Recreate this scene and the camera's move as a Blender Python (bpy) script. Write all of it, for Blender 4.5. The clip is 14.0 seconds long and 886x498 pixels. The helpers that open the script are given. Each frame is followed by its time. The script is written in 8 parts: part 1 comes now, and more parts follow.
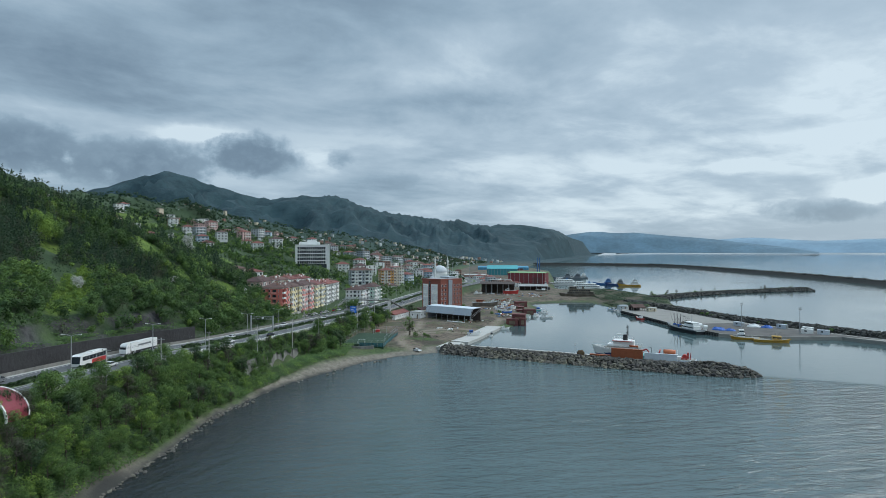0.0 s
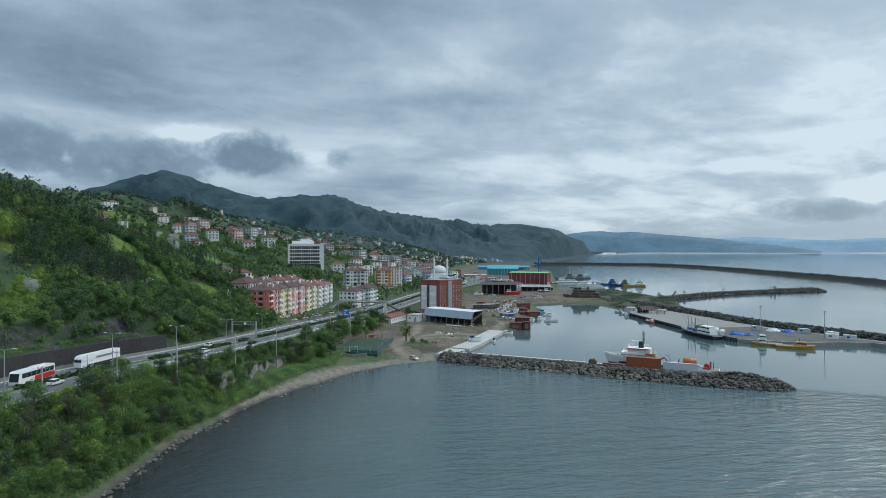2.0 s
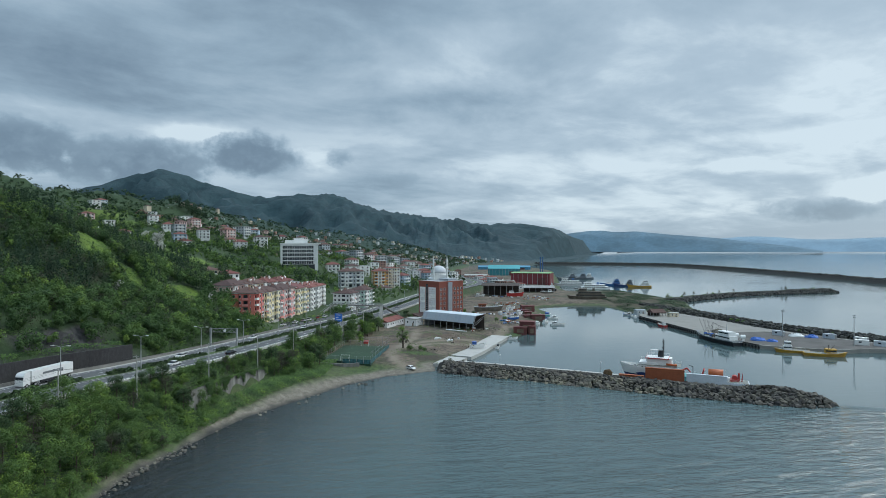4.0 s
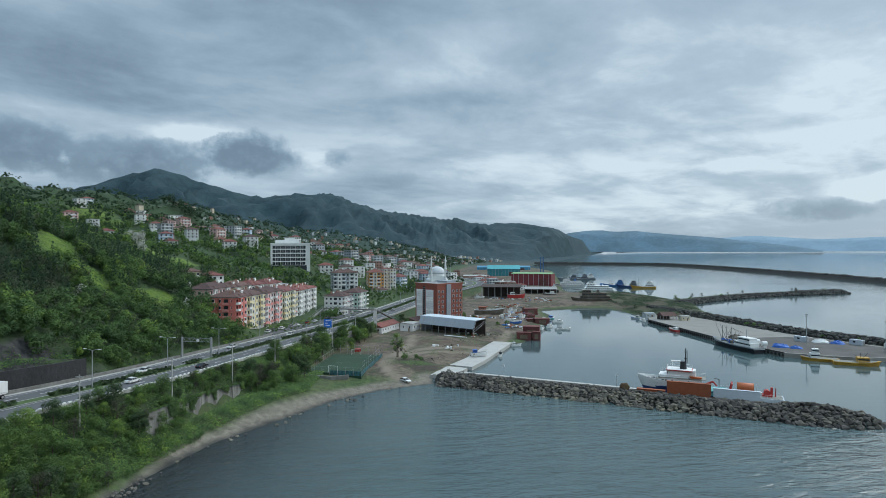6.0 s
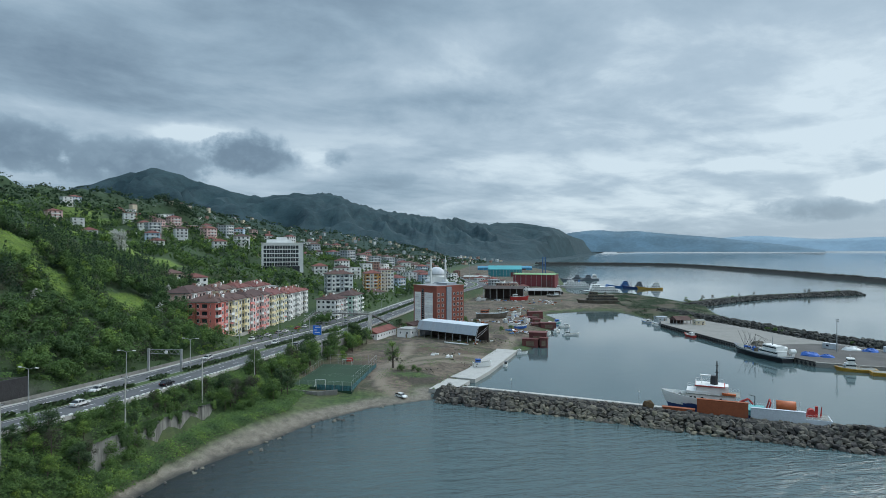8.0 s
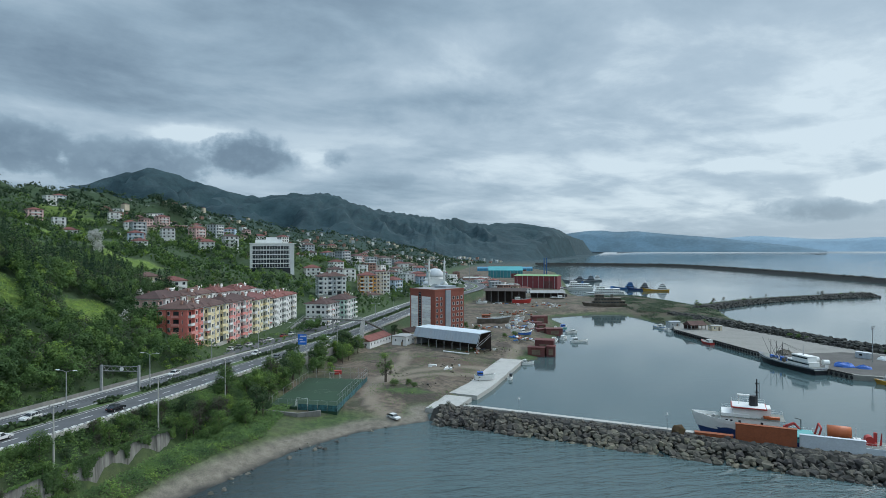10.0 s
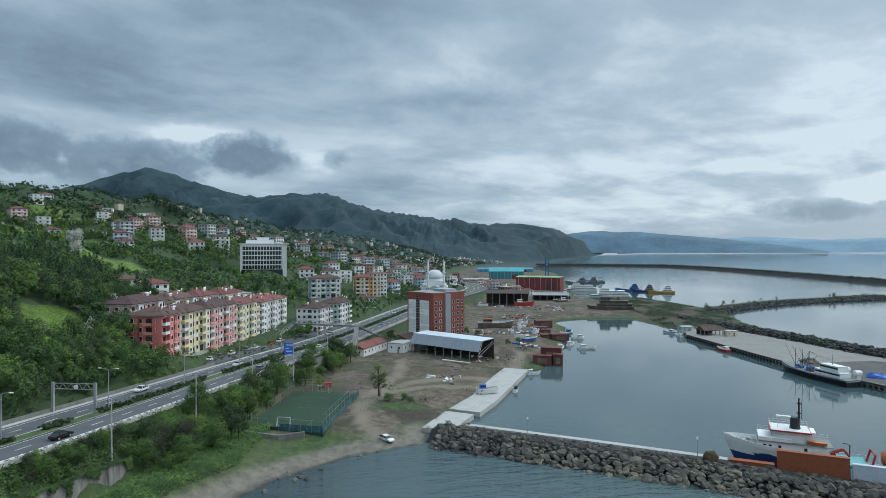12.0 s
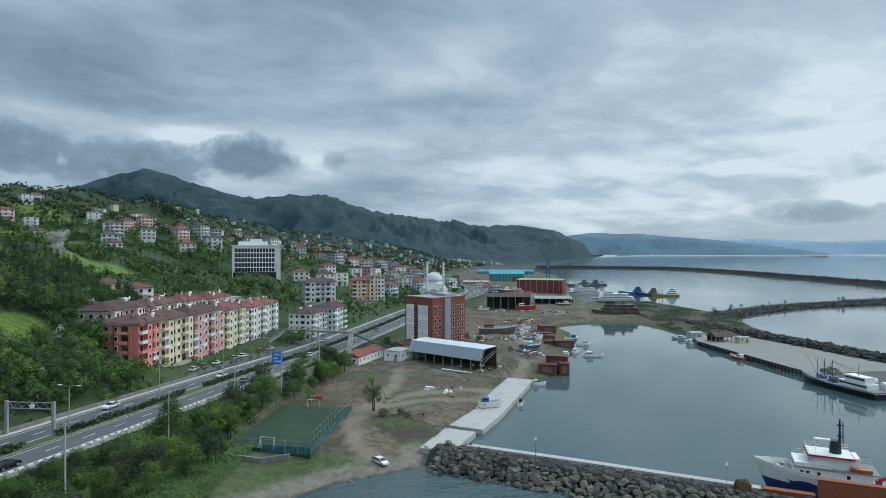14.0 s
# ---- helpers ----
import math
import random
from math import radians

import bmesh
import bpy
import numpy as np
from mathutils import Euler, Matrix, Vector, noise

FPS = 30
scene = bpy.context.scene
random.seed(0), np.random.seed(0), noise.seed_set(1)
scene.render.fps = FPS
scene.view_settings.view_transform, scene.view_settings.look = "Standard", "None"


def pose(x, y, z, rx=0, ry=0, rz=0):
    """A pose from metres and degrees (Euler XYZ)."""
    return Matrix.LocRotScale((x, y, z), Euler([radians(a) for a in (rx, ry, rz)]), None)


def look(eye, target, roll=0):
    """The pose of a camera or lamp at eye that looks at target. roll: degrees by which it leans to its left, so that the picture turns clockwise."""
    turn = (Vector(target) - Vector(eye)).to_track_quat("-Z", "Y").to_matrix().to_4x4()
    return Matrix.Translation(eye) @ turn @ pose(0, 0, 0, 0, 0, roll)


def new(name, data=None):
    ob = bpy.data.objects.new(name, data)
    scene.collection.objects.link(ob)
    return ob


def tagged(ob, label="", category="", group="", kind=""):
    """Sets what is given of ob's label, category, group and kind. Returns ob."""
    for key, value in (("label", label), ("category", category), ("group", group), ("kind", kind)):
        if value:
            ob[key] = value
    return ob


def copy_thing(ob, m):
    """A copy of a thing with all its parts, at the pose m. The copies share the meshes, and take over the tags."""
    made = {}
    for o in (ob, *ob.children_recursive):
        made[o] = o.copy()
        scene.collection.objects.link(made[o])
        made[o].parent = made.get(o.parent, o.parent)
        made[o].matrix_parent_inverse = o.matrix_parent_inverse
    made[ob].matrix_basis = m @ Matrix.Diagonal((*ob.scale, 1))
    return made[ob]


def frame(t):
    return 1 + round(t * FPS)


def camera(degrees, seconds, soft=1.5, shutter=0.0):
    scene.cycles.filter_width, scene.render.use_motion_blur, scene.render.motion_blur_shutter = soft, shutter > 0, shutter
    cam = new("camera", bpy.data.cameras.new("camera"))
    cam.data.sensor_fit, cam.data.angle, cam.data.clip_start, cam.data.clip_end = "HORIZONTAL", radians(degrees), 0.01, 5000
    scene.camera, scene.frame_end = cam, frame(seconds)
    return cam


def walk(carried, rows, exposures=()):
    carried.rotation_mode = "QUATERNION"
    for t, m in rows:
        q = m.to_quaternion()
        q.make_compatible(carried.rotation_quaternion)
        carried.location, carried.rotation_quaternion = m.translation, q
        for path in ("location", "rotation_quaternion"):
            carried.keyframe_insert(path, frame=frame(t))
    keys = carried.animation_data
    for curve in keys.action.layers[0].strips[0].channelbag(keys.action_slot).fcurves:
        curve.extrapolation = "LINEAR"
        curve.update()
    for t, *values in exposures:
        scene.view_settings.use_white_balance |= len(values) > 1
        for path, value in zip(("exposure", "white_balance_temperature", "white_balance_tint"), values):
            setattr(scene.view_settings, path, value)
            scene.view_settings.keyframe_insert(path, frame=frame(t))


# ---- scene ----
cam = camera(73.2, 14.0, soft=0.6)
METRES, EYE, TILT, LEAN, TURN = 152.0, 51.2, 0.03, 0.0, 0.0
ROWS = [
    (0.0, 0.0, 0.0, 0.0, -0.0, 0.0, -0.0),
    (0.5, 0.0003, 0.0382, -0.0001, -0.0, -0.01, 0.0),
    (1.0, 0.0004, 0.0765, 0.0001, -0.03, -0.03, -0.02),
    (1.5, 0.0006, 0.1151, -0.0001, -0.03, -0.04, -0.0),
    (2.0, 0.001, 0.1542, -0.0007, -0.06, -0.05, 0.01),
    (2.5, 0.001, 0.1915, -0.0007, -0.07, -0.06, 0.03),
    (3.0, 0.001, 0.2304, -0.0009, -0.09, -0.07, 0.02),
    (5.5, 0.0019, 0.4235, -0.0013, -0.13, -0.09, 0.1),
    (6.0, 0.0026, 0.462, -0.0012, -0.24, -0.09, 0.09),
    (6.5, 0.0023, 0.5005, -0.0011, -0.22, -0.1, 0.1),
    (7.0, 0.0025, 0.5394, -0.0012, -0.22, -0.09, 0.09),
    (7.5, 0.0026, 0.5782, -0.0012, -0.22, -0.09, 0.09),
    (8.0, 0.0031, 0.6172, -0.0014, -0.25, -0.09, 0.1),
    (10.5, 0.0063, 0.8137, -0.0008, -0.34, -0.03, 0.13),
    (11.0, 0.0068, 0.8469, -0.0008, -0.35, -0.02, 0.13),
    (11.5, 0.0072, 0.8763, -0.0005, -0.37, -0.02, 0.14),
    (12.0, 0.0074, 0.9042, 0.0002, -0.37, 0.0, 0.11),
    (12.5, 0.0074, 0.9305, 0.0012, -0.37, 0.05, 0.09),
    (13.0, 0.0073, 0.9555, 0.0019, -0.39, 0.09, 0.08),
    (13.5, 0.0075, 0.9787, 0.0022, -0.41, 0.12, 0.07),
    (14.0, 0.0077, 0.9999, 0.0025, -0.42, 0.16, 0.05),
]
walk(cam, [(t, pose(0, 0, EYE, TILT, LEAN, TURN) @ pose(METRES * x, METRES * y, METRES * z, 90 + pitch, roll, yaw)) for t, x, y, z, yaw, pitch, roll in ROWS])

# ---- sky, sun ----
SUN_AZ, SUN_EL = radians(60), radians(38)   # from north (+y) towards east (+x)


class Nodes:
    """Short hand for node trees."""
    def __init__(self, tree):
        self.t = tree
        tree.nodes.clear()

    def n(self, kind, operation=None, blend_type=None, data_type=None, sky_type=None, interpolation_type=None):
        node = self.t.nodes.new(kind)
        if operation:
            node.operation = operation
        if data_type:
            node.data_type = data_type
        if blend_type:
            node.blend_type = blend_type
        if sky_type:
            node.sky_type = sky_type
        if interpolation_type:
            node.interpolation_type = interpolation_type
        return node

    def put(self, sock, v):
        if isinstance(v, bpy.types.NodeSocket):
            self.t.links.new(v, sock)
        elif v is not None:
            sock.default_value = v

    def math(self, op, a, b=None, c=None, clamp=False):
        node = self.n("ShaderNodeMath", operation=op)
        node.use_clamp = clamp
        for i, v in enumerate((a, b, c)):
            self.put(node.inputs[i], v)
        return node.outputs[0]

    def vec(self, op, a, b=None):
        node = self.n("ShaderNodeVectorMath", operation=op)
        self.put(node.inputs[0], a)
        self.put(node.inputs[1], b)
        return node.outputs["Value"] if op in ("DOT_PRODUCT", "LENGTH") else node.outputs[0]

    def mix(self, f, a, b, blend="MIX"):
        node = self.n("ShaderNodeMix", data_type="RGBA", blend_type=blend)
        self.put(node.inputs[0], f)
        self.put(node.inputs[6], (*a, 1) if isinstance(a, tuple) and len(a) == 3 else a)
        self.put(node.inputs[7], (*b, 1) if isinstance(b, tuple) and len(b) == 3 else b)
        return node.outputs[2]

    def noise(self, vec, scale, detail=4.0, rough=0.55, distort=0.0, color=False):
        node = self.n("ShaderNodeTexNoise")
        self.put(node.inputs["Vector"], vec)
        node.inputs["Scale"].default_value = scale
        node.inputs["Detail"].default_value = detail
        node.inputs["Roughness"].default_value = rough
        node.inputs["Distortion"].default_value = distort
        return node.outputs["Color" if color else "Fac"]

    def ramp(self, f, lo, hi, a=0.0, b=1.0, smooth=True):
        node = self.n("ShaderNodeMapRange", interpolation_type="SMOOTHSTEP" if smooth else "LINEAR")
        self.put(node.inputs[0], f)
        for i, v in enumerate((lo, hi, a, b)):
            node.inputs[i + 1].default_value = v
        return node.outputs[0]

    def join(self, x, y, z=0.0):
        node = self.n("ShaderNodeCombineXYZ")
        for i, v in enumerate((x, y, z)):
            self.put(node.inputs[i], v)
        return node.outputs[0]


def build_world():
    world = bpy.data.worlds.new("overcast")
    scene.world = world
    world.use_nodes = True
    g = Nodes(world.node_tree)
    d = g.n("ShaderNodeTexCoord").outputs["Generated"]
    sep = g.n("ShaderNodeSeparateXYZ")
    g.put(sep.inputs[0], d)
    dx, dy, dz = sep.outputs
    az = g.math("ARCTAN2", dx, dy)
    el = g.math("ARCSINE", dz)
    # streaky cloud deck, seen as a plane overhead
    up = g.math("ADD", g.math("MAXIMUM", dz, 0.0), 0.16)
    px, py = g.math("DIVIDE", dx, up), g.math("DIVIDE", dy, up)
    ca, sa = math.cos(0.55), math.sin(0.55)
    qx = g.math("ADD", g.math("MULTIPLY", px, ca), g.math("MULTIPLY", py, sa))
    qy = g.math("SUBTRACT", g.math("MULTIPLY", py, ca), g.math("MULTIPLY", px, sa))
    deck = g.join(g.math("MULTIPLY", qx, 0.62), g.math("MULTIPLY", qy, 0.72), 7.3)
    big = g.noise(deck, 0.6, 5.0, 0.55, 0.3)
    mid = g.noise(deck, 2.6, 8.0, 0.6, 0.25)
    tex = g.math("ADD", g.math("MULTIPLY", big, 0.64), g.math("MULTIPLY", mid, 0.36))
    lit = g.ramp(tex, 0.38, 0.64)
    # the right half of the view is brighter: thin cloud before the sun
    side = g.ramp(az, -0.35, 0.75)
    warp = g.vec("MULTIPLY", g.vec("SUBTRACT", g.noise(g.join(az, el, 0.0), 11.0, 8.0, 0.6, 0.0, True), (0.5, 0.5, 0.5)), (0.17, 0.11, 0.0))
    at = g.vec("ADD", g.join(az, el, 0.0), warp)
    near_at = g.vec("ADD", g.join(az, el, 0.0), g.vec("MULTIPLY", warp, (0.45, 0.25, 0.0)))

    def blob(a, e, sa_, se_, power=1.0):
        v = g.vec("MULTIPLY", g.vec("SUBTRACT", near_at if se_ < 0.03 else at, (a, e, 0.0)), (1 / sa_, 1 / se_, 0.0))
        return g.math("MULTIPLY", g.math("EXPONENT", g.math("MULTIPLY", g.vec("DOT_PRODUCT", v, v), -1.0)), power)

    light = g.math("ADD", g.math("MULTIPLY", lit, 0.52), g.math("ADD", g.math("MULTIPLY", side, 0.36), 0.33))
    for a, e, s1, s2, p in SKY_LIGHT:
        light = g.math("ADD", light, blob(a, e, s1, s2, p))
    for a, e, s1, s2, p in SKY_DARK:
        light = g.math("SUBTRACT", light, blob(a, e, s1, s2, p))
    # heaped clouds over the mountains: cauliflower edges, dark bases, paler tops
    bump_ = g.noise(g.join(az, g.math("MULTIPLY", el, 1.25), 3.0), 26.0, 7.0, 0.58, 0.15)
    fine_ = g.noise(g.join(az, g.math("MULTIPLY", el, 1.25), 9.0), 9.0, 6.0, 0.55, 0.2)
    rough = g.math("ADD", g.math("MULTIPLY", g.math("SUBTRACT", bump_, 0.5), 1.7), g.math("MULTIPLY", g.math("SUBTRACT", fine_, 0.5), 1.3))
    for a, e, s1, s2, p in PUFFS:
        v = g.vec("MULTIPLY", g.vec("SUBTRACT", g.join(az, el, 0.0), (a, e, 0.0)), (1 / s1, 1 / s2, 0.0))
        body = g.math("ADD", g.math("SUBTRACT", 1.0, g.vec("DOT_PRODUCT", v, v)), rough if s2 > 0.03 else g.math("MULTIPLY", rough, 1.9))
        top = g.math("MULTIPLY", g.math("SUBTRACT", el, e), 0.9 / s2)
        tone = g.math("ADD", g.math("ADD", p, g.math("MULTIPLY", top, 0.07)), g.math("MULTIPLY", g.math("SUBTRACT", bump_, 0.5), 0.55))
        light = g.math("ADD", light, g.math("MULTIPLY", g.ramp(body, 0.0, 0.8 if s2 > 0.03 else 1.5), g.math("SUBTRACT", tone, light)))
    light = g.math("MAXIMUM", light, 0.0)
    col = g.n("ShaderNodeValToRGB")
    g.put(col.inputs[0], light)
    el_ = col.color_ramp.elements
    el_[0].position, el_[0].color = 0.0, (0.100, 0.150, 0.212, 1)
    el_[1].position, el_[1].color = 1.0, (0.64, 0.77, 0.86, 1)
    for p, c in ((0.28, (0.176, 0.260, 0.350)), (0.55, (0.295, 0.412, 0.520)), (0.8, (0.43, 0.555, 0.665))):
        e = col.color_ramp.elements.new(p)
        e.color = (*c, 1)
    # the deck is brightest overhead
    over = g.ramp(dz, 0.38, 0.80, 1.0, ZENITH)
    clouds = g.mix(1.0, col.outputs[0], g.join(over, over, over), "MULTIPLY")
    sky = g.n("ShaderNodeTexSky", sky_type="NISHITA")
    sky.sun_disc, sky.sun_elevation, sky.sun_rotation = False, SUN_EL, SUN_AZ
    blue = g.mix(1.0, sky.outputs[0], (0.10, 0.10, 0.10), "MULTIPLY")
    both = g.mix(0.94, blue, clouds)
    bg = g.n("ShaderNodeBackground")
    g.put(bg.inputs[0], both)
    bg.inputs[1].default_value = 1.0
    g.t.links.new(bg.outputs[0], g.n("ShaderNodeOutputWorld").inputs[0])


# cloud features: azimuth, elevation, their spreads (radians), strength
ZENITH = 2.6
SKY_LIGHT = [(-0.20, 0.142, 0.035, 0.022, 0.34), (-0.395, 0.178, 0.055, 0.014, 0.42), (-0.62, 0.195, 0.09, 0.014, 0.16), (0.640, 0.083, 0.055, 0.016, 0.85),
             (0.450, 0.124, 0.034, 0.008, 0.75), (0.36, 0.30, 0.26, 0.05, 0.12), (0.64, 0.22, 0.18, 0.06, 0.17), (0.56, 0.165, 0.12, 0.012, 0.24), (0.05, 0.135, 0.14, 0.018, 0.10), (-0.50, 0.33, 0.20, 0.06, 0.08)]
PUFFS = [(-0.47, 0.126, 0.14, 0.046, 0.31), (-0.64, 0.142, 0.12, 0.044, 0.30), (-0.305, 0.148, 0.080, 0.042, 0.24), (-0.165, 0.148, 0.034, 0.016, 0.40), (-0.09, 0.115, 0.06, 0.016, 0.44), (0.57, 0.056, 0.11, 0.019, 0.40)]
SKY_DARK = [(-0.10, 0.110, 0.14, 0.020, 0.10),
            (-0.52, 0.26, 0.20, 0.05, 0.12), (0.02, 0.25, 0.20, 0.035, 0.18), (0.22, 0.17, 0.16, 0.022, 0.14), (-0.30, 0.36, 0.14, 0.04, 0.10)]
build_world()
sun = new("sun", bpy.data.lights.new("sun", "SUN"))
sun.data.energy, sun.data.angle, sun.data.color = 1.3, radians(20), (1.0, 0.97, 0.92)
sun.matrix_world = look((300 * math.sin(SUN_AZ) * math.cos(SUN_EL), 300 * math.cos(SUN_AZ) * math.cos(SUN_EL), 300 * math.sin(SUN_EL)), (0, 0, 0))


# ---- materials ----
def material(name, color, rough=0.8, vary=0.25, scale=0.6, fine=None, bump=0.0, metal=0.0, rnd=0.0, island=0.0, tint=None, tint_amount=0.6, world_space=False, stretch=None):
    """Two scales of colour variation and relief; rnd: change from object to object; island: from piece to piece."""
    m = bpy.data.materials.new(name)
    m.use_nodes = True
    g = Nodes(m.node_tree)
    b = g.n("ShaderNodeBsdfPrincipled")
    out = g.n("ShaderNodeOutputMaterial")
    g.t.links.new(b.outputs[0], out.inputs[0])
    if world_space:
        v = g.n("ShaderNodeNewGeometry").outputs["Position"]
    else:
        v = g.n("ShaderNodeTexCoord").outputs["Object"]
    if stretch:
        v = g.vec("MULTIPLY", v, stretch)
    n1 = g.noise(v, scale, 4.0, 0.6)
    n2 = g.noise(v, fine or scale * 9, 5.0, 0.65)
    f = g.math("ADD", g.math("MULTIPLY", n1, 0.6), g.math("MULTIPLY", n2, 0.4))
    dark = tuple(c * (1 - vary) for c in color)
    lite = tuple(min(1.0, c * (1 + vary)) for c in color)
    c = g.mix(g.ramp(f, 0.32, 0.68), dark, lite)
    if tint:
        c = g.mix(g.math("MULTIPLY", g.ramp(n1, 0.48, 0.72), tint_amount), c, tint)
    if rnd or island:
        r = 0.5
        val = None
        if rnd:
            val = g.ramp(g.n("ShaderNodeObjectInfo").outputs["Random"], 0, 1, 1 - rnd, 1 + rnd, False)
        if island:
            isl = g.ramp(g.n("ShaderNodeNewGeometry").outputs["Random Per Island"], 0, 1, 1 - island, 1 + island, False)
            val = g.math("MULTIPLY", val, isl) if val is not None else isl
        c = g.mix(1.0, c, g.join(val, val, g.math("POWER", val, 0.8)), "MULTIPLY")
    g.put(b.inputs["Base Color"], c)
    b.inputs["Roughness"].default_value = rough
    b.inputs["Metallic"].default_value = metal
    if bump:
        bp = g.n("ShaderNodeBump")
        bp.inputs["Strength"].default_value = 0.6
        bp.inputs["Distance"].default_value = bump
        g.put(bp.inputs["Height"], n2)
        g.put(b.inputs["Normal"], bp.outputs[0])
    return m


def sea_material():
    m = bpy.data.materials.new("sea_water")
    m.use_nodes = True
    g = Nodes(m.node_tree)
    b = g.n("ShaderNodeBsdfPrincipled")
    out = g.n("ShaderNodeOutputMaterial")
    g.t.links.new(b.outputs[0], out.inputs[0])
    pos = g.n("ShaderNodeNewGeometry").outputs["Position"]
    sep = g.n("ShaderNodeSeparateXYZ")
    g.put(sep.inputs[0], pos)
    x, y = sep.outputs[0], sep.outputs[1]
    # the basin behind the breakwater lies calm
    edge = g.math("ADD", g.math("SUBTRACT", y, 297.0), g.math("MULTIPLY", x, 0.46))
    calm = g.math("MULTIPLY", g.ramp(edge, -3, 8), g.math("SUBTRACT", 1.0, g.ramp(x, 200, 460)))
    open_sea = g.math("MULTIPLY", g.math("SUBTRACT", 1.0, g.math("MULTIPLY", calm, 0.95)), g.ramp(y, 140, 520, 1.0, 0.09))
    wind = g.ramp(g.noise(g.vec("MULTIPLY", pos, (0.010, 0.016, 0)), 1.0, 4.0, 0.6, 0.4), 0.35, 0.7, 0.62, 1.2)
    # waves run in from the open sea, and swing round towards the beach
    out_at = g.join(g.math("ADD", g.math("MULTIPLY", x, 0.085), g.math("MULTIPLY", y, 0.02)), g.math("SUBTRACT", g.math("MULTIPLY", y, 0.27), g.math("MULTIPLY", x, 0.05)), 0.0)
    in_at = g.join(g.math("SUBTRACT", g.math("MULTIPLY", x, 0.30), g.math("MULTIPLY", y, 0.12)), g.math("ADD", g.math("MULTIPLY", y, 0.075), g.math("MULTIPLY", x, 0.03)), 5.0)
    by_beach = g.ramp(x, -74, -22, 0.85, 0.12)
    w1 = g.math("ADD", g.math("MULTIPLY", g.noise(out_at, 1.0, 5.0, 0.62, 0.7), g.math("SUBTRACT", 1.0, by_beach)), g.math("MULTIPLY", g.noise(in_at, 1.0, 5.0, 0.60, 0.7), by_beach))
    w3 = g.noise(g.vec("MULTIPLY", pos, (0.26, 0.80, 0)), 0.8, 4.0, 0.6, 0.8)
    h = g.math("ADD", g.math("MULTIPLY", w1, 1.5), g.math("MULTIPLY", w3, 0.42))
    bp = g.n("ShaderNodeBump")
    bp.inputs["Distance"].default_value = 1.25
    g.put(bp.inputs["Strength"], g.math("MULTIPLY", g.math("MULTIPLY", open_sea, wind), 0.85))
    g.put(bp.inputs["Height"], h)
    g.put(b.inputs["Normal"], bp.outputs[0])
    murk = g.noise(g.vec("MULTIPLY", pos, (0.012, 0.02, 0)), 1.0, 3.0, 0.5)
    # by the beach, bank reflection and dark bottom are put into the water's colour
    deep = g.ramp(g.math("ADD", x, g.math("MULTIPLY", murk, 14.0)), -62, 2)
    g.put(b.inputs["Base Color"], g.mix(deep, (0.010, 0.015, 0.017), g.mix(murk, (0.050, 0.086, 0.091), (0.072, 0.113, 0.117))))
    b.inputs["Roughness"].default_value = 0.06
    b.inputs["IOR"].default_value = 1.38
    return m


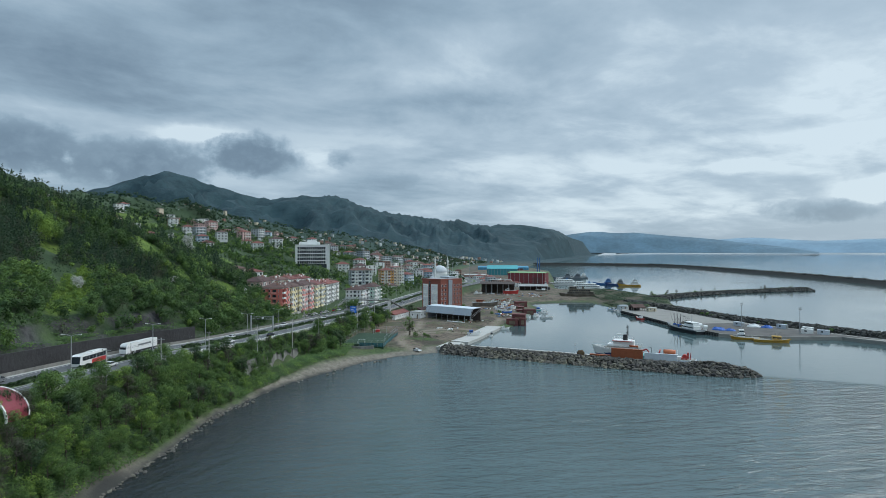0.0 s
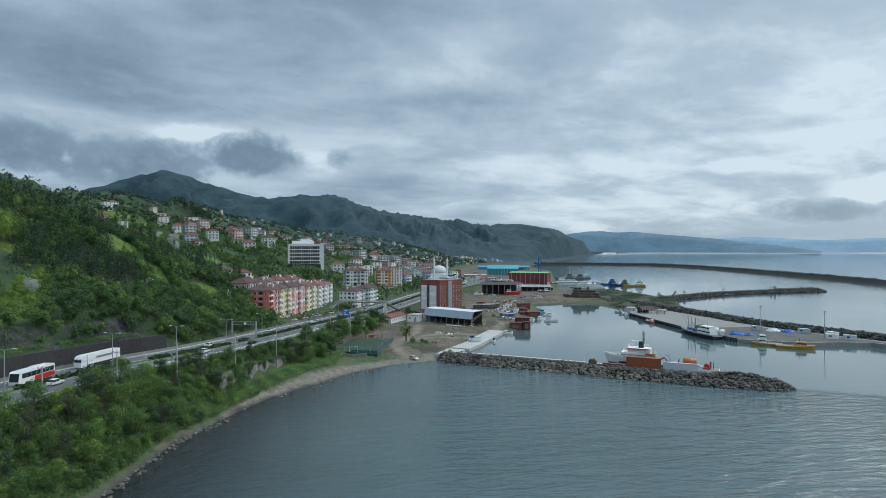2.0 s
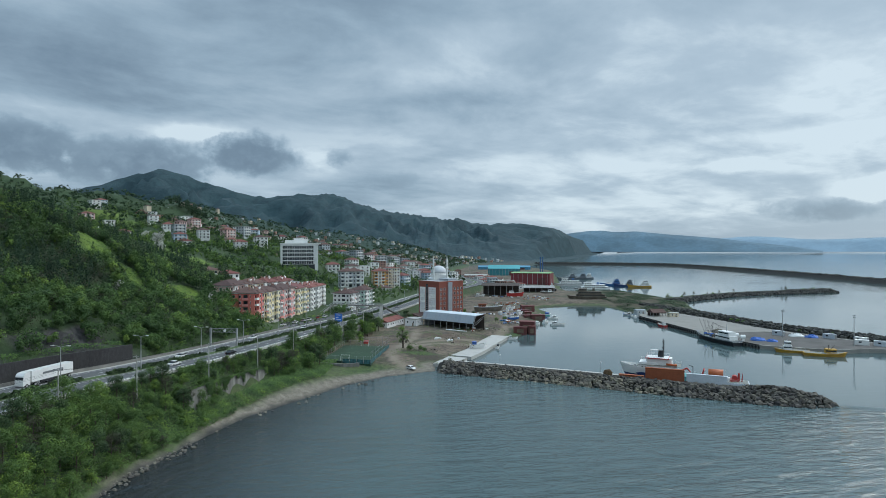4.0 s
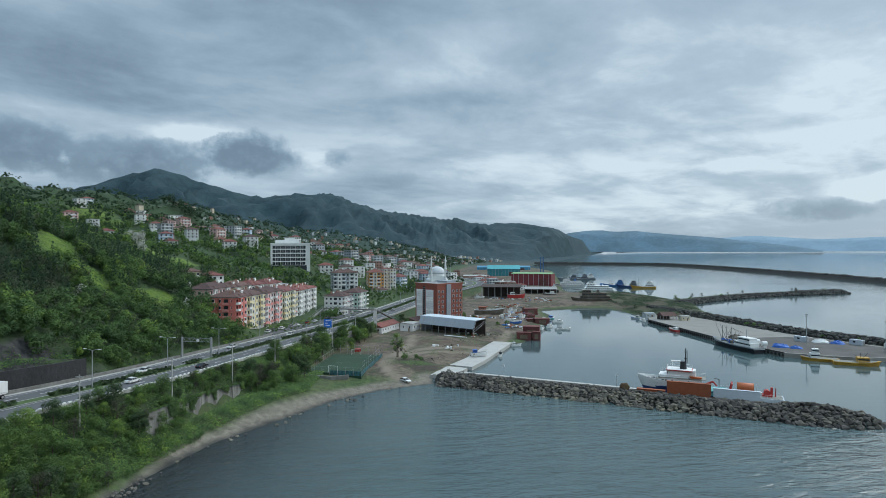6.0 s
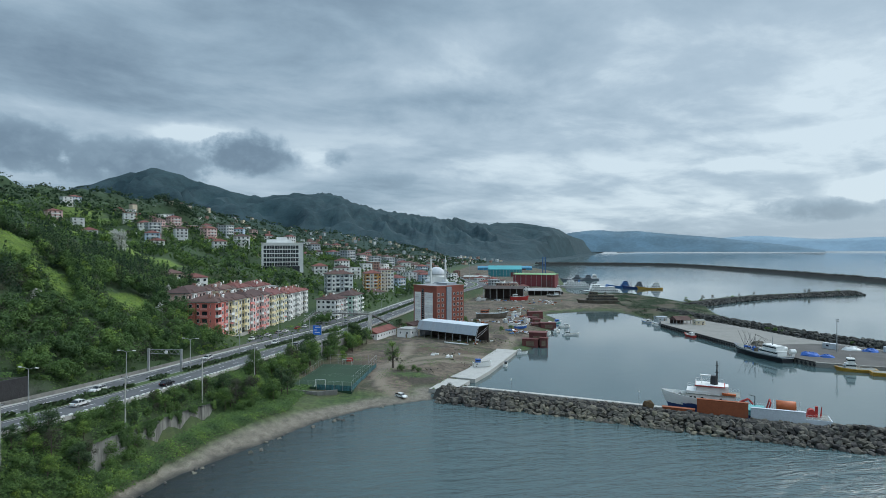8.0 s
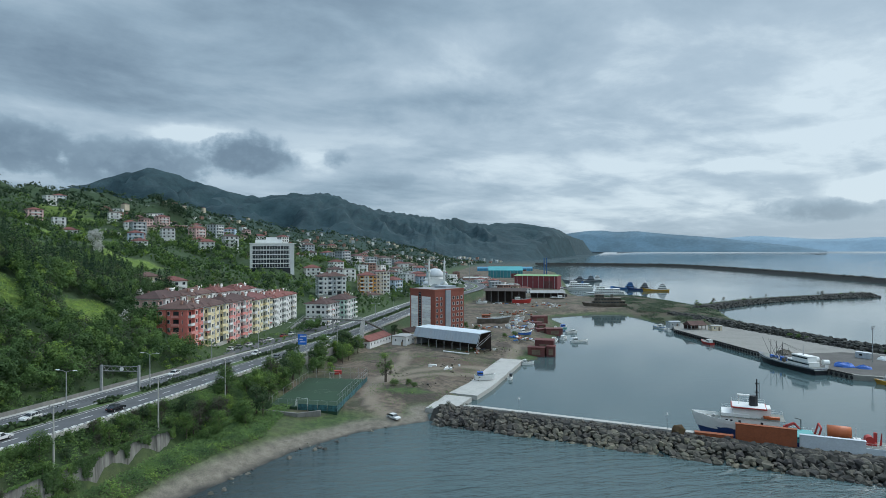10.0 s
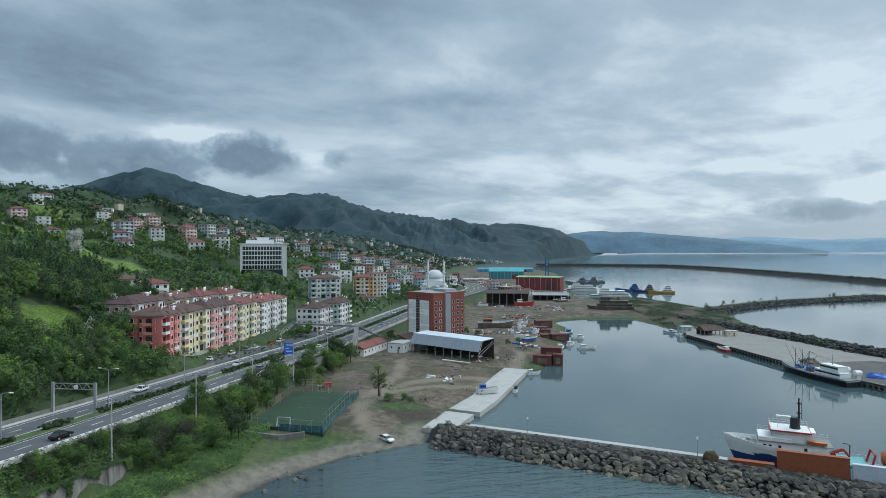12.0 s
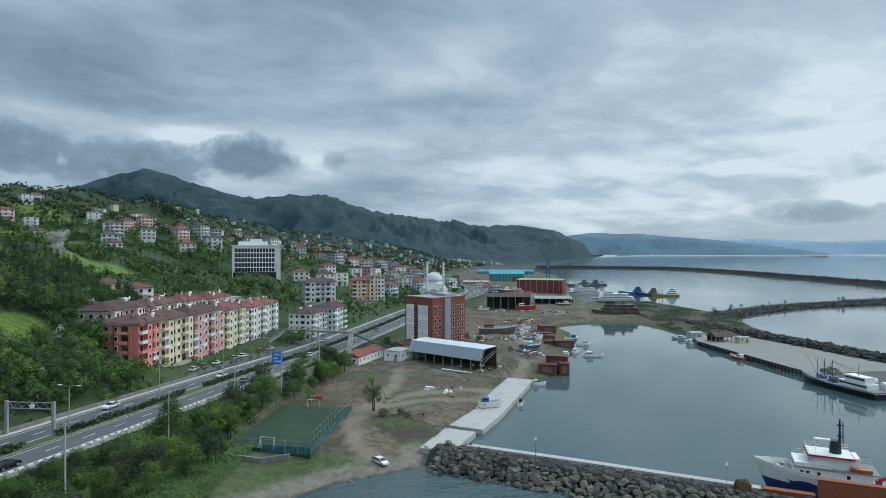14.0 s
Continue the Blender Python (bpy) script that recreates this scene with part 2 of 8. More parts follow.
def ground_material():
    """Meadow, wood floor, bare yard and beach, with haze-blue far slopes, mixed by the masks that the ground carries.
    """
    m = bpy.data.materials.new("ground_soil")
    m.use_nodes = True
    g = Nodes(m.node_tree)
    b = g.n("ShaderNodeBsdfPrincipled")
    out = g.n("ShaderNodeOutputMaterial")
    g.t.links.new(b.outputs[0], out.inputs[0])
    pos = g.n("ShaderNodeNewGeometry").outputs["Position"]

    def mask(name):
        a = g.n("ShaderNodeAttribute")
        a.attribute_name = name
        return a.outputs["Fac"]

    n1 = g.noise(pos, 0.035, 5.0, 0.6)
    n2 = g.noise(pos, 0.45, 6.0, 0.65)
    n3 = g.noise(pos, 2.2, 4.0, 0.6)
    grass = g.mix(g.ramp(n2, 0.3, 0.7), (0.024, 0.046, 0.014), (0.066, 0.108, 0.028))
    grass = g.mix(g.math("MULTIPLY", g.ramp(n1, 0.5, 0.7), 0.5), grass, (0.10, 0.11, 0.045))
    meadow = g.mix(g.ramp(g.math("ADD", g.math("MULTIPLY", n3, 0.4), g.math("MULTIPLY", n2, 0.6)), 0.35, 0.65), (0.070, 0.120, 0.020), (0.150, 0.215, 0.034))
    wood = g.mix(n2, (0.018, 0.038, 0.013), (0.044, 0.078, 0.026))
    dirt = g.mix(g.ramp(n2, 0.3, 0.7), (0.074, 0.056, 0.042), (0.185, 0.145, 0.108))
    dirt = g.mix(g.math("MULTIPLY", g.ramp(g.noise(pos, 0.10, 5.0, 0.65), 0.47, 0.60), 0.75), dirt, (0.034, 0.027, 0.021))
    dirt = g.mix(g.math("MULTIPLY", g.ramp(n1, 0.50, 0.60), 0.6), dirt, (0.045, 0.056, 0.024))
    pebble = g.math("ADD", g.math("MULTIPLY", g.noise(pos, 5.5, 3.0, 0.6), 0.5), g.math("MULTIPLY", n2, 0.5))
    beach = g.mix(g.ramp(pebble, 0.32, 0.68), (0.090, 0.078, 0.061), (0.245, 0.218, 0.175))
    c = g.mix(mask("wood"), grass, wood)
    c = g.mix(mask("meadow"), c, meadow)
    c = g.mix(g.math("MULTIPLY", mask("yard"), g.ramp(n2, 0.22, 0.45)), c, dirt)
    c = g.mix(g.math("MULTIPLY", mask("spoil"), g.ramp(n2, 0.25, 0.55, 0.35, 0.95)), c, g.mix(g.ramp(n3, 0.3, 0.7), (0.066, 0.044, 0.032), (0.135, 0.094, 0.068)))
    c = g.mix(g.math("MULTIPLY", mask("rough"), g.ramp(n2, 0.25, 0.6, 0.6, 1.0)), c, g.mix(g.ramp(n1, 0.4, 0.6), (0.058, 0.044, 0.026), (0.048, 0.058, 0.024)))
    c = g.mix(mask("rock"), c, g.mix(g.ramp(n2, 0.35, 0.65), (0.016, 0.017, 0.018), (0.060, 0.058, 0.058)))
    c = g.mix(mask("track"), c, (0.20, 0.165, 0.125))
    c = g.mix(mask("beach"), c, beach)
    c = g.mix(mask("wet"), c, (0.030, 0.030, 0.027))
    # aerial haze is put into the base colour: far woods turn blue with distance
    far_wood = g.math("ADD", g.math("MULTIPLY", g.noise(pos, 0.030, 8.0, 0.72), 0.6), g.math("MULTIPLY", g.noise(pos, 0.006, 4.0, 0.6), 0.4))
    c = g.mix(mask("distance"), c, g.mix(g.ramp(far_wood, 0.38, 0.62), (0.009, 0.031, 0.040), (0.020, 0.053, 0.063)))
    g.put(b.inputs["Base Color"], c)
    b.inputs["Roughness"].default_value = 0.95
    bp = g.n("ShaderNodeBump")
    bp.inputs["Strength"].default_value = 0.8
    bp.inputs["Distance"].default_value = 0.35
    crowns = g.math("MULTIPLY", g.math("MULTIPLY", g.noise(pos, 0.022, 6.0, 0.7), mask("distance")), 16.0)
    g.put(bp.inputs["Height"], g.math("ADD", g.math("ADD", n2, g.math("MULTIPLY", n3, 0.4)), crowns))
    g.put(b.inputs["Normal"], bp.outputs[0])
    return m


M_SEA, M_GROUND = sea_material(), ground_material()
M_ASPHALT = material("asphalt", (0.086, 0.089, 0.094), 0.85, 0.18, 0.15, 2.0, world_space=True)
M_PAINT = material("road_paint", (0.62, 0.62, 0.60), 0.7, 0.2, 1.0, world_space=True)
M_CONCRETE = material("concrete", (0.42, 0.41, 0.385), 0.9, 0.22, 0.12, 1.4, 0.02, tint=(0.24, 0.235, 0.22), world_space=True)
M_CONCRETE_DARK = material("stained_concrete", (0.20, 0.195, 0.18), 0.9, 0.35, 0.10, 0.9, 0.05, tint=(0.06, 0.065, 0.05), world_space=True, stretch=(1, 1, 0.25))
M_WALL_STAINED = material("streaked_concrete", (0.23, 0.225, 0.205), 0.95, 0.5, 0.5, 2.2, 0.05, tint=(0.035, 0.037, 0.033), tint_amount=0.9, world_space=True, stretch=(1, 1, 0.10))
M_ROCK = material("breakwater_rock", (0.100, 0.090, 0.072), 0.95, 0.40, 0.5, 3.0, 0.12, rnd=0.45, island=0.45, tint=(0.19, 0.175, 0.14))
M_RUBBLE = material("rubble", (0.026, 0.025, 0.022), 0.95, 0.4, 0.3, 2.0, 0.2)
M_CUT = material("rock_cutting", (0.032, 0.031, 0.033), 0.95, 0.4, 0.12, 1.1, 0.3, tint=(0.018, 0.020, 0.018), world_space=True, stretch=(1, 1, 0.7))
M_ROCK_DARK = material("dark_breakwater_rock", (0.052, 0.052, 0.047), 0.95, 0.4, 0.4, 2.0, 0.1, island=0.4, tint=(0.09, 0.088, 0.078))
M_PIER = material("grey_pier_concrete", (0.235, 0.228, 0.208), 0.9, 0.2, 0.10, 1.2, 0.02, tint=(0.15, 0.147, 0.14), world_space=True)
M_STEEL = material("galvanised_steel", (0.36, 0.37, 0.375), 0.5, 0.12, 1.0, metal=0.4)
M_WHITE = material("white_paint", (0.72, 0.72, 0.70), 0.6, 0.08, 0.4)
M_BLACK = material("black_paint", (0.018, 0.019, 0.022), 0.5, 0.2, 0.6)
M_GLASS = material("window_glass", (0.022, 0.028, 0.034), 0.12, 0.3, 0.3, rnd=0.3)


# ---- building blocks ----
class Mesh:
    """Collects vertices and faces of one part."""
    def __init__(self):
        self.v, self.f = [], []

    def add(self, verts, faces):
        k = len(self.v)
        self.v += [tuple(p) for p in verts]
        self.f += [tuple(i + k for i in f) for f in faces]
        return self

    def box(self, x, y, z, sx, sy, sz, turn=0.0, top=1.0):
        """A box that stands on z, centred at x, y; top: how much narrower it is above."""
        c, s = math.cos(turn), math.sin(turn)
        p = []
        for zz, k in ((z, 1.0), (z + sz, top)):
            for ax, ay in ((-1, -1), (1, -1), (1, 1), (-1, 1)):
                a, b_ = ax * sx / 2 * k, ay * sy / 2 * k
                p.append((x + a * c - b_ * s, y + a * s + b_ * c, zz))
        return self.add(p, [(3, 2, 1, 0), (4, 5, 6, 7), (0, 1, 5, 4), (1, 2, 6, 5), (2, 3, 7, 6), (3, 0, 4, 7)])

    def tube(self, a, b_, r, r2=None, n=8):
        """A round bar from a to b."""
        a, b_ = Vector(a), Vector(b_)
        r2 = r if r2 is None else r2
        w = (b_ - a).normalized()
        u = w.orthogonal().normalized()
        v = w.cross(u)
        p = []
        for q, rr in ((a, r), (b_, r2)):
            p += [q + (u * math.cos(i * 2 * math.pi / n) + v * math.sin(i * 2 * math.pi / n)) * rr for i in range(n)]
        f = [(i, (i + 1) % n, n + (i + 1) % n, n + i) for i in range(n)]
        return self.add(p, f + [tuple(range(n - 1, -1, -1)), tuple(range(n, 2 * n))])

    def lathe(self, x, y, rings, n=16):
        """Rings of (radius, height) turned about the upright through x, y."""
        p, f = [], []
        for r, z in rings:
            p += [(x + r * math.cos(i * 2 * math.pi / n), y + r * math.sin(i * 2 * math.pi / n), z) for i in range(n)]
        for k in range(len(rings) - 1):
            f += [(k * n + i, k * n + (i + 1) % n, (k + 1) * n + (i + 1) % n, (k + 1) * n + i) for i in range(n)]
        return self.add(p, f + [tuple(range(n - 1, -1, -1)), tuple(range((len(rings) - 1) * n, len(rings) * n))])

    def prism(self, outline, z0, z1):
        """A flat outline (x, y) drawn up from z0 to z1."""
        n = len(outline)
        area = sum(outline[i][0] * outline[(i + 1) % n][1] - outline[(i + 1) % n][0] * outline[i][1] for i in range(n))
        o = outline if area > 0 else outline[::-1]
        p = [(x, y, z0) for x, y in o] + [(x, y, z1) for x, y in o]
        f = [(i, (i + 1) % n, n + (i + 1) % n, n + i) for i in range(n)]
        return self.add(p, f + [tuple(range(n - 1, -1, -1)), tuple(range(n, 2 * n))])

    def hip(self, x, y, z, sx, sy, h, gable=False, thick=0.25):
        """A hipped or gabled roof over a rectangle, with an eaves board."""
        a, b_ = sx / 2, sy / 2
        base = [(x - a, y - b_), (x + a, y - b_), (x + a, y + b_), (x - a, y + b_)]
        if sx >= sy:
            k = 0 if gable else b_
            ridge = [(x - a + k, y), (x + a - k, y)]
            faces = [(0, 1, 5, 4), (2, 3, 4, 5), (1, 2, 5), (3, 0, 4)]
        else:
            k = 0 if gable else a
            ridge = [(x, y - b_ + k), (x, y + b_ - k)]
            faces = [(0, 1, 4), (1, 2, 5, 4), (2, 3, 5), (3, 0, 4, 5)]
        p = [(*q, z + thick) for q in base] + [(*q, z + thick + h) for q in ridge] + [(*q, z) for q in base]
        faces = faces + [(6, 7, 1, 0), (7, 8, 2, 1), (8, 9, 3, 2), (9, 6, 0, 3), (9, 8, 7, 6)]
        return self.add(p, faces)

    def loft(self, rings, cap=True):
        """Skins between closed rings of points."""
        n = len(rings[0])
        p = [q for r in rings for q in r]
        f = []
        for k in range(len(rings) - 1):
            f += [(k * n + i, k * n + (i + 1) % n, (k + 1) * n + (i + 1) % n, (k + 1) * n + i) for i in range(n)]
        if cap:
            f += [tuple(range(n - 1, -1, -1)), tuple(range((len(rings) - 1) * n, len(rings) * n))]
        return self.add(p, f)

    def data(self, name, mat, smooth=False):
        me = bpy.data.meshes.new(name)
        me.from_pydata(self.v, [], self.f)
        me.materials.append(mat)
        if smooth:
            me.polygons.foreach_set("use_smooth", [True] * len(me.polygons))
        me.update()
        return me


def part(name, bm, mat, parent, label="", smooth=False):
    ob = new(name, bm if isinstance(bm, bpy.types.Mesh) else bm.data(name, mat, smooth))
    ob.parent = parent
    return tagged(ob, label)


def thing(name, label, category, m=None, group="", kind=""):
    ob = new(name)
    ob.matrix_basis = m or Matrix()
    return tagged(ob, label, category, group, kind)


def solid(name, bm, mat, label, category, m=None, group="", kind="", smooth=False):
    ob = new(name, bm.data(name, mat, smooth))
    ob.matrix_basis = m or Matrix()
    return tagged(ob, label, category, group, kind)


def lerp_line(line, n):
    """n points at even steps along a polyline, smoothed."""
    p = np.array(line, float)
    for _ in range(2):
        q = [p[0]]
        for a, b_ in zip(p[:-1], p[1:]):
            q += [a * 0.75 + b_ * 0.25, a * 0.25 + b_ * 0.75]
        p = np.array(q + [p[-1]])
    s = np.r_[0, np.cumsum(np.linalg.norm(np.diff(p[:, :2], axis=0), axis=1))]
    u = np.linspace(0, s[-1], n)
    return np.stack([np.interp(u, s, p[:, i]) for i in range(p.shape[1])], 1)


def offset(line, d):
    """The polyline moved d to its right."""
    t = np.gradient(line[:, :2], axis=0)
    t /= np.linalg.norm(t, axis=1)[:, None]
    r = line.copy()
    r[:, 0] += t[:, 1] * d
    r[:, 1] -= t[:, 0] * d
    return r


def ribbon(rows):
    """A skin between polylines of equal length, from left to right."""
    n = len(rows[0])
    v = [tuple(p) for r in rows for p in r]
    f = [(k * n + i, (k + 1) * n + i, (k + 1) * n + i + 1, k * n + i + 1) for k in range(len(rows) - 1) for i in range(n - 1)]
    return Mesh().add(v, f)


def inside(px, py, poly):
    """Which points lie inside the outline."""
    r = np.zeros(px.shape, bool)
    for (x0, y0), (x1, y1) in zip(poly, poly[1:] + poly[:1]):
        if y0 != y1:
            r ^= ((y0 > py) != (y1 > py)) & (px < (x1 - x0) * (py - y0) / (y1 - y0) + x0)
    return r


def gap(px, py, line):
    """Distance to a polyline, and the place along it (index with fraction)."""
    if px.ndim == 1 and px.size < 64:
        a = np.array(line, float)
        d = a[1:] - a[:-1]
        ox, oy = px[:, None] - a[None, :-1, 0], py[:, None] - a[None, :-1, 1]
        k = np.clip((ox * d[:, 0] + oy * d[:, 1]) / (d * d).sum(1), 0, 1)
        far = np.hypot(ox - k * d[:, 0], oy - k * d[:, 1])
        i, row = far.argmin(1), np.arange(px.size)
        return far[row, i], i + k[row, i]
    best, where = np.full(px.shape, 1e9), np.zeros(px.shape)
    for i, ((x0, y0), (x1, y1)) in enumerate(zip(line[:-1], line[1:])):
        l2 = (x1 - x0) ** 2 + (y1 - y0) ** 2
        k = np.clip(((px - x0) * (x1 - x0) + (py - y0) * (y1 - y0)) / l2, 0, 1)
        d = np.hypot(px - x0 - k * (x1 - x0), py - y0 - k * (y1 - y0))
        m = d < best
        best[m], where[m] = d[m], i + k[m]
    return best, where


def smooth(x, a, b_):
    t = np.clip((x - a) / (b_ - a), 0, 1)
    return t * t * (3 - 2 * t)


WAVE_TABLE = {}


def waves(x, y, size, seed, octaves=4):
    """Rolling noise from sums of sines, about -1 to 1."""
    if (seed, octaves) not in WAVE_TABLE:
        rng = np.random.RandomState(seed)
        WAVE_TABLE[seed, octaves] = [tuple(rng.uniform(0, 2 * np.pi, 2)) for _ in range(3 * octaves)]
    z, amp, tot = np.zeros(np.shape(x)), 1.0, 0.0
    for i, (a, ph) in enumerate(WAVE_TABLE[seed, octaves]):
        z = z + amp / 3 * np.sin((x * math.cos(a) + y * math.sin(a)) * 2 * math.pi / size + ph + 1.3 * np.sin((x * math.sin(a) - y * math.cos(a)) * 2 * math.pi / (size * 1.7) + ph * 2))
        if i % 3 == 2:
            tot += amp / 2
            size, amp = size / 2.1, amp * 0.5
    return z / tot


# ---- lie of the land ----
# the coast road's median: x, y, z
ROAD = [(-102, -60, 25), (-100, 60, 23), (-98, 150, 19.2), (-97, 197, 16.6), (-89, 224, 15.2), (-82.6, 252, 14.1), (-77, 279, 13.3),
        (-63, 354, 10.8), (-50, 411, 9.0), (-33, 480, 9.5), (-18, 545, 10.5), (2, 620, 11.0), (32, 720, 10.0), (46, 800, 9.0), (30, 900, 8.0), (10, 1020, 7.0)]
ROADLINE = lerp_line(ROAD, 220)
# the foot of the hills carries on beyond the road's end
FOOTLINE = np.array(ROADLINE[::3].tolist() + [(0, 1150, 6), (30, 1400, 5), (70, 1700, 5), (160, 2000, 5), (300, 2350, 5), (560, 2950, 5), (880, 3700, 5), (1150, 4500, 5)])
SHORE = [(-76, -80), (-73, 60), (-71.4, 123), (-70, 153), (-70.6, 178), (-66.8, 198), (-59.4, 227), (-48.4, 246.5), (-36, 269.5), (-22.5, 284), (-10, 291), (-2, 295)]
QUAY = [(-3, 304), (6, 302), (11, 317), (20, 335), (38, 388)]
BASIN = [(46, 392), (50, 410), (60, 430), (74, 480), (84, 525), (82, 553), (90, 562), (115, 574), (137, 577), (146, 552), (150, 519), (153, 485)]
# the land: shore, basin, spit, then the outer coast to the far cape
OUTER = [(215, 560), (232, 612), (225, 660), (214, 735), (150, 745), (150, 800), (185, 990), (250, 1400), (240, 1700), (310, 1969), (420, 2300), (640, 2900), (950, 3700), (1180, 4350)]
LAND = SHORE + QUAY + BASIN + [(165, 480), (205, 500)] + OUTER + [(1180, 5200), (-4000, 5200), (-4000, -400), (-76, -400)]
COAST = SHORE + QUAY + BASIN + [(165, 480), (205, 500)] + OUTER
RIDGE_FAR = [(-2600, 2600, 380), (-2010, 2770, 362), (-1880, 2770, 318), (-1750, 2780, 285), (-1600, 2790, 330), (-1450, 2800, 384), (-1330, 2823, 414), (-1230, 2850, 396), (-1050, 2900, 330), (-830, 2960, 290), (-698, 2950, 318), (-520, 2970, 305), (-380, 3020, 262), (-240, 3050, 224), (-42, 3100, 208),
             (140, 3150, 186), (260, 3200, 168), (394, 3300, 186), (550, 3300, 162), (690, 3420, 148), (850, 3700, 106), (1007, 4000, 52), (1120, 4250, 10)]
RIDGE_MID = [(-1500, 1000, 330), (-1000, 1150, 235), (-745, 1210, 172), (-700, 1450, 170), (-690, 1700, 172), (-520, 1850, 120), (-300, 2050, 95)]


def height(x, y):
    """The ground's height at arrays x, y."""
    d, w = gap(x, y, FOOTLINE[:, :2].tolist())
    i = np.clip(w.astype(int), 0, len(FOOTLINE) - 2)
    k = w - i
    zr = FOOTLINE[i, 2] * (1 - k) + FOOTLINE[i + 1, 2] * k
    tx, ty = (FOOTLINE[i + 1] - FOOTLINE[i])[..., 0], (FOOTLINE[i + 1] - FOOTLINE[i])[..., 1]
    side = np.sign((x - FOOTLINE[i, 0]) * ty - (y - FOOTLINE[i, 1]) * tx)      # +1 on the sea side
    s = -side * d
    land = inside(x, y, LAND)
    c, _ = gap(x, y, COAST)
    c = np.where(land, c, -c)
    slope = 0.58 - 0.25 * smooth(y, 285, 430) - 0.08 * smooth(y, 430, 650) - 0.06 * smooth(y, 700, 1400)
    cliff = 1 - smooth(y, 232, 262)
    cut = (6.0 * smooth(s, 14.4, 15.6) + 4.6 * smooth(s, 19.5, 23.0)) * cliff
    lane = 8.0 * smooth(y, 335, 360) * (1 - smooth(y, 455, 475))       # room for the side lane before the flats
    run = np.maximum(s - 14 - 8 * cliff - lane, 0)
    west = zr + cut + slope * run / (1 + run / (900.0 + y * 0.6)) + waves(x, y, 90, 3) * np.minimum(run * 0.045, 5.0)
    hill, back = np.zeros(x.shape), (y > 560) | (x < -560)
    hx, hy = x[back], y[back]
    rise = np.zeros(hx.shape)
    for line, half in ((RIDGE_FAR, 800.0), (RIDGE_MID, 420.0)):
        g, u = gap(hx, hy, [(a, b_) for a, b_, _ in line])
        zz = np.interp(u, range(len(line)), [q[2] for q in line])
        f = 1 - np.clip(g / half, 0, 1)
        fold = 1 - 2.2 * np.abs(waves(hx, hy, 520, 8, 5))
        rise = np.maximum(rise, zz * f ** 1.15 * (1 + 0.26 * fold * np.minimum(g / 260.0, 1)) + 7 * waves(hx, hy, 70, 28, 3) * np.clip(1 - g / 300, 0.25, 1) * (zz > 60))
    hill[back] = rise
    west = np.maximum(west * (1 - 0.55 * smooth(y, 1300, 2300)), hill)
    west = west + 32.0 * np.exp(-((x + 573) ** 2 + (y - 1400) ** 2) / 2200.0)
    west = west + waves(x, y, 260, 5) * np.minimum(run * 0.02, 9.0)
    drop = np.maximum(-s - 11.5, 0)
    plain = np.clip(c * (0.16 + 0.34 * smooth(y, 120, 200) * (1 - smooth(y, 262, 290))), 0.0, 3.2 + 0.9 * (1 - smooth(y, 262, 290))) + 0.25 * waves(x, y, 22, 6, 3) * smooth(c, 6, 20)
    # spoil heaps before the long shed
    for hx, hy, hr_, hz in ((-13, 371, 3.6, 0.9), (-7, 375, 4.2, 1.3), (-1, 371, 3.4, 1.0), (3, 376, 3.0, 1.1), (-18, 366, 3.0, 0.6), (-5, 367, 2.6, 0.7), (10, 371, 2.6, 0.6)):
        plain = plain + hz * np.exp(-((x - hx) ** 2 + (y - hy) ** 2) / hr_ ** 2) * (1 + 0.4 * waves(x, y, 5, 14, 2))
    # between the bend and the beach the bank stands on a concrete wall
    bank = zr - 1.22 * drop - 6.0 * np.maximum(drop - 5.2, 0) * ((y > 218) & (y < 263))
    east = np.maximum(bank, plain)
    z = np.where(s > 11.5, west, np.where(s < -11.5, east, zr))
    z = np.where((np.abs(s) <= 11.5), zr - 0.12, z)
    z = np.where(c < 0, np.maximum(c * 0.3, -4.0), np.minimum(z, 0.15 + np.maximum(c, 0) * np.where(y < 300, 2.2, 0.9)))
    far = np.hypot(x, y)
    return np.where(far > 2300, np.maximum(z, -3) + swell(far), z), s, c


def swell(far):
    """The far sea is drawn in towards the eye, and lifted, so that it still ends at the horizon."""
    return 31.0 * np.clip((far - 2300) / 2600, 0, 1.2) ** 1.6


def graded(parts):
    """Grid lines with a step of their own in each stretch."""
    out_ = []
    for a, b_, st in parts:
        out_ += list(np.arange(a, b_, st))
    return np.array(out_ + [parts[-1][1]])


MEADOWS = [(-117, 319, 7, 7, 0.0), (-143, 309, 21, 5, -0.45), (-131, 211, 4.5, 21, 0.28), (-159, 318, 5.5, 19, 0.3), (-118, 325, 5, 11, 0.2), (-360, 715, 42, 18, 0.0), (-152, 522, 8, 32, 0.0), (-166, 262, 12, 7, 0.4), (-205, 432, 20, 8, 0.0), (-183, 474, 22, 8, 0.2), (-255, 520, 30, 9, 0.3)]


def meadow_at(x, y):
    """Open grass terraces on the slopes, from 0 to 1."""
    r = np.zeros(np.shape(x))
    n = waves(x, y, 16, 13, 3)
    for mx, my, a, b_, t in MEADOWS:
        u = ((x - mx) * math.cos(t) + (y - my) * math.sin(t)) / a
        v = (-(x - mx) * math.sin(t) + (y - my) * math.cos(t)) / b_
        r = np.maximum(r, 1 - smooth(u * u + v * v + 0.5 * n, 0.85, 1.15))
    return r


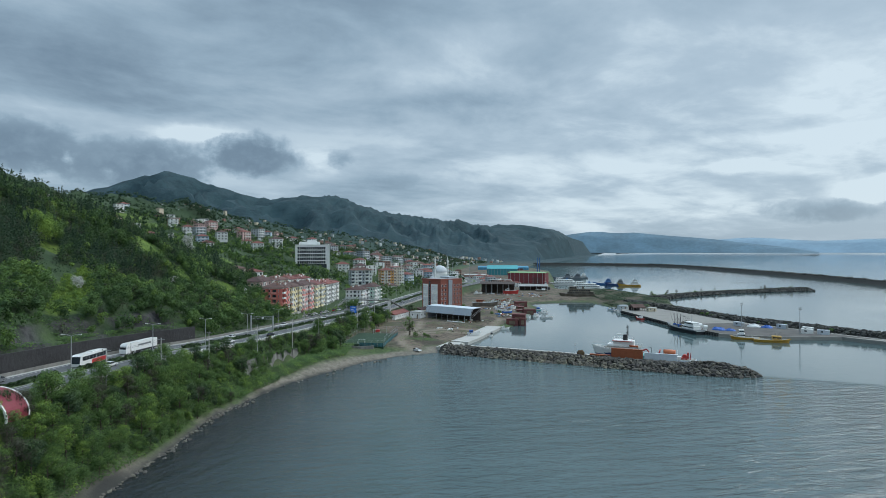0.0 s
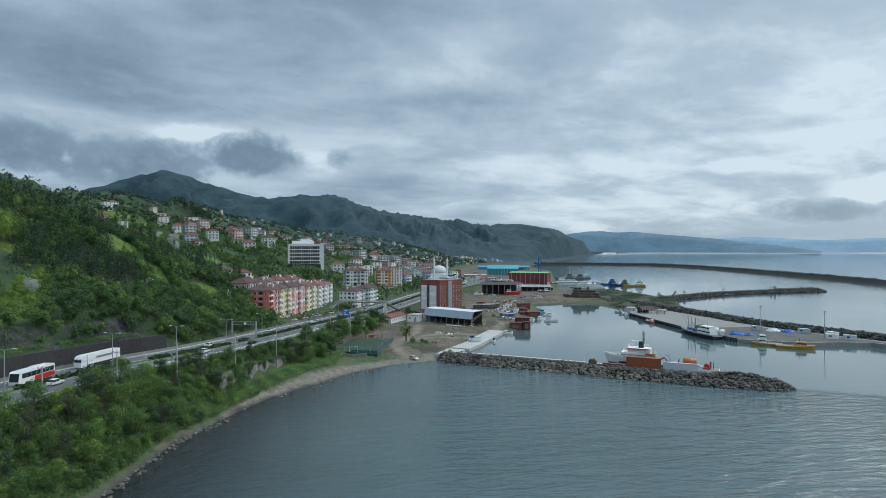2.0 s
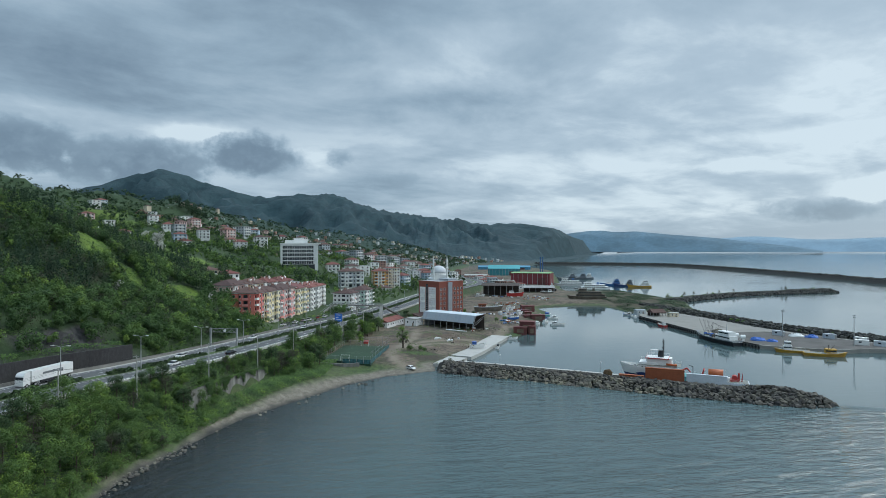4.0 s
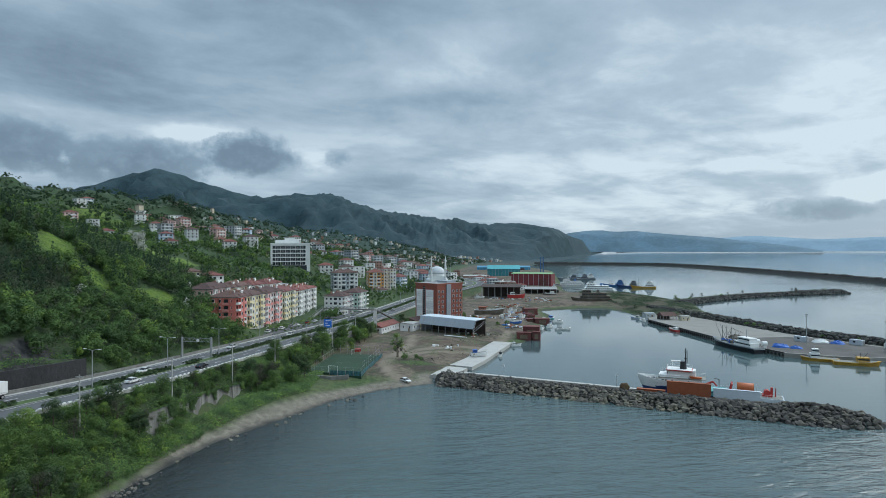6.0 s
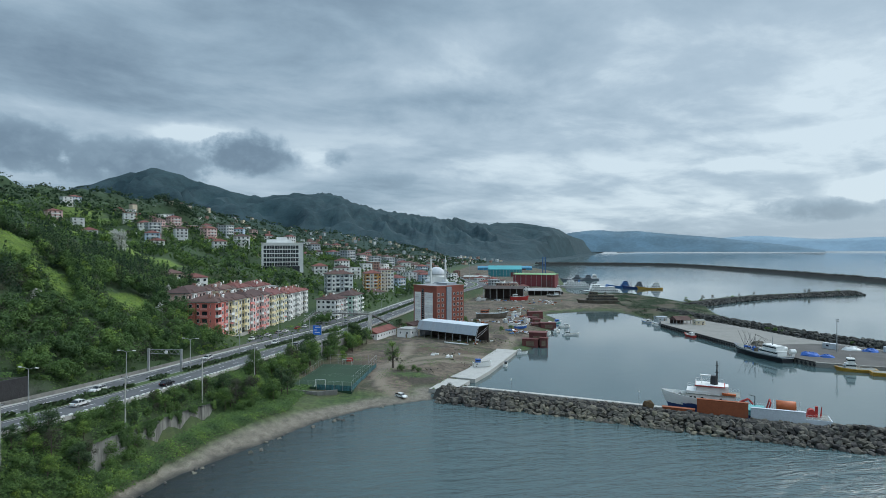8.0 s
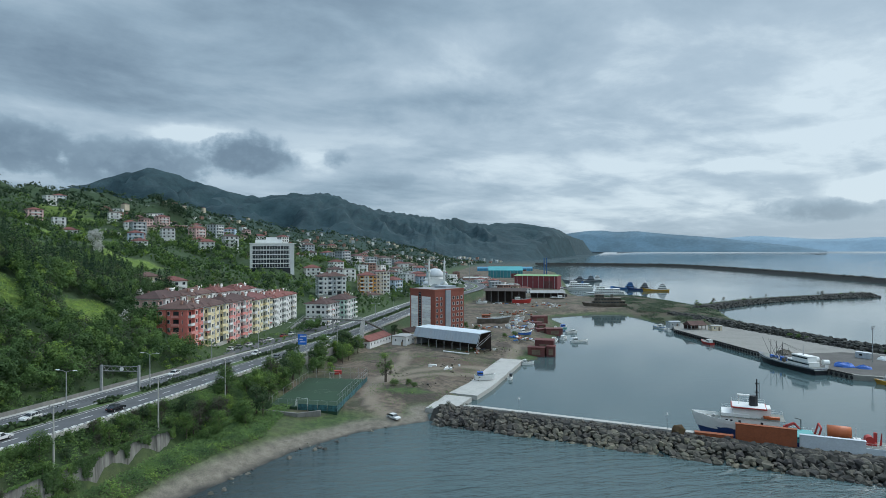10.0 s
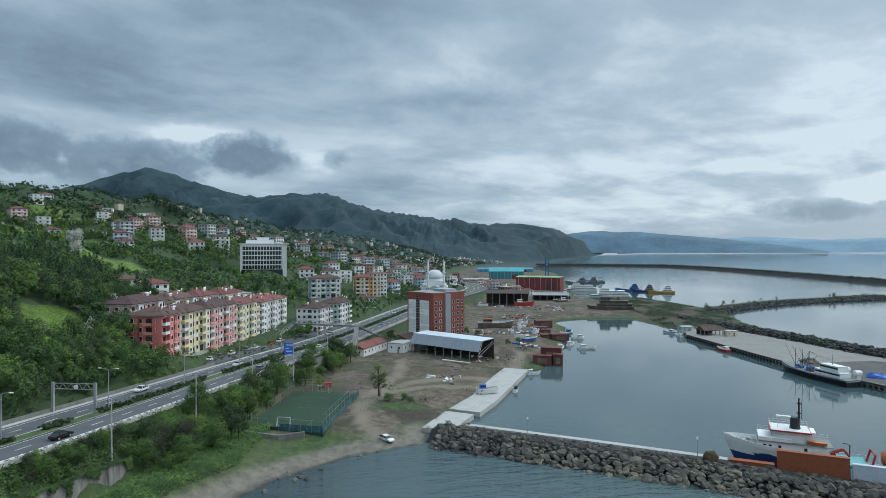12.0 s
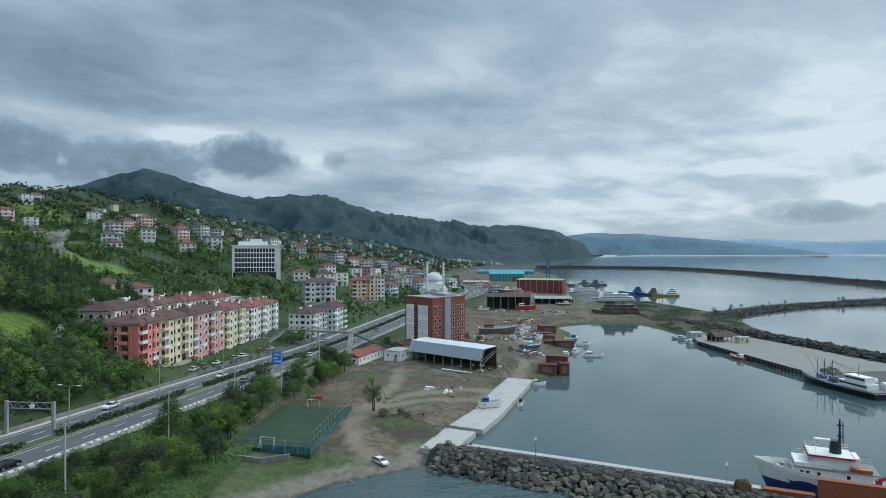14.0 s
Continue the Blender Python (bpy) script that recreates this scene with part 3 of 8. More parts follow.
def build_ground():
    xs = graded([(-3300, -1400, 60), (-1400, -600, 26), (-600, -250, 11), (-250, -140, 5), (-140, 62, 2.0), (62, 260, 5.5), (260, 1240, 40)])
    ys = graded([(-120, 60, 9), (60, 430, 2.2), (430, 700, 6), (700, 1300, 15), (1300, 3400, 34), (3400, 4500, 90)])
    gx, gy = np.meshgrid(xs, ys)
    z, s, c = height(gx.ravel(), gy.ravel())
    x, y = gx.ravel(), gy.ravel()
    nx, ny = len(xs), len(ys)
    i = np.arange(nx * ny).reshape(ny, nx)
    q = np.stack([i[:-1, :-1], i[:-1, 1:], i[1:, 1:], i[1:, :-1]], -1).reshape(-1, 4)
    keep = (c[q] > -45).any(1) & (np.hypot(x, y)[q].max(1) < 4800)
    me = bpy.data.meshes.new("ground")
    used = np.unique(q[keep])
    back = np.full(nx * ny, -1)
    back[used] = np.arange(len(used))
    me.from_pydata(np.stack([x, y, z], 1)[used].tolist(), [], back[q[keep]].tolist())
    me.materials.append(M_GROUND)
    x, y, z, s, c = x[used], y[used], z[used], s[used], c[used]
    n = waves(x, y, 30, 11, 4)
    n2 = waves(x, y, 140, 12, 4)
    patch = np.exp(-((x + 10) / 11.0) ** 2 - ((y - 321.5) / 3.8) ** 2)      # a green patch among the dirt tracks
    masks = {
        "wood": np.clip((s > 12) * np.maximum(smooth(n2 + 0.35 * n, -0.5, 0.2), np.maximum(0.55 + 0.45 * smooth(y, 500, 800), (y < 440) * smooth(s, 22, 30))) + (s < -11.5) * (z > 4.5), 0, 1),
        "meadow": meadow_at(x, y),
        "rock": (s > 12) * (s < 24) * (1 - smooth(y, 232, 256)) * smooth(n, -0.5, 0.3),
        "yard": (1 - smooth(patch + 0.2 * n, 0.3, 0.6)) * (s < -12) * smooth(c, 5, 9) * (1 - smooth(z, 3.8, 5.0)) * smooth(y + 0.6 * x + 8 * n, 268, 286) * (1 - 0.15 * smooth(x, 160, 190)),
        "beach": (c > -1) * (y < 330) * (x < 4) * (1 - smooth(c + 1.2 * n, 0.6 + 3.6 * smooth(y, 190, 262), 1.8 + 6.0 * smooth(y, 190, 262))),
        "wet": np.clip(1 - smooth(c + 0.5 * n, 0.3, 1.4), 0, 1),
        # grows with distance; carries the painted haze
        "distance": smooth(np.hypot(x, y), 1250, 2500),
        "track": np.zeros(len(x)),
        "spoil": np.clip(sum(np.exp(-((x - a) / b_) ** 2 - ((y - c_) / d_) ** 2) for a, b_, c_, d_ in ((-5, 15, 372, 7), (8, 8, 345, 4), (-30, 7, 352, 12), (14, 9, 368, 4))) + 0.35 * n, 0, 1) * (s < -12) * (c > 4),
        "rough": smooth(x, 138, 165) * (1 - smooth(x, 320, 360)) * (y > 470) * (y < 760) * smooth(c, 3, 8),
    }
    for line in TRACKS:
        g, _ = gap(x, y, line)
        masks["track"] = np.maximum(masks["track"], (1 - smooth(g + 0.6 * n, 1.5, 3.3)) * 0.9)
    for name, val in masks.items():
        me.attributes.new(name, "FLOAT", "POINT").data.foreach_set("value", np.asarray(val, np.float32))
    me.polygons.foreach_set("use_smooth", [True] * len(me.polygons))
    me.update()
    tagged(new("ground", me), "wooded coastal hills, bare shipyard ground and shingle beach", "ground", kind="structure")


TRACKS = [[(-20, 338), (-10, 352), (6, 360), (24, 366), (33, 384)], [(-13, 296), (-20, 305), (-23, 318), (-22, 330), (-15, 340), (-2, 346), (15, 352), (30, 378), (40, 420)], [(-22, 332), (-18, 350), (-14, 375), (-16, 395)]]
build_ground()


def build_sea():
    v, f = [], []
    rs = [0, 15, 40, 80, 140, 220, 330, 480, 700, 1000, 1500, 2300, 2600, 3000, 3400, 3800, 4200, 4600, 4870]
    n = 96
    for r in rs:
        for i in range(n):
            a = 2 * math.pi * i / n
            v.append((r * math.cos(a), r * math.sin(a), float(swell(np.array(float(r))))))
    for k in range(len(rs) - 1):
        for i in range(n):
            j = (i + 1) % n
            f.append((k * n + i, (k + 1) * n + i, (k + 1) * n + j, k * n + j))
    solid("water", Mesh().add(v, f), M_SEA, "grey-green sea with small ripples under an overcast sky", "water", kind="structure", smooth=True)


build_sea()


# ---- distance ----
# haze is put into the base colour of this farthest, palest range
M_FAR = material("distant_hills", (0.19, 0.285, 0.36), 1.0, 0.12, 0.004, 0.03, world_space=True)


def far_coast(name, line, base, mat, label, seed, depth=240):
    """A hill range that closes the view: crest points x, y, z."""
    c = lerp_line(line, 90)
    rows = []
    for k, (fall, back) in enumerate(((0.0, -1.0), (0.35, -0.66), (0.7, -0.35), (1.0, 0.0), (0.4, 1.0))):
        r = c.copy()
        u = c[:, :2] / np.linalg.norm(c[:, :2], axis=1)[:, None]
        r[:, :2] += u * depth * back * (1 if back < 0 else 0.2)
        n_ = waves(r[:, 0], r[:, 1], 500, seed + k, 5)
        r[:, 2] = base + (c[:, 2] - base) * np.clip(fall + 0.10 * n_ * (0 < fall < 1) + 0.03 * n_ * (fall == 1), 0, 2)
        rows.append(r)
    solid(name, ribbon(rows[::-1]), mat, label, "hills", kind="structure", smooth=True)


def ray_point(px, py, d):
    """The place d metres out in the direction of the first view's picture place."""
    k = 784 / math.tan(radians(73.2 / 2))
    u = Vector(((px - 784) / k, 1, (441.5 - py) / k))
    u *= d / math.hypot(u.x, u.y)
    return (u.x, u.y, EYE + u.z)


# nearer range: less haze in its base colour, so a deeper blue
M_FAR_NEAR = material("haze_blue_bay_hills", (0.095, 0.165, 0.215), 1.0, 0.22, 0.006, 0.05, world_space=True)
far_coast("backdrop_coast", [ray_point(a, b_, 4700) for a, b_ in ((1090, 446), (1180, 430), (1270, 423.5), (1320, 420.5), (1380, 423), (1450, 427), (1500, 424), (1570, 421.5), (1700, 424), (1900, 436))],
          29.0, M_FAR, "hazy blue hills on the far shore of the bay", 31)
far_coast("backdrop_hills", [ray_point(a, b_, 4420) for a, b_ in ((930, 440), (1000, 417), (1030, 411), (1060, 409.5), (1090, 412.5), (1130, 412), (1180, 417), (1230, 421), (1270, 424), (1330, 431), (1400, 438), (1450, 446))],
          26.0, M_FAR_NEAR, "wooded hills behind the bay's far town, coloured haze-blue", 37)


# ---- breakwaters, pier, quay ----
def mound(line, top, half, foot, zfoot=-2.0):
    """A rubble mound along a line: crest height, half width of the crest and of the foot."""
    rows = []
    for d, z in ((-foot, zfoot), (-half, top), (half, top), (foot, zfoot)):
        r = offset(line, d)
        r = np.c_[r[:, :2], z + 0.35 * waves(r[:, 0], r[:, 1], 7, 17 + int(d), 3)]
        rows.append(r)
    return ribbon(rows)


BW1 = lerp_line([(0, 301), (30, 287.5), (60, 273), (92, 257), (109, 249.5), (121, 245.5)], 60)
BW_OUT = lerp_line([(171, 552), (181, 512), (195, 459), (203, 415), (211, 395), (226, 368), (245, 332), (275, 285), (305, 238)], 60)
SPIT = lerp_line([(200, 600), (262, 655), (325, 698), (390, 722), (452, 742)], 50)
BW_FAR = lerp_line([(560, 640), (610, 780), (645, 950), (665, 1200), (680, 1500), (672, 1720), (640, 1840), (500, 1905), (300, 1975)], 90)
# near-black cores: shade in the gaps between boulders is put into their colour
solid("breakwater_core", mound(BW1, 2.9, 2.3, 8.5), M_RUBBLE, "rubble core of the harbour breakwater, near-black for shaded gaps", "breakwater", kind="structure")
solid("outer_breakwater_core", mound(BW_OUT, 4.3, 2.0, 8.5), M_RUBBLE, "rubble core of the outer breakwater, near-black for shaded gaps", "breakwater", kind="structure")
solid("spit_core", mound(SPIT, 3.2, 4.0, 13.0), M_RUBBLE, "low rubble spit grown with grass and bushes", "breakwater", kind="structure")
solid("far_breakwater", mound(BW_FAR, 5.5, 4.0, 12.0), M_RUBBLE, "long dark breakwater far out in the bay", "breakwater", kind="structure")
PIER = [(142.5, 476), (146, 440), (150.5, 397), (156, 364), (160.5, 348), (190, 334), (208, 337), (224, 335), (270, 268), (277, 272), (243, 325), (222, 362), (206, 392), (198, 414), (190, 456), (176, 509), (160, 520), (150, 500)]
solid("pier", Mesh().prism(PIER, -3, 2.0), M_PIER, "grey concrete working pier behind the outer breakwater", "pier", kind="structure")
solid("quay_slab", Mesh().prism([(4, 324), (13.5, 319.5), (20, 334), (38, 384), (28.5, 388)], -2, 1.5), M_CONCRETE, "pale concrete quay slab beside the basin", "quay", kind="structure")
solid("quay_apron", Mesh().prism([(-3.7, 304.3), (5, 302.5), (11.5, 317.6), (2.8, 321.6)], -2, 1.46), M_CONCRETE, "pale concrete landing beside the breakwater", "quay", kind="structure")


# ---- road ----
def road_strip(name, a, b_, lift, mat, label, i0=0, i1=220, category="road"):
    l = ROADLINE[i0:i1].copy()
    l[:, 2] += lift
    rows = [offset(l, a), offset(l, b_)]
    return solid(name, ribbon(rows), mat, label, category, kind="structure")


def ground_z(x, y):
    return float(height(np.array([float(x)]), np.array([float(y)]))[0][0])


HALF = 12.0
I_NEAR = int(np.searchsorted(ROADLINE[:, 1], 520))      # the stretch that is seen close by
road_strip("road", -HALF, HALF, 0.0, M_ASPHALT, "grey asphalt dual carriageway along the coast")
M_VERGE = material("median_grass", (0.055, 0.095, 0.025), 0.95, 0.35, 0.3, 3.0, 0.1, world_space=True)
M_HEDGE = material("hedge_leaves", (0.030, 0.055, 0.018), 0.9, 0.4, 0.5, 4.0, island=0.4)
road_strip("median", -1.6, 1.6, 0.16, M_VERGE, "narrow grass median between the carriageways", category="median")
for a, b_ in ((-1.9, -1.6), (1.6, 1.9)):
    road_strip("kerb", a, b_, 0.18, M_CONCRETE, "low pale concrete kerb of the median", category="kerb")
for a, b_, lab in ((-9.4, -9.22, "outer"), (-2.5, -2.32, "inner"), (2.32, 2.5, "inner"), (9.2, 9.4, "outer")):
    road_strip("road_line", a, b_, 0.012, M_PAINT, "worn white " + lab + " edge line on the asphalt", category="road line")
road_strip("shoulder", -12.0, -10.4, 0.02, M_CONCRETE, "pale concrete gutter at the foot of the slope", category="gutter")


def dashes():
    """Lane dashes, with the stretch nearest to the sea marked in pairs."""
    s = np.r_[0, np.cumsum(np.linalg.norm(np.diff(ROADLINE[:, :2], axis=0), axis=1))]
    data = None
    k = 0
    holder = thing("lane_marking", "dashed white lane lines on the asphalt", "lane marking", kind="structure")
    for off, gap_, ln in ((5.9, 9.0, 3.4), (-5.9, 9.0, 3.4), (10.3, 4.5, 1.8)):
        for d in np.arange(250, 640, gap_):
            x, y, z = (np.interp(d, s, ROADLINE[:, i]) for i in range(3))
            x2, y2, z2 = (np.interp(d + 1.0, s, ROADLINE[:, i]) for i in range(3))
            t = np.array([x2 - x, y2 - y]) / math.hypot(x2 - x, y2 - y)
            if data is None:
                data = Mesh().box(0, 0, 0, 0.2, 3.4, 0.012).data("dash", M_PAINT)
            o = part("dash", data, None, holder)
            o.matrix_basis = pose(x + t[1] * off, y - t[0] * off, z + 0.005, math.degrees(math.atan2(z2 - z, 1.0)), 0, math.degrees(math.atan2(-t[0], t[1]))) @ Matrix.Diagonal((1, ln / 3.4, 1, 1))


dashes()


def along(d, off, lift=0.0):
    """Place and heading (degrees) d metres along the road, off to the sea side."""
    s = np.r_[0, np.cumsum(np.linalg.norm(np.diff(ROADLINE[:, :2], axis=0), axis=1))]
    p = np.array([np.interp(d, s, ROADLINE[:, i]) for i in range(3)])
    q = np.array([np.interp(d + 2.0, s, ROADLINE[:, i]) for i in range(3)])
    t = (q - p)[:2] / np.linalg.norm((q - p)[:2])
    return p[0] + t[1] * off, p[1] - t[0] * off, p[2] + lift, math.degrees(math.atan2(-t[0], t[1]))


def road_s(y):
    """Metres along the road at a given y."""
    s = np.r_[0, np.cumsum(np.linalg.norm(np.diff(ROADLINE[:, :2], axis=0), axis=1))]
    return float(np.interp(y, ROADLINE[:, 1], s))


def rail_wall(name, off, h, w, mat, label, y0, y1, z0=-0.3, category="barrier"):
    l = ROADLINE[(ROADLINE[:, 1] > y0) & (ROADLINE[:, 1] < y1)].copy()
    rows = []
    for d, z in ((-w / 2, z0), (-w / 2, h), (w / 2, h), (w / 2, z0)):
        r = offset(l, off + d)
        r[:, 2] += z
        rows.append(r)
    return solid(name, ribbon(rows), mat, label, category, kind="structure")


rail_wall("parapet", 11.9, 0.62, 0.3, M_CONCRETE, "low white concrete parapet on the sea side", 60, 520)
rail_wall("guard_wall", -12.3, 0.9, 0.3, M_CONCRETE_DARK, "stained concrete wall along the hillside", 60, 345)
rail_wall("hill_wall", -13.1, 5.6, 0.7, M_CUT, "dark stained stone wall at the foot of the cutting", 60, 238)
wall_l = lerp_line([(-72.8, 217, 10.4), (-69.6, 234, 10.0), (-66.8, 247, 9.2), (-65.5, 253.5, 8.7), (-63.0, 261.7, 7.8), (-64.6, 263.6, 8.0), (-68.0, 266.0, 9.2)], 40)
rows_ = []
for d, up_ in ((-0.3, 0), (-0.3, 1), (0.35, 1), (0.8, 0)):
    r = offset(wall_l, d)
    r[:, 2] = r[:, 2] if up_ else 0.5
    rows_.append(r)
solid("retaining_wall", ribbon(rows_), M_WALL_STAINED, "tall stained concrete retaining wall above the beach", "wall", kind="structure")
rail_wall("pitch_wall", 14.2, -0.6, 0.5, M_CONCRETE_DARK, "grey concrete wall beside the football pitch", 300, 420, -7.5, "wall")
lane_l = ROADLINE[(ROADLINE[:, 1] > 340) & (ROADLINE[:, 1] < 472)].copy()
lane_l[:, 2] += 0.1
solid("side_lane", ribbon([offset(lane_l, -21.0), offset(lane_l, -13.0)]), M_ASPHALT, "grey asphalt side lane before the flats", "road", kind="structure")


def baluster_run():
    """White posts of the parapet."""
    me = Mesh().box(0, 0, 0, 0.36, 0.9, 0.34).data("baluster", M_WHITE)
    holder = thing("balustrade", "row of white concrete blocks on the roadside parapet", "balustrade", kind="structure")
    d0, d1 = road_s(190), road_s(330)
    for d in np.arange(d0, d1, 1.9):
        x, y, z, a = along(d, 11.9, 0.6)
        part("baluster", me, None, holder).matrix_basis = pose(x, y, z, 0, 0, a)


baluster_run()


def hedge():
    m = Mesh()
    q = random.Random(9)
    for d in np.arange(road_s(120), road_s(700), 0.5):
        if math.sin(d * 0.11) + 0.6 * math.sin(d * 0.37) < -0.7 and d < road_s(330):
            continue
        x, y, z, a = along(d, q.uniform(-0.5, 0.5), 0.1)
        h = q.uniform(0.5, 1.3)
        for _ in range(9):
            c = Vector((x + q.gauss(0, 0.4), y + q.gauss(0, 0.4), z + q.uniform(0.1, 1) * h))
            u = Vector((q.gauss(0, 1), q.gauss(0, 1), q.gauss(0, 1))).normalized() * 0.32
            v = u.orthogonal().normalized() * 0.28
            m.add([c - u - v, c + u - v, c + u + v, c - u + v], [(0, 1, 2, 3)])
    solid("hedge", m, M_HEDGE, "low dark clipped bushes along the median", "hedge", kind="stuff")


hedge()


def street_lamp(m, h=10.0):
    t = thing("street_lamp", "grey steel street lamp with two curved arms on the median", "street lamp", m, "median lamps")
    part("pole", Mesh().lathe(0, 0, [(0.17, 0), (0.08, h)], 8), M_STEEL, t)
    for s_ in (-1, 1):
        part("arm", Mesh().tube((0, 0, h - 0.1), (s_ * 1.0, 0, h + 0.25), 0.05, n=6).tube((s_ * 1.0, 0, h + 0.25), (s_ * 2.0, 0, h + 0.32), 0.05, n=6), M_STEEL, t)
        part("lamp_head", Mesh().box(s_ * 2.3, 0, h + 0.26, 0.9, 0.32, 0.14), M_WHITE, t)
    return t


first = None
for y in (118, 157, 197, 224, 252, 279, 308, 338, 368, 400, 432, 466, 500, 536, 572):
    x, yy, z, a = along(road_s(y), 0.0, 0.1)
    first = copy_thing(first, pose(x, yy, z, 0, 0, a)) if first else street_lamp(pose(x, yy, z, 0, 0, a), 9.6)


def utility_pole(m, h):
    t = thing("utility_pole", "weathered concrete power pole with a crossarm", "utility pole", m, "roadside poles")
    part("pole", Mesh().lathe(0, 0, [(0.20, -2), (0.12, h)], 8), M_CONCRETE, t)
    part("crossarm", Mesh().box(0, 0, h - 0.5, 2.2, 0.14, 0.14), M_STEEL, t)
    for x in (-0.95, 0, 0.95):
        part("insulator", Mesh().lathe(x, 0, [(0.06, h - 0.36), (0.1, h - 0.2), (0.04, h - 0.1)], 6), M_BLACK, t)
    return t


POLES = []
for y in (150, 178, 206, 234, 262, 290, 318, 346, 376, 408):
    x, yy, z, a = along(road_s(y), 15.5 if y > 185 else 13.5)
    zt = z + (7.2 if y < 300 else 8.0)
    zg = ground_z(x, yy)
    POLES.append((x, yy, zt - 0.4, a))
    utility_pole(pose(x, yy, zg, 0, 0, a), zt - zg)
for (x0, y0, z0, a0), (x1, y1, z1, a1) in zip(POLES[:-1], POLES[1:]):
    for k in (-0.95, 0.0, 0.95):
        w = Mesh()
        c, s_ = math.cos(radians(a0)), math.sin(radians(a0))
        pts = [(x0 + (x1 - x0) * u + k * c, y0 + (y1 - y0) * u + k * s_, z0 + (z1 - z0) * u - 2.4 * u * (1 - u) * 0.9) for u in [i / 6 for i in range(7)]]
        w.loft([[(px_ + 0.018 * math.cos(b_), py_, pz_ + 0.018 * math.sin(b_)) for b_ in (0.5, 2.6, 4.7)] for px_, py_, pz_ in pts])
        solid("cable", w, M_BLACK, "thin dark power cable between roadside poles", "cable", group="power cables")


def gantry(m):
    t = thing("toll_gantry", "grey steel lattice gantry over the far carriageway", "gantry", m)
    for x in (-5.3, 5.3):
        part("post", Mesh().box(x, 0, 0, 0.55, 0.55, 7.0), M_STEEL, t)
    part("chord", Mesh().box(0, 0.25, 6.6, 10.4, 0.16, 0.16), M_STEEL, t)
    part("chord", Mesh().box(0, 0.25, 5.3, 10.4, 0.16, 0.16), M_STEEL, t)
    for i in range(10):
        x = -5 + i * 1.0
        part("lattice_bar", Mesh().tube((x, 0.25, 5.4 if i % 2 else 6.65), (x + 1.0, 0.25, 6.65 if i % 2 else 5.4), 0.05, n=5), M_STEEL, t)
    part("sign_disc", Mesh().tube((0.4, 0.0, 5.95), (0.4, 0.14, 5.95), 0.55, n=16), M_WHITE, t, "round white sign")


x, y, z, a = along(road_s(276), -6.6)
gantry(pose(x, y, z, 0, 0, a + 5))


def road_sign(m):
    t = thing("road_sign", "large blue road sign with white bars on two posts", "road sign", m)
    M_SIGN = material("sign_blue", (0.02, 0.16, 0.62), 0.45, 0.06, 0.5)
    part("panel", Mesh().box(0, 0, 3.6, 3.7, 0.1, 4.0), M_SIGN, t)
    for x in (-1.2, 1.2):
        part("post", Mesh().box(x, 0.14, -5.5, 0.18, 0.18, 13.0), M_STEEL, t)
    for z_, w, x in ((6.7, 2.4, 0.2), (5.5, 1.4, -0.6), (4.5, 2.2, 0.1)):
        part("bar", Mesh().box(x, -0.07, z_, w, 0.05, 0.32), M_WHITE, t)


x, y, z, a = along(road_s(352), 12.6)
road_sign(pose(-53.0, 352.5, 10.1, 0, 0, -8))


def footbridge():
    t = thing("footbridge", "grey concrete footbridge over the road with steel stairs", "footbridge")
    a, b_ = Vector((-70.5, 433, 14.4)), Vector((-37.5, 418, 15.0))
    d = (b_ - a).normalized()
    n = Vector((-d.y, d.x, 0)).normalized()

    def beam(p, q, w, h, name, mat):
        u = Vector((-(q - p).y, (q - p).x, 0)).normalized() * w / 2
        z = Vector((0, 0, h))
        part(name, Mesh().add([p - u, q - u, q + u, p + u, p - u + z, q - u + z, q + u + z, p + u + z], [(3, 2, 1, 0), (4, 5, 6, 7), (0, 1, 5, 4), (1, 2, 6, 5), (2, 3, 7, 6), (3, 0, 4, 7)]), mat, t)

    beam(a, b_, 2.6, 0.7, "deck", M_CONCRETE_DARK)
    for s_ in (-1, 1):
        for up_ in (1.2, 1.75):
            beam(a + n * 1.25 * s_ + Vector((0, 0, up_)), b_ + n * 1.25 * s_ + Vector((0, 0, up_)), 0.1, 0.1, "railing", M_STEEL)
        for i in range(19):
            p = a.lerp(b_, i / 18) + n * 1.25 * s_
            part("railing_post", Mesh().box(p.x, p.y, p.z + 0.7, 0.09, 0.09, 1.1), M_STEEL, t)
    for p, zz in ((a, 6), (a.lerp(b_, 0.5), 8.5), (b_, 3)):
        part("pier", Mesh().box(p.x, p.y, zz, 0.9, 0.9, p.z - zz), M_CONCRETE, t)
    for p, q in ((a, Vector((-77, 414, 8.2))), (b_, Vector((-36, 398, 9.0))), (b_, Vector((-27, 434, 7.0)))):
        beam(p, q, 1.9, 0.4, "stair", M_CONCRETE_DARK)
        for s_ in (-1, 1):
            u = Vector((-(q - p).y, (q - p).x, 0)).normalized() * 0.9 * s_
            beam(p + u + Vector((0, 0, 1.3)), q + u + Vector((0, 0, 1.3)), 0.09, 0.1, "stair_railing", M_STEEL)
            for i in range(1, 10):
                e = p.lerp(q, i / 10) + u
                part("railing_post", Mesh().box(e.x, e.y, e.z + 0.3, 0.08, 0.08, 1.05), M_STEEL, t)


footbridge()


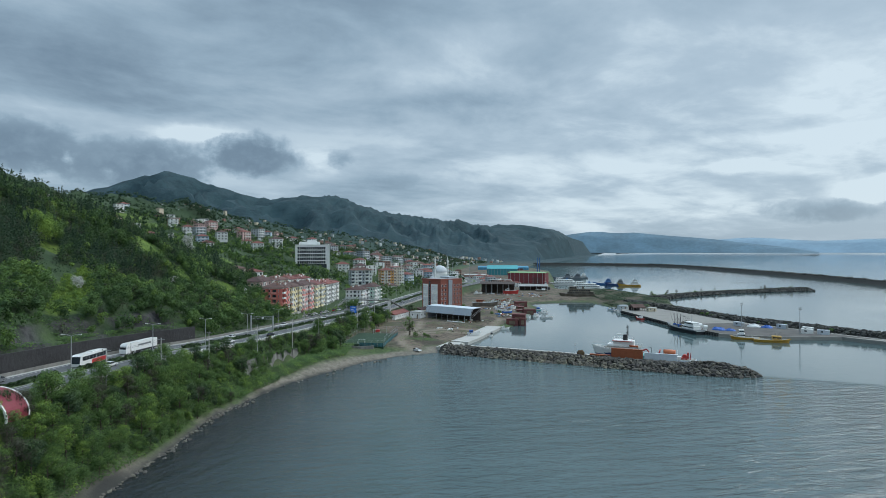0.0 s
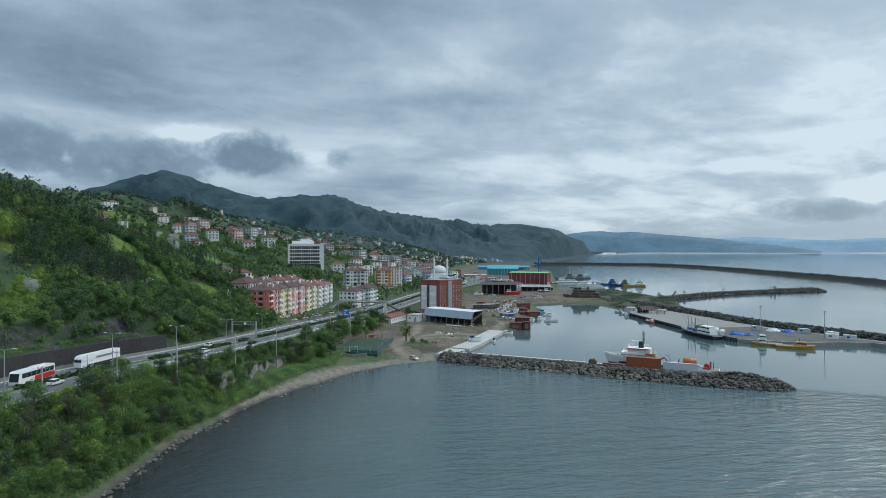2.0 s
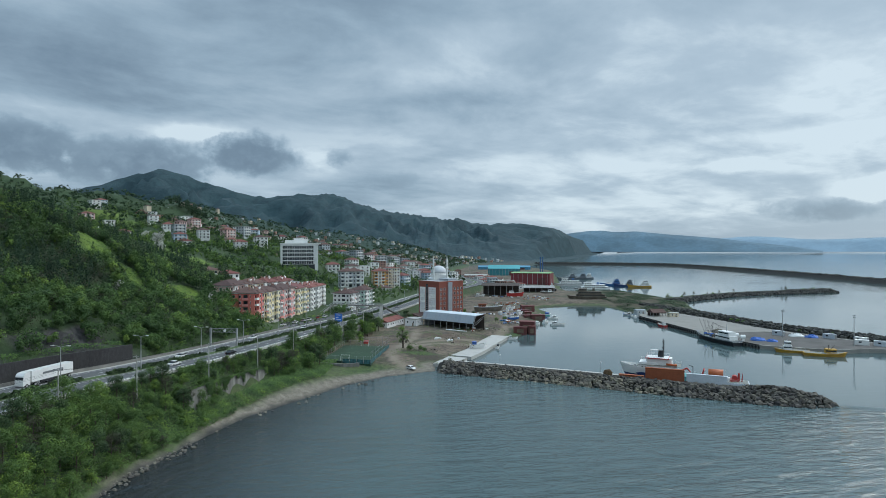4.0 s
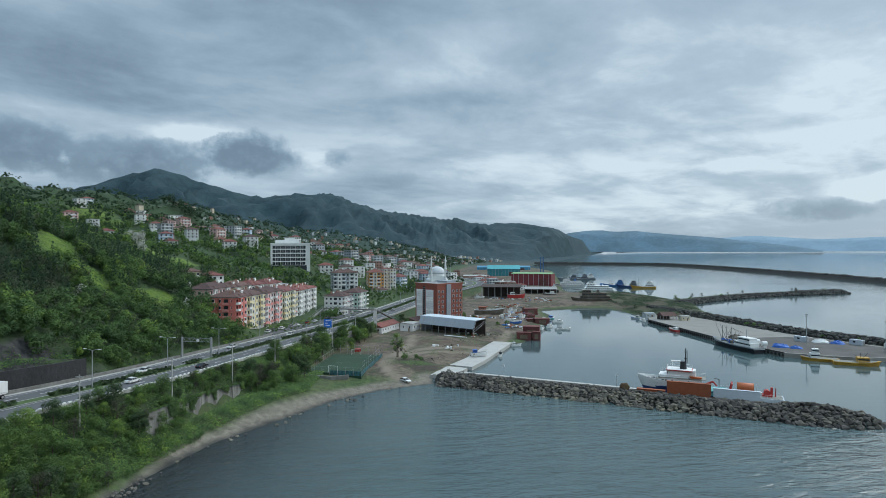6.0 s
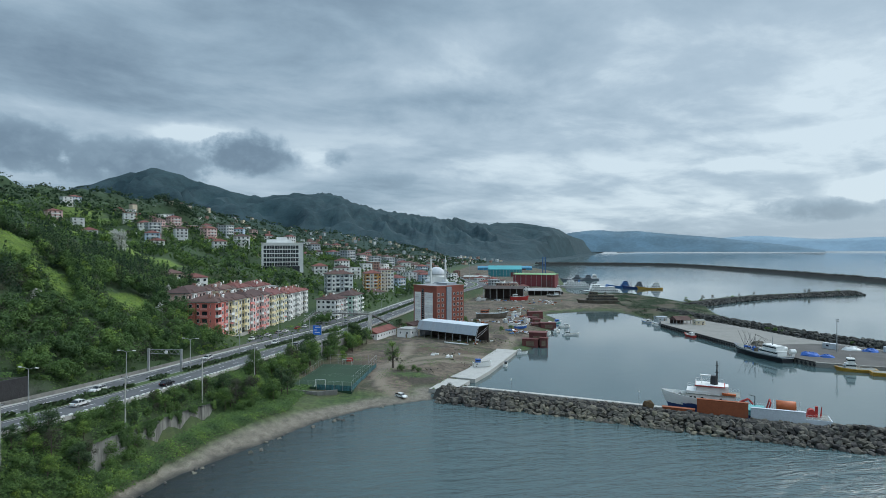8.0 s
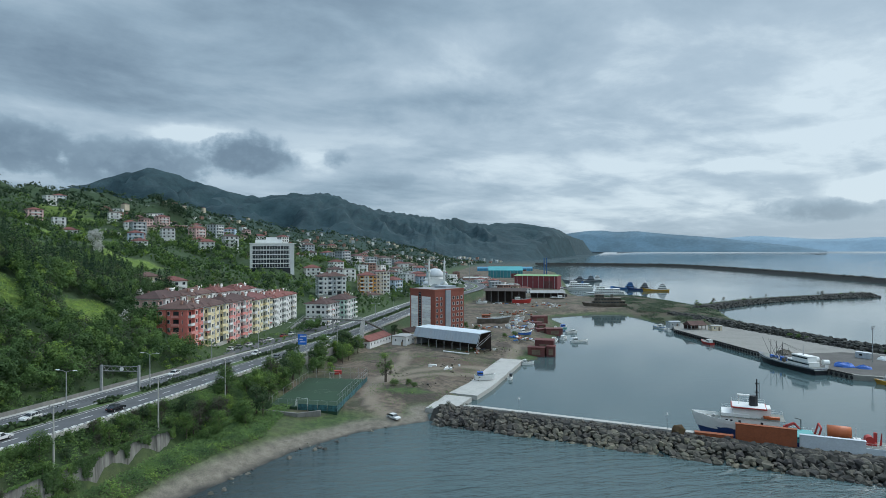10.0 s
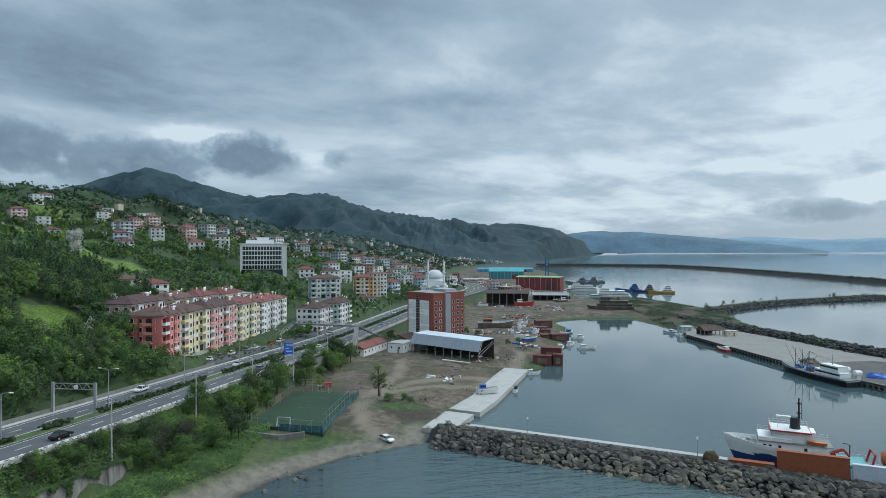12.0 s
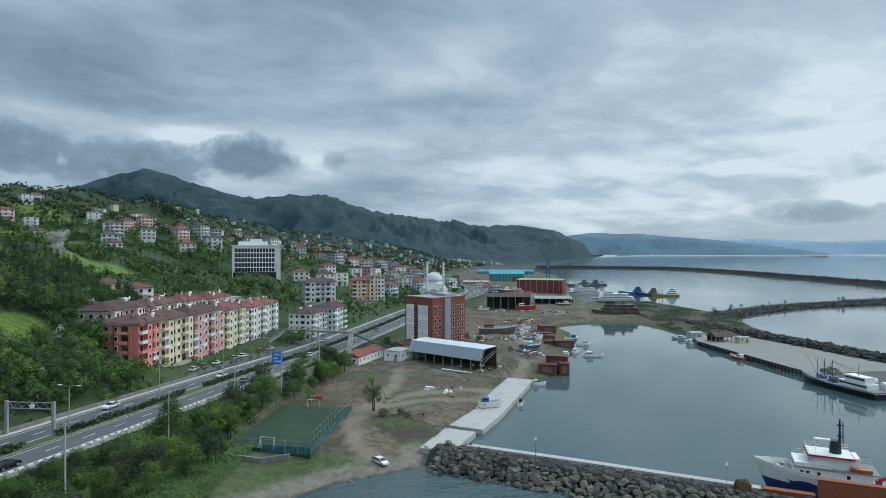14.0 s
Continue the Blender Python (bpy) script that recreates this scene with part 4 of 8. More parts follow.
def red_arch(m):
    """The curved red roof beside the road where the walk begins: one side comes down to the ground."""
    t = thing("arched_shelter", "red arched shelter roof with white edges beside the road", "shelter", m)
    for name, lift, deep, w, mat, y in (("roof", 0.0, 0.2, 6.0, P_ROOF_RED, 3.0), ("edge", 0.10, 0.38, 0.32, M_WHITE, 0.0), ("edge", 0.10, 0.38, 0.32, M_WHITE, 6.1)):
        rings = []
        for i in range(15):
            a = math.radians(-8 + 108 * i / 14)
            c, s_ = math.cos(a), math.sin(a)
            rings.append([((6.4 + k) * c, y + q_ * w / 2, (4.9 + k) * s_) for k, q_ in ((lift - deep, -1), (lift - deep, 1), (lift, 1), (lift, -1))])
        part(name, Mesh().loft(rings), mat, t)
    for y in (0.3, 5.7):
        part("post", Mesh().tube((-0.9, y, -0.5), (-0.9, y, 4.6), 0.11, n=8), M_STEEL, t)


P_ROOF_RED = material("red_roof_panel", (0.20, 0.025, 0.040), 0.6, 0.12, 0.3)
red_arch(pose(-88.3, 112.0, 19.1, 0, 0, 0))


# ---- vehicles ----
M_TYRE = material("tyre_rubber", (0.015, 0.015, 0.016), 0.9, 0.2, 2.0)
M_LAMP = material("lamp_lens", (0.65, 0.64, 0.60), 0.2, 0.1, 2.0)
M_TAIL = material("tail_lens", (0.35, 0.02, 0.02), 0.3, 0.1, 2.0)


def wheels(t, xs, half, r, w=0.24):
    for x in xs:
        for s_ in (-1, 1):
            wh = part("wheel", Mesh().tube((x, s_ * (half - w), r), (x, s_ * half, r), r, n=14), M_TYRE, t)
            part("rim", Mesh().tube((x, s_ * (half - 0.02), r), (x, s_ * (half + 0.02), r), r * 0.6, n=10), M_STEEL, wh)


def car(label, m, mat, ln=4.3, van=False, category="car", cab=None):
    """Front towards +x."""
    t = thing("van" if van else "car", label, "van" if van else category, m, "vehicles")
    w, h = 1.76, (1.9 if van else 1.46)
    lo = [(-ln / 2, 0.35), (ln / 2, 0.35), (ln / 2, 0.62), (ln / 2 - 0.12, 0.78), (ln / 2 - 1.15, 0.92), (-ln / 2 + 0.2, 0.95), (-ln / 2, 0.85)]
    part("body", Mesh().loft([[(x, s_ * w / 2 * k, z) for x, z in lo] for s_, k in ((-1, 0.94), (-1, 1.0), (1, 1.0), (1, 0.94))]), mat, t)
    if van:
        up = [(-ln / 2 + 0.05, 0.93), (ln / 2 - 0.95, 0.93), (ln / 2 - 1.5, h - 0.05), (-ln / 2 + 0.15, h)]
    else:
        up = [(-ln / 2 + 0.35, 0.93), (ln / 2 - 1.2, 0.90), (ln / 2 - 1.9, h - 0.05), (-ln / 2 + 1.0, h)]
    part("cabin", Mesh().loft([[(x, s_ * w / 2 * (0.95 if z < 1.0 else 0.80), z) for x, z in up] for s_ in (-1, 1)]), M_GLASS, t, "dark glazed cabin")
    x0, x1 = up[3][0] + 0.1, up[2][0] - 0.05
    part("roof", Mesh().box((x0 + x1) / 2, 0, h - 0.04, x1 - x0 + 0.1, w * 0.8, 0.07), mat, t)
    for x in (up[3][0] + 0.05, (x0 + x1) / 2, up[2][0] - 0.02):
        for s_ in (-1, 1):
            part("pillar", Mesh().tube((x + (0.5 if x == up[2][0] - 0.02 else 0), s_ * w * 0.475, 0.92), (x, s_ * w * 0.40, h - 0.02), 0.045, n=5), mat, t)
    wheels(t, (-ln / 2 + 0.8, ln / 2 - 0.85), w / 2, 0.32)
    for s_ in (-1, 1):
        part("headlight", Mesh().box(ln / 2 - 0.03, s_ * 0.62, 0.6, 0.1, 0.34, 0.14), M_LAMP, t)
        part("tail_light", Mesh().box(-ln / 2 + 0.01, s_ * 0.68, 0.68, 0.08, 0.24, 0.18), M_TAIL, t)
    return t


C_WHITE = material("car_white", (0.74, 0.74, 0.73), 0.25, 0.04, 1.0)
C_BLACK = material("car_black", (0.012, 0.013, 0.015), 0.2, 0.1, 1.0)
C_GREY = material("car_grey", (0.16, 0.17, 0.18), 0.3, 0.08, 1.0)
C_SILVER = material("car_silver", (0.42, 0.43, 0.44), 0.3, 0.06, 1.0, metal=0.4)
C_RED = material("car_red", (0.40, 0.03, 0.03), 0.3, 0.06, 1.0)
for y, off, away, mat, lab, van in ((141, -7.6, 0, C_GREY, "grey saloon car on the coast road", 0), (168, 4.0, 1, C_WHITE, "white hatchback on the coast road", 0), (247, -4.2, 0, C_WHITE, "white estate car on the coast road", 0),
                                    (258, 7.5, 1, C_BLACK, "black saloon car on the coast road", 0), (233, 4.2, 1, C_WHITE, "white saloon car on the coast road", 0), (300, -7.6, 0, C_WHITE, "white car on the far carriageway", 0), (344, -4.2, 0, C_WHITE, "white hatchback on the far carriageway", 0),
                                    (338, 7.5, 1, C_GREY, "dark grey car on the near carriageway", 0), (392, 4.2, 1, C_WHITE, "white car near the footbridge", 0), (430, -7.6, 0, C_SILVER, "silver car near the footbridge", 0), (199, -7.8, 0, C_WHITE, "white panel van on the coast road", 1),
                                    (470, 4.2, 1, C_SILVER, "silver car far along the road", 0), (520, -4.2, 0, C_WHITE, "white car far along the road", 0)):
    x, yy, z, a = along(road_s(y), off, 0.02)
    car(lab, pose(x, yy, z, 0, 0, a + (90 if away else -90)), mat, 4.4, bool(van))
for y, off, mat in ((352, -19.4, C_WHITE), (358, -19.6, C_GREY), (366, -19.8, C_WHITE), (377, -20, C_SILVER), (383, -20, C_WHITE), (396, -20, C_RED), (404, -20, C_WHITE), (421, -20, C_GREY), (440, -20, C_WHITE)):
    x, yy, z, a = along(road_s(y), off, 0.12)
    car("parked car before the block of flats", pose(x, yy, z, 0, 0, a + 88), mat, 4.2)


def pickup(m):
    t = car("white pickup truck parked on the dirt above the beach", m, C_WHITE, 4.7, False, "pickup")
    part("load_bed", Mesh().box(-1.5, 0, 0.9, 1.6, 1.6, 0.12).box(-1.5, 0.78, 0.9, 1.6, 0.06, 0.4).box(-1.5, -0.78, 0.9, 1.6, 0.06, 0.4), C_BLACK, t, "open load bed")


pickup(pose(-12.8, 295.0, ground_z(-12.8, 295.0) + 0.02, 0, 0, -48))


def bus(m):
    t = thing("coach", "white coach with a red rear flank and dark windows", "bus", m, "vehicles")
    ln, w, h = 12.8, 2.55, 3.6
    prof = [(-ln / 2, 0.45), (ln / 2 - 0.1, 0.45), (ln / 2, 1.2), (ln / 2 - 0.35, h - 0.3), (ln / 2 - 0.8, h), (-ln / 2 + 0.3, h), (-ln / 2, h - 0.4)]
    part("body", Mesh().loft([[(x, s_ * w / 2, z) for x, z in prof] for s_ in (-1, 1)]), C_WHITE, t)
    for s_ in (-1, 1):
        part("red_flank", Mesh().prism([(-ln / 2 + 0.05, s_ * (w / 2 + 0.012)), (1.0, s_ * (w / 2 + 0.012)), (1.0, s_ * (w / 2 + 0.03)), (-ln / 2 + 0.05, s_ * (w / 2 + 0.03))], 0.5, 1.75), C_RED, t, "red flank")
        for i in range(7):
            part("side_window", Mesh().box(-ln / 2 + 1.2 + i * 1.62, s_ * (w / 2 + 0.01), 1.9, 1.5, 0.05, 1.15), M_GLASS, t)
    part("windscreen", Mesh().add([(ln / 2 + 0.01, -1.15, 1.25), (ln / 2 + 0.01, 1.15, 1.25), (ln / 2 - 0.33, 1.15, 3.2), (ln / 2 - 0.33, -1.15, 3.2), (ln / 2 - 0.09, -1.15, 1.25), (ln / 2 - 0.09, 1.15, 1.25), (ln / 2 - 0.43, 1.15, 3.2), (ln / 2 - 0.43, -1.15, 3.2)],
                                   [(0, 1, 2, 3), (7, 6, 5, 4), (0, 3, 7, 4), (1, 5, 6, 2), (3, 2, 6, 7)]), M_GLASS, t)
    wheels(t, (ln / 2 - 2.6, -ln / 2 + 3.4, -ln / 2 + 2.2), w / 2, 0.5, 0.3)
    part("roof_unit", Mesh().box(-1.5, 0, h, 3.2, 1.8, 0.22), C_WHITE, t)


def lorry(m):
    t = thing("lorry", "white articulated lorry with a long box trailer", "lorry", m, "vehicles")
    part("trailer", Mesh().box(-1.6, 0, 1.15, 13.2, 2.5, 2.75), C_WHITE, t)
    for s_ in (-1, 1):
        part("lettering_bar", Mesh().box(-1.6, s_ * 1.262, 2.5, 6.5, 0.02, 0.55), C_GREY, t, "grey bars of lettering")
    part("cab", Mesh().loft([[(x, s_ * 1.22, z) for x, z in [(5.4, 0.6), (7.5, 0.6), (7.5, 1.7), (7.2, 3.2), (6.7, 3.75), (5.4, 3.9)]] for s_ in (-1, 1)]), C_WHITE, t)
    part("windscreen", Mesh().box(7.36, 0, 1.8, 0.12, 2.2, 1.0), M_GLASS, t)
    part("side_skirt", Mesh().box(-1.0, 0, 0.55, 6.0, 2.3, 0.6), M_BLACK, t)
    wheels(t, (6.4, 3.9, -4.3, -5.6, -6.9), 1.25, 0.5, 0.32)


x, y, z, a = along(road_s(172), -4.4, 0.02)
bus(pose(x, y, z, 0, 0, a - 90))
x, y, z, a = along(road_s(200), -7.6, 0.02)
lorry(pose(x, y, z, 0, 0, a - 90))


# ---- football pitch ----
M_TURF = material("artificial_turf", (0.016, 0.046, 0.022), 0.9, 0.2, 0.08, 1.5, world_space=True)
M_DULL_LINE = material("worn_pitch_line", (0.16, 0.20, 0.16), 0.9, 0.3, 0.5)
PITCH = [(-47.5, 337.5), (-25.5, 335.0), (-29.5, 294.5), (-51, 299)]


def pitch():
    zt = 3.9
    t = thing("football_pitch", "small green artificial football pitch with white lines", "football pitch")
    part("turf", Mesh().prism(PITCH, 0.5, zt), M_TURF, t)
    c = [Vector((x, y, zt)) for x, y in PITCH]
    c = [p.lerp((c[0] + c[1] + c[2] + c[3]) / 4, 0.07) for p in c]

    def line(p, q):
        u = Vector((-(q - p).y, (q - p).x, 0)).normalized() * 0.022
        z = Vector((0, 0, 0.015))
        part("line", Mesh().add([p - u, q - u, q + u, p + u, p - u + z, q - u + z, q + u + z, p + u + z], [(4, 5, 6, 7), (0, 1, 5, 4), (1, 2, 6, 5), (2, 3, 7, 6), (3, 0, 4, 7)]), M_DULL_LINE, t)

    for i in range(4):
        line(c[i], c[(i + 1) % 4])
    ml, mr = c[0].lerp(c[3], 0.5), c[1].lerp(c[2], 0.5)
    line(ml, mr)
    mid = ml.lerp(mr, 0.5)
    pts = [mid + Vector((2.6 * math.cos(a), 2.6 * math.sin(a), 0)) for a in [i * math.pi / 8 for i in range(16)]]
    for i in range(16):
        line(pts[i], pts[(i + 1) % 16])
    for far, near in ((c[0], c[1]), (c[3], c[2])):
        inw = ((c[3] - c[0]) if far == c[0] else (c[0] - c[3])).normalized() * 6
        p, q = far.lerp(near, 0.22), far.lerp(near, 0.78)
        line(p, p + inw), line(q, q + inw), line(p + inw, q + inw)
        g = thing("football_goal", "white tubular football goal with a net frame", "goal", group="goals")
        a, b_ = far.lerp(near, 0.38), far.lerp(near, 0.56)
        back = -inw.normalized() * 1.2
        for p in (a, b_):
            part("post", Mesh().tube(p, p + Vector((0, 0, 2.3)), 0.06, n=6), M_WHITE, g)
            part("stay", Mesh().tube(p + Vector((0, 0, 2.3)), p + back, 0.035, n=5), M_WHITE, g)
        part("crossbar", Mesh().tube(a + Vector((0, 0, 2.3)), b_ + Vector((0, 0, 2.3)), 0.06, n=6), M_WHITE, g)
    f = thing("pitch_fence", "steel mesh fence with blue and green netting round the pitch", "fence", kind="structure")
    M_NET = material("fence_net", (0.035, 0.11, 0.12), 0.9, 0.6, 0.8, 2.2)
    o = [Vector((x, y, zt)) for x, y in PITCH]
    for i in range(4):
        p, q = o[i], o[(i + 1) % 4]
        n = int((q - p).length / 3)
        for k in range(n):
            w = p.lerp(q, k / n)
            part("post", Mesh().tube(w - Vector((0, 0, 1)), w + Vector((0, 0, 4.0 if i in (0, 1) else 2.2)), 0.045, n=5), M_STEEL, f)
        for hgt in ((4.0, 2.4) if i in (0, 1) else (2.2,)):
            part("rail", Mesh().tube(p + Vector((0, 0, hgt)), q + Vector((0, 0, hgt)), 0.025, n=4), M_STEEL, f)
        if i in (1, 2):
            for k in range(n):
                a, b_ = p.lerp(q, k / n), p.lerp(q, (k + 0.94) / n)
                if i == 2 and k > n * 0.45:
                    continue
                u = Vector((-(q - p).y, (q - p).x, 0)).normalized() * 0.02
                z0, z1 = Vector((0, 0, -0.8)), Vector((0, 0, 0.9))
                part("net_panel", Mesh().add([a - u + z0, b_ - u + z0, b_ + u + z0, a + u + z0, a - u + z1, b_ - u + z1, b_ + u + z1, a + u + z1], [(3, 2, 1, 0), (4, 5, 6, 7), (0, 1, 5, 4), (1, 2, 6, 5), (2, 3, 7, 6), (3, 0, 4, 7)]), M_NET, f)


pitch()
solid("low_wall", Mesh().add([(-52, 293.5, 1), (-40, 289.5, 1), (-34, 292.5, 1), (-34, 293.1, 1), (-40, 290.1, 1), (-52, 294.1, 1), (-52, 293.5, 4.2), (-40, 289.5, 4.0), (-34, 292.5, 4.0), (-34, 293.1, 4.0), (-40, 290.1, 4.0), (-52, 294.1, 4.2)],
                             [(0, 1, 7, 6), (1, 2, 8, 7), (2, 3, 9, 8), (3, 4, 10, 9), (4, 5, 11, 10), (5, 0, 6, 11), (6, 7, 10, 11), (7, 8, 9, 10)]), M_CONCRETE_DARK, "low curved concrete wall beside the pitch", "wall", kind="structure")


# ---- buildings ----
WALLS = {
    "salmon": material("salmon_render", (0.58, 0.165, 0.135), 0.85, 0.12, 0.15, 1.2, tint=(0.44, 0.13, 0.10)),
    "coral": material("coral_render", (0.66, 0.27, 0.24), 0.85, 0.10, 0.15, 1.2),
    "yellow": material("pale_yellow_render", (0.72, 0.62, 0.38), 0.85, 0.10, 0.15, 1.2, tint=(0.55, 0.46, 0.27)),
    "pink": material("rose_render", (0.66, 0.45, 0.42), 0.85, 0.10, 0.15, 1.2, tint=(0.48, 0.30, 0.27)),
    "lime": material("pale_green_render", (0.66, 0.66, 0.48), 0.85, 0.10, 0.15, 1.2),
    "white": material("white_render", (0.76, 0.755, 0.73), 0.85, 0.10, 0.12, 1.0, tint=(0.52, 0.51, 0.48), rnd=0.12),
    "grey": material("grey_render", (0.40, 0.43, 0.45), 0.85, 0.12, 0.12, 1.0, tint=(0.30, 0.32, 0.33), rnd=0.12),
    "mint": material("mint_render", (0.42, 0.56, 0.48), 0.85, 0.10, 0.12, 1.0),
    "orange": material("orange_render", (0.62, 0.30, 0.075), 0.85, 0.12, 0.12, 1.0),
    "brick": material("red_brown_cladding", (0.26, 0.075, 0.05), 0.75, 0.18, 0.2, 2.0, tint=(0.19, 0.06, 0.045)),
    "blue": material("pale_blue_render", (0.42, 0.52, 0.62), 0.85, 0.10, 0.12, 1.0),
    "cream": material("cream_render", (0.62, 0.54, 0.40), 0.85, 0.10, 0.12, 1.0, rnd=0.15),
    "bare": material("bare_brick", (0.33, 0.19, 0.145), 0.95, 0.2, 0.2, 2.5, rnd=0.15),
}
M_TILE = material("roof_tile", (0.100, 0.056, 0.048), 0.9, 0.34, 0.25, 3.5, 0.05, rnd=0.25, tint=(0.11, 0.065, 0.055))
M_TILE_DEEP = material("dark_red_roof_tile", (0.135, 0.052, 0.050), 0.9, 0.28, 0.25, 3.5, 0.05, rnd=0.2)
M_TILE_RED = material("red_roof_tile", (0.170, 0.060, 0.050), 0.9, 0.30, 0.25, 3.5, 0.05, rnd=0.2)
M_FLAT = material("flat_roof_felt", (0.33, 0.33, 0.32), 0.95, 0.2, 0.15, 1.5, rnd=0.2)
M_SHEET = material("corrugated_sheet", (0.34, 0.38, 0.42), 0.55, 0.14, 0.1, 1.2, 0.03, metal=0.25, tint=(0.28, 0.25, 0.23), stretch=(6, 1, 1))
M_SHEET_LIGHT = material("pale_roof_sheet", (0.62, 0.68, 0.73), 0.5, 0.10, 0.1, 1.0, metal=0.15)
M_SHEET_RUST = material("rusty_red_sheet", (0.125, 0.036, 0.034), 0.75, 0.3, 0.15, 1.6, 0.03, rnd=0.2, tint=(0.11, 0.05, 0.04), stretch=(3, 3, 0.6))
M_CRIMSON = material("crimson_cladding", (0.175, 0.032, 0.038), 0.7, 0.16, 0.05, 0.8, stretch=(4, 4, 0.5))
M_TEAL = material("teal_sheet", (0.045, 0.30, 0.33), 0.6, 0.12, 0.04, 0.5)
M_TEAL_DARK = material("teal_cladding", (0.035, 0.20, 0.23), 0.6, 0.15, 0.04, 0.5)
M_BLUE_ROOF = material("blue_roof_sheet", (0.05, 0.23, 0.36), 0.6, 0.15, 0.04, 0.5)
M_GREEN_ROOF = material("green_roof_sheet", (0.20, 0.36, 0.16), 0.6, 0.15, 0.05, 0.5)
M_LEAD = material("lead_dome", (0.50, 0.52, 0.54), 0.55, 0.1, 0.2, 1.5)
M_TIMBER = material("weathered_timber", (0.16, 0.12, 0.085), 0.9, 0.3, 0.3, 3.0, rnd=0.25, stretch=(1, 1, 4))
M_DARKSHEET = material("dark_sheet", (0.060, 0.045, 0.040), 0.85, 0.3, 0.15, 1.5, 0.03, stretch=(3, 3, 0.6))
MESHES = {}


def window_meshes(w, h):
    """The frame and the pane of a window that looks along +x, centred on its own origin."""
    key = (w, h)
    if key not in MESHES:
        t = 0.11
        ring = []
        for y, z in ((-1, -1), (1, -1), (1, 1), (-1, 1)):
            ring.append([(0.09, y * w / 2, z * h / 2), (0.09, y * (w / 2 - t), z * (h / 2 - t)), (-0.02, y * (w / 2 - t), z * (h / 2 - t)), (-0.02, y * w / 2, z * h / 2)])
        f = Mesh().loft(ring + ring[:1], False)
        MESHES[key] = f.data("window", M_WHITE), Mesh().box(0.005, 0, -h / 2 + t, 0.03, w - 2 * t, h - 2 * t).data("pane", M_GLASS)
    return MESHES[key]


def window(parent, x, y, z, turn, w=1.6, h=1.45, panes=True):
    a, b_ = window_meshes(w, h)
    ob = part("window", a, None, parent)
    ob.matrix_basis = pose(x, y, z, 0, 0, turn)
    p = part("pane", b_, None, ob)
    return ob


def opening(parent, x, y, z, turn, w, h):
    """A plain dark window of a far house."""
    key = ("far", w, h)
    if key not in MESHES:
        MESHES[key] = Mesh().box(0, 0, -h / 2, 0.12, w, h).data("window", M_GLASS)
    part("window", MESHES[key], None, parent).matrix_basis = pose(x, y, z, 0, 0, turn)


def faces_of(sx, sy):
    """Outward faces of a footprint: centre, direction along, half length, turn in degrees."""
    return [((sx / 2, 0), (0, 1), sy, 0), ((0, sy / 2), (-1, 0), sx, 90), ((-sx / 2, 0), (0, -1), sy, 180), ((0, -sy / 2), (1, 0), sx, -90)]


def chimney(parent, x, y, z, h=1.4):
    c = Mesh().box(x, y, z, 0.8, 0.6, h).box(x, y, z + h, 1.0, 0.8, 0.12).box(x, y, z + h + 0.12, 0.5, 0.35, 0.3)
    part("chimney", c, WALLS["bare"], parent)


def dish(parent, x, y, z):
    d = Mesh().tube((x, y, z), (x, y, z + 0.9), 0.05, n=6)
    d.loft([[(x + 0.10 + 0.16 * (1 - k) + 0.1, y + k * 0.55 * math.cos(a), z + 1.1 + k * 0.55 * math.sin(a)) for a in [i * math.pi / 4 for i in range(8)]] for k in (1.0, 0.6, 0.05)])
    part("satellite_dish", d, M_WHITE, parent)


rng = random.Random(4)


def balcony(t, x, y, z, w, mat):
    """A slab with a solid parapet, a rail and a dark door behind."""
    b_ = Mesh().box(x + 0.65, y, z, 1.3, w, 0.16)
    b_.box(x + 1.25, y, z + 0.16, 0.1, w, 0.78).box(x + 0.62, y - w / 2 + 0.05, z + 0.16, 1.16, 0.1, 0.78).box(x + 0.62, y + w / 2 - 0.05, z + 0.16, 1.16, 0.1, 0.78)
    b_.box(x + 1.25, y, z + 1.06, 0.06, w, 0.06)
    part("balcony", b_, mat, t)
    # flush dark panel: door glass, with a recess's shade put into its colour
    part("balcony_door", Mesh().box(x, y, z + 0.25, 0.08, w * 0.55, 1.95), M_GLASS, t, "dark panel for the door and shaded recess behind the balcony")


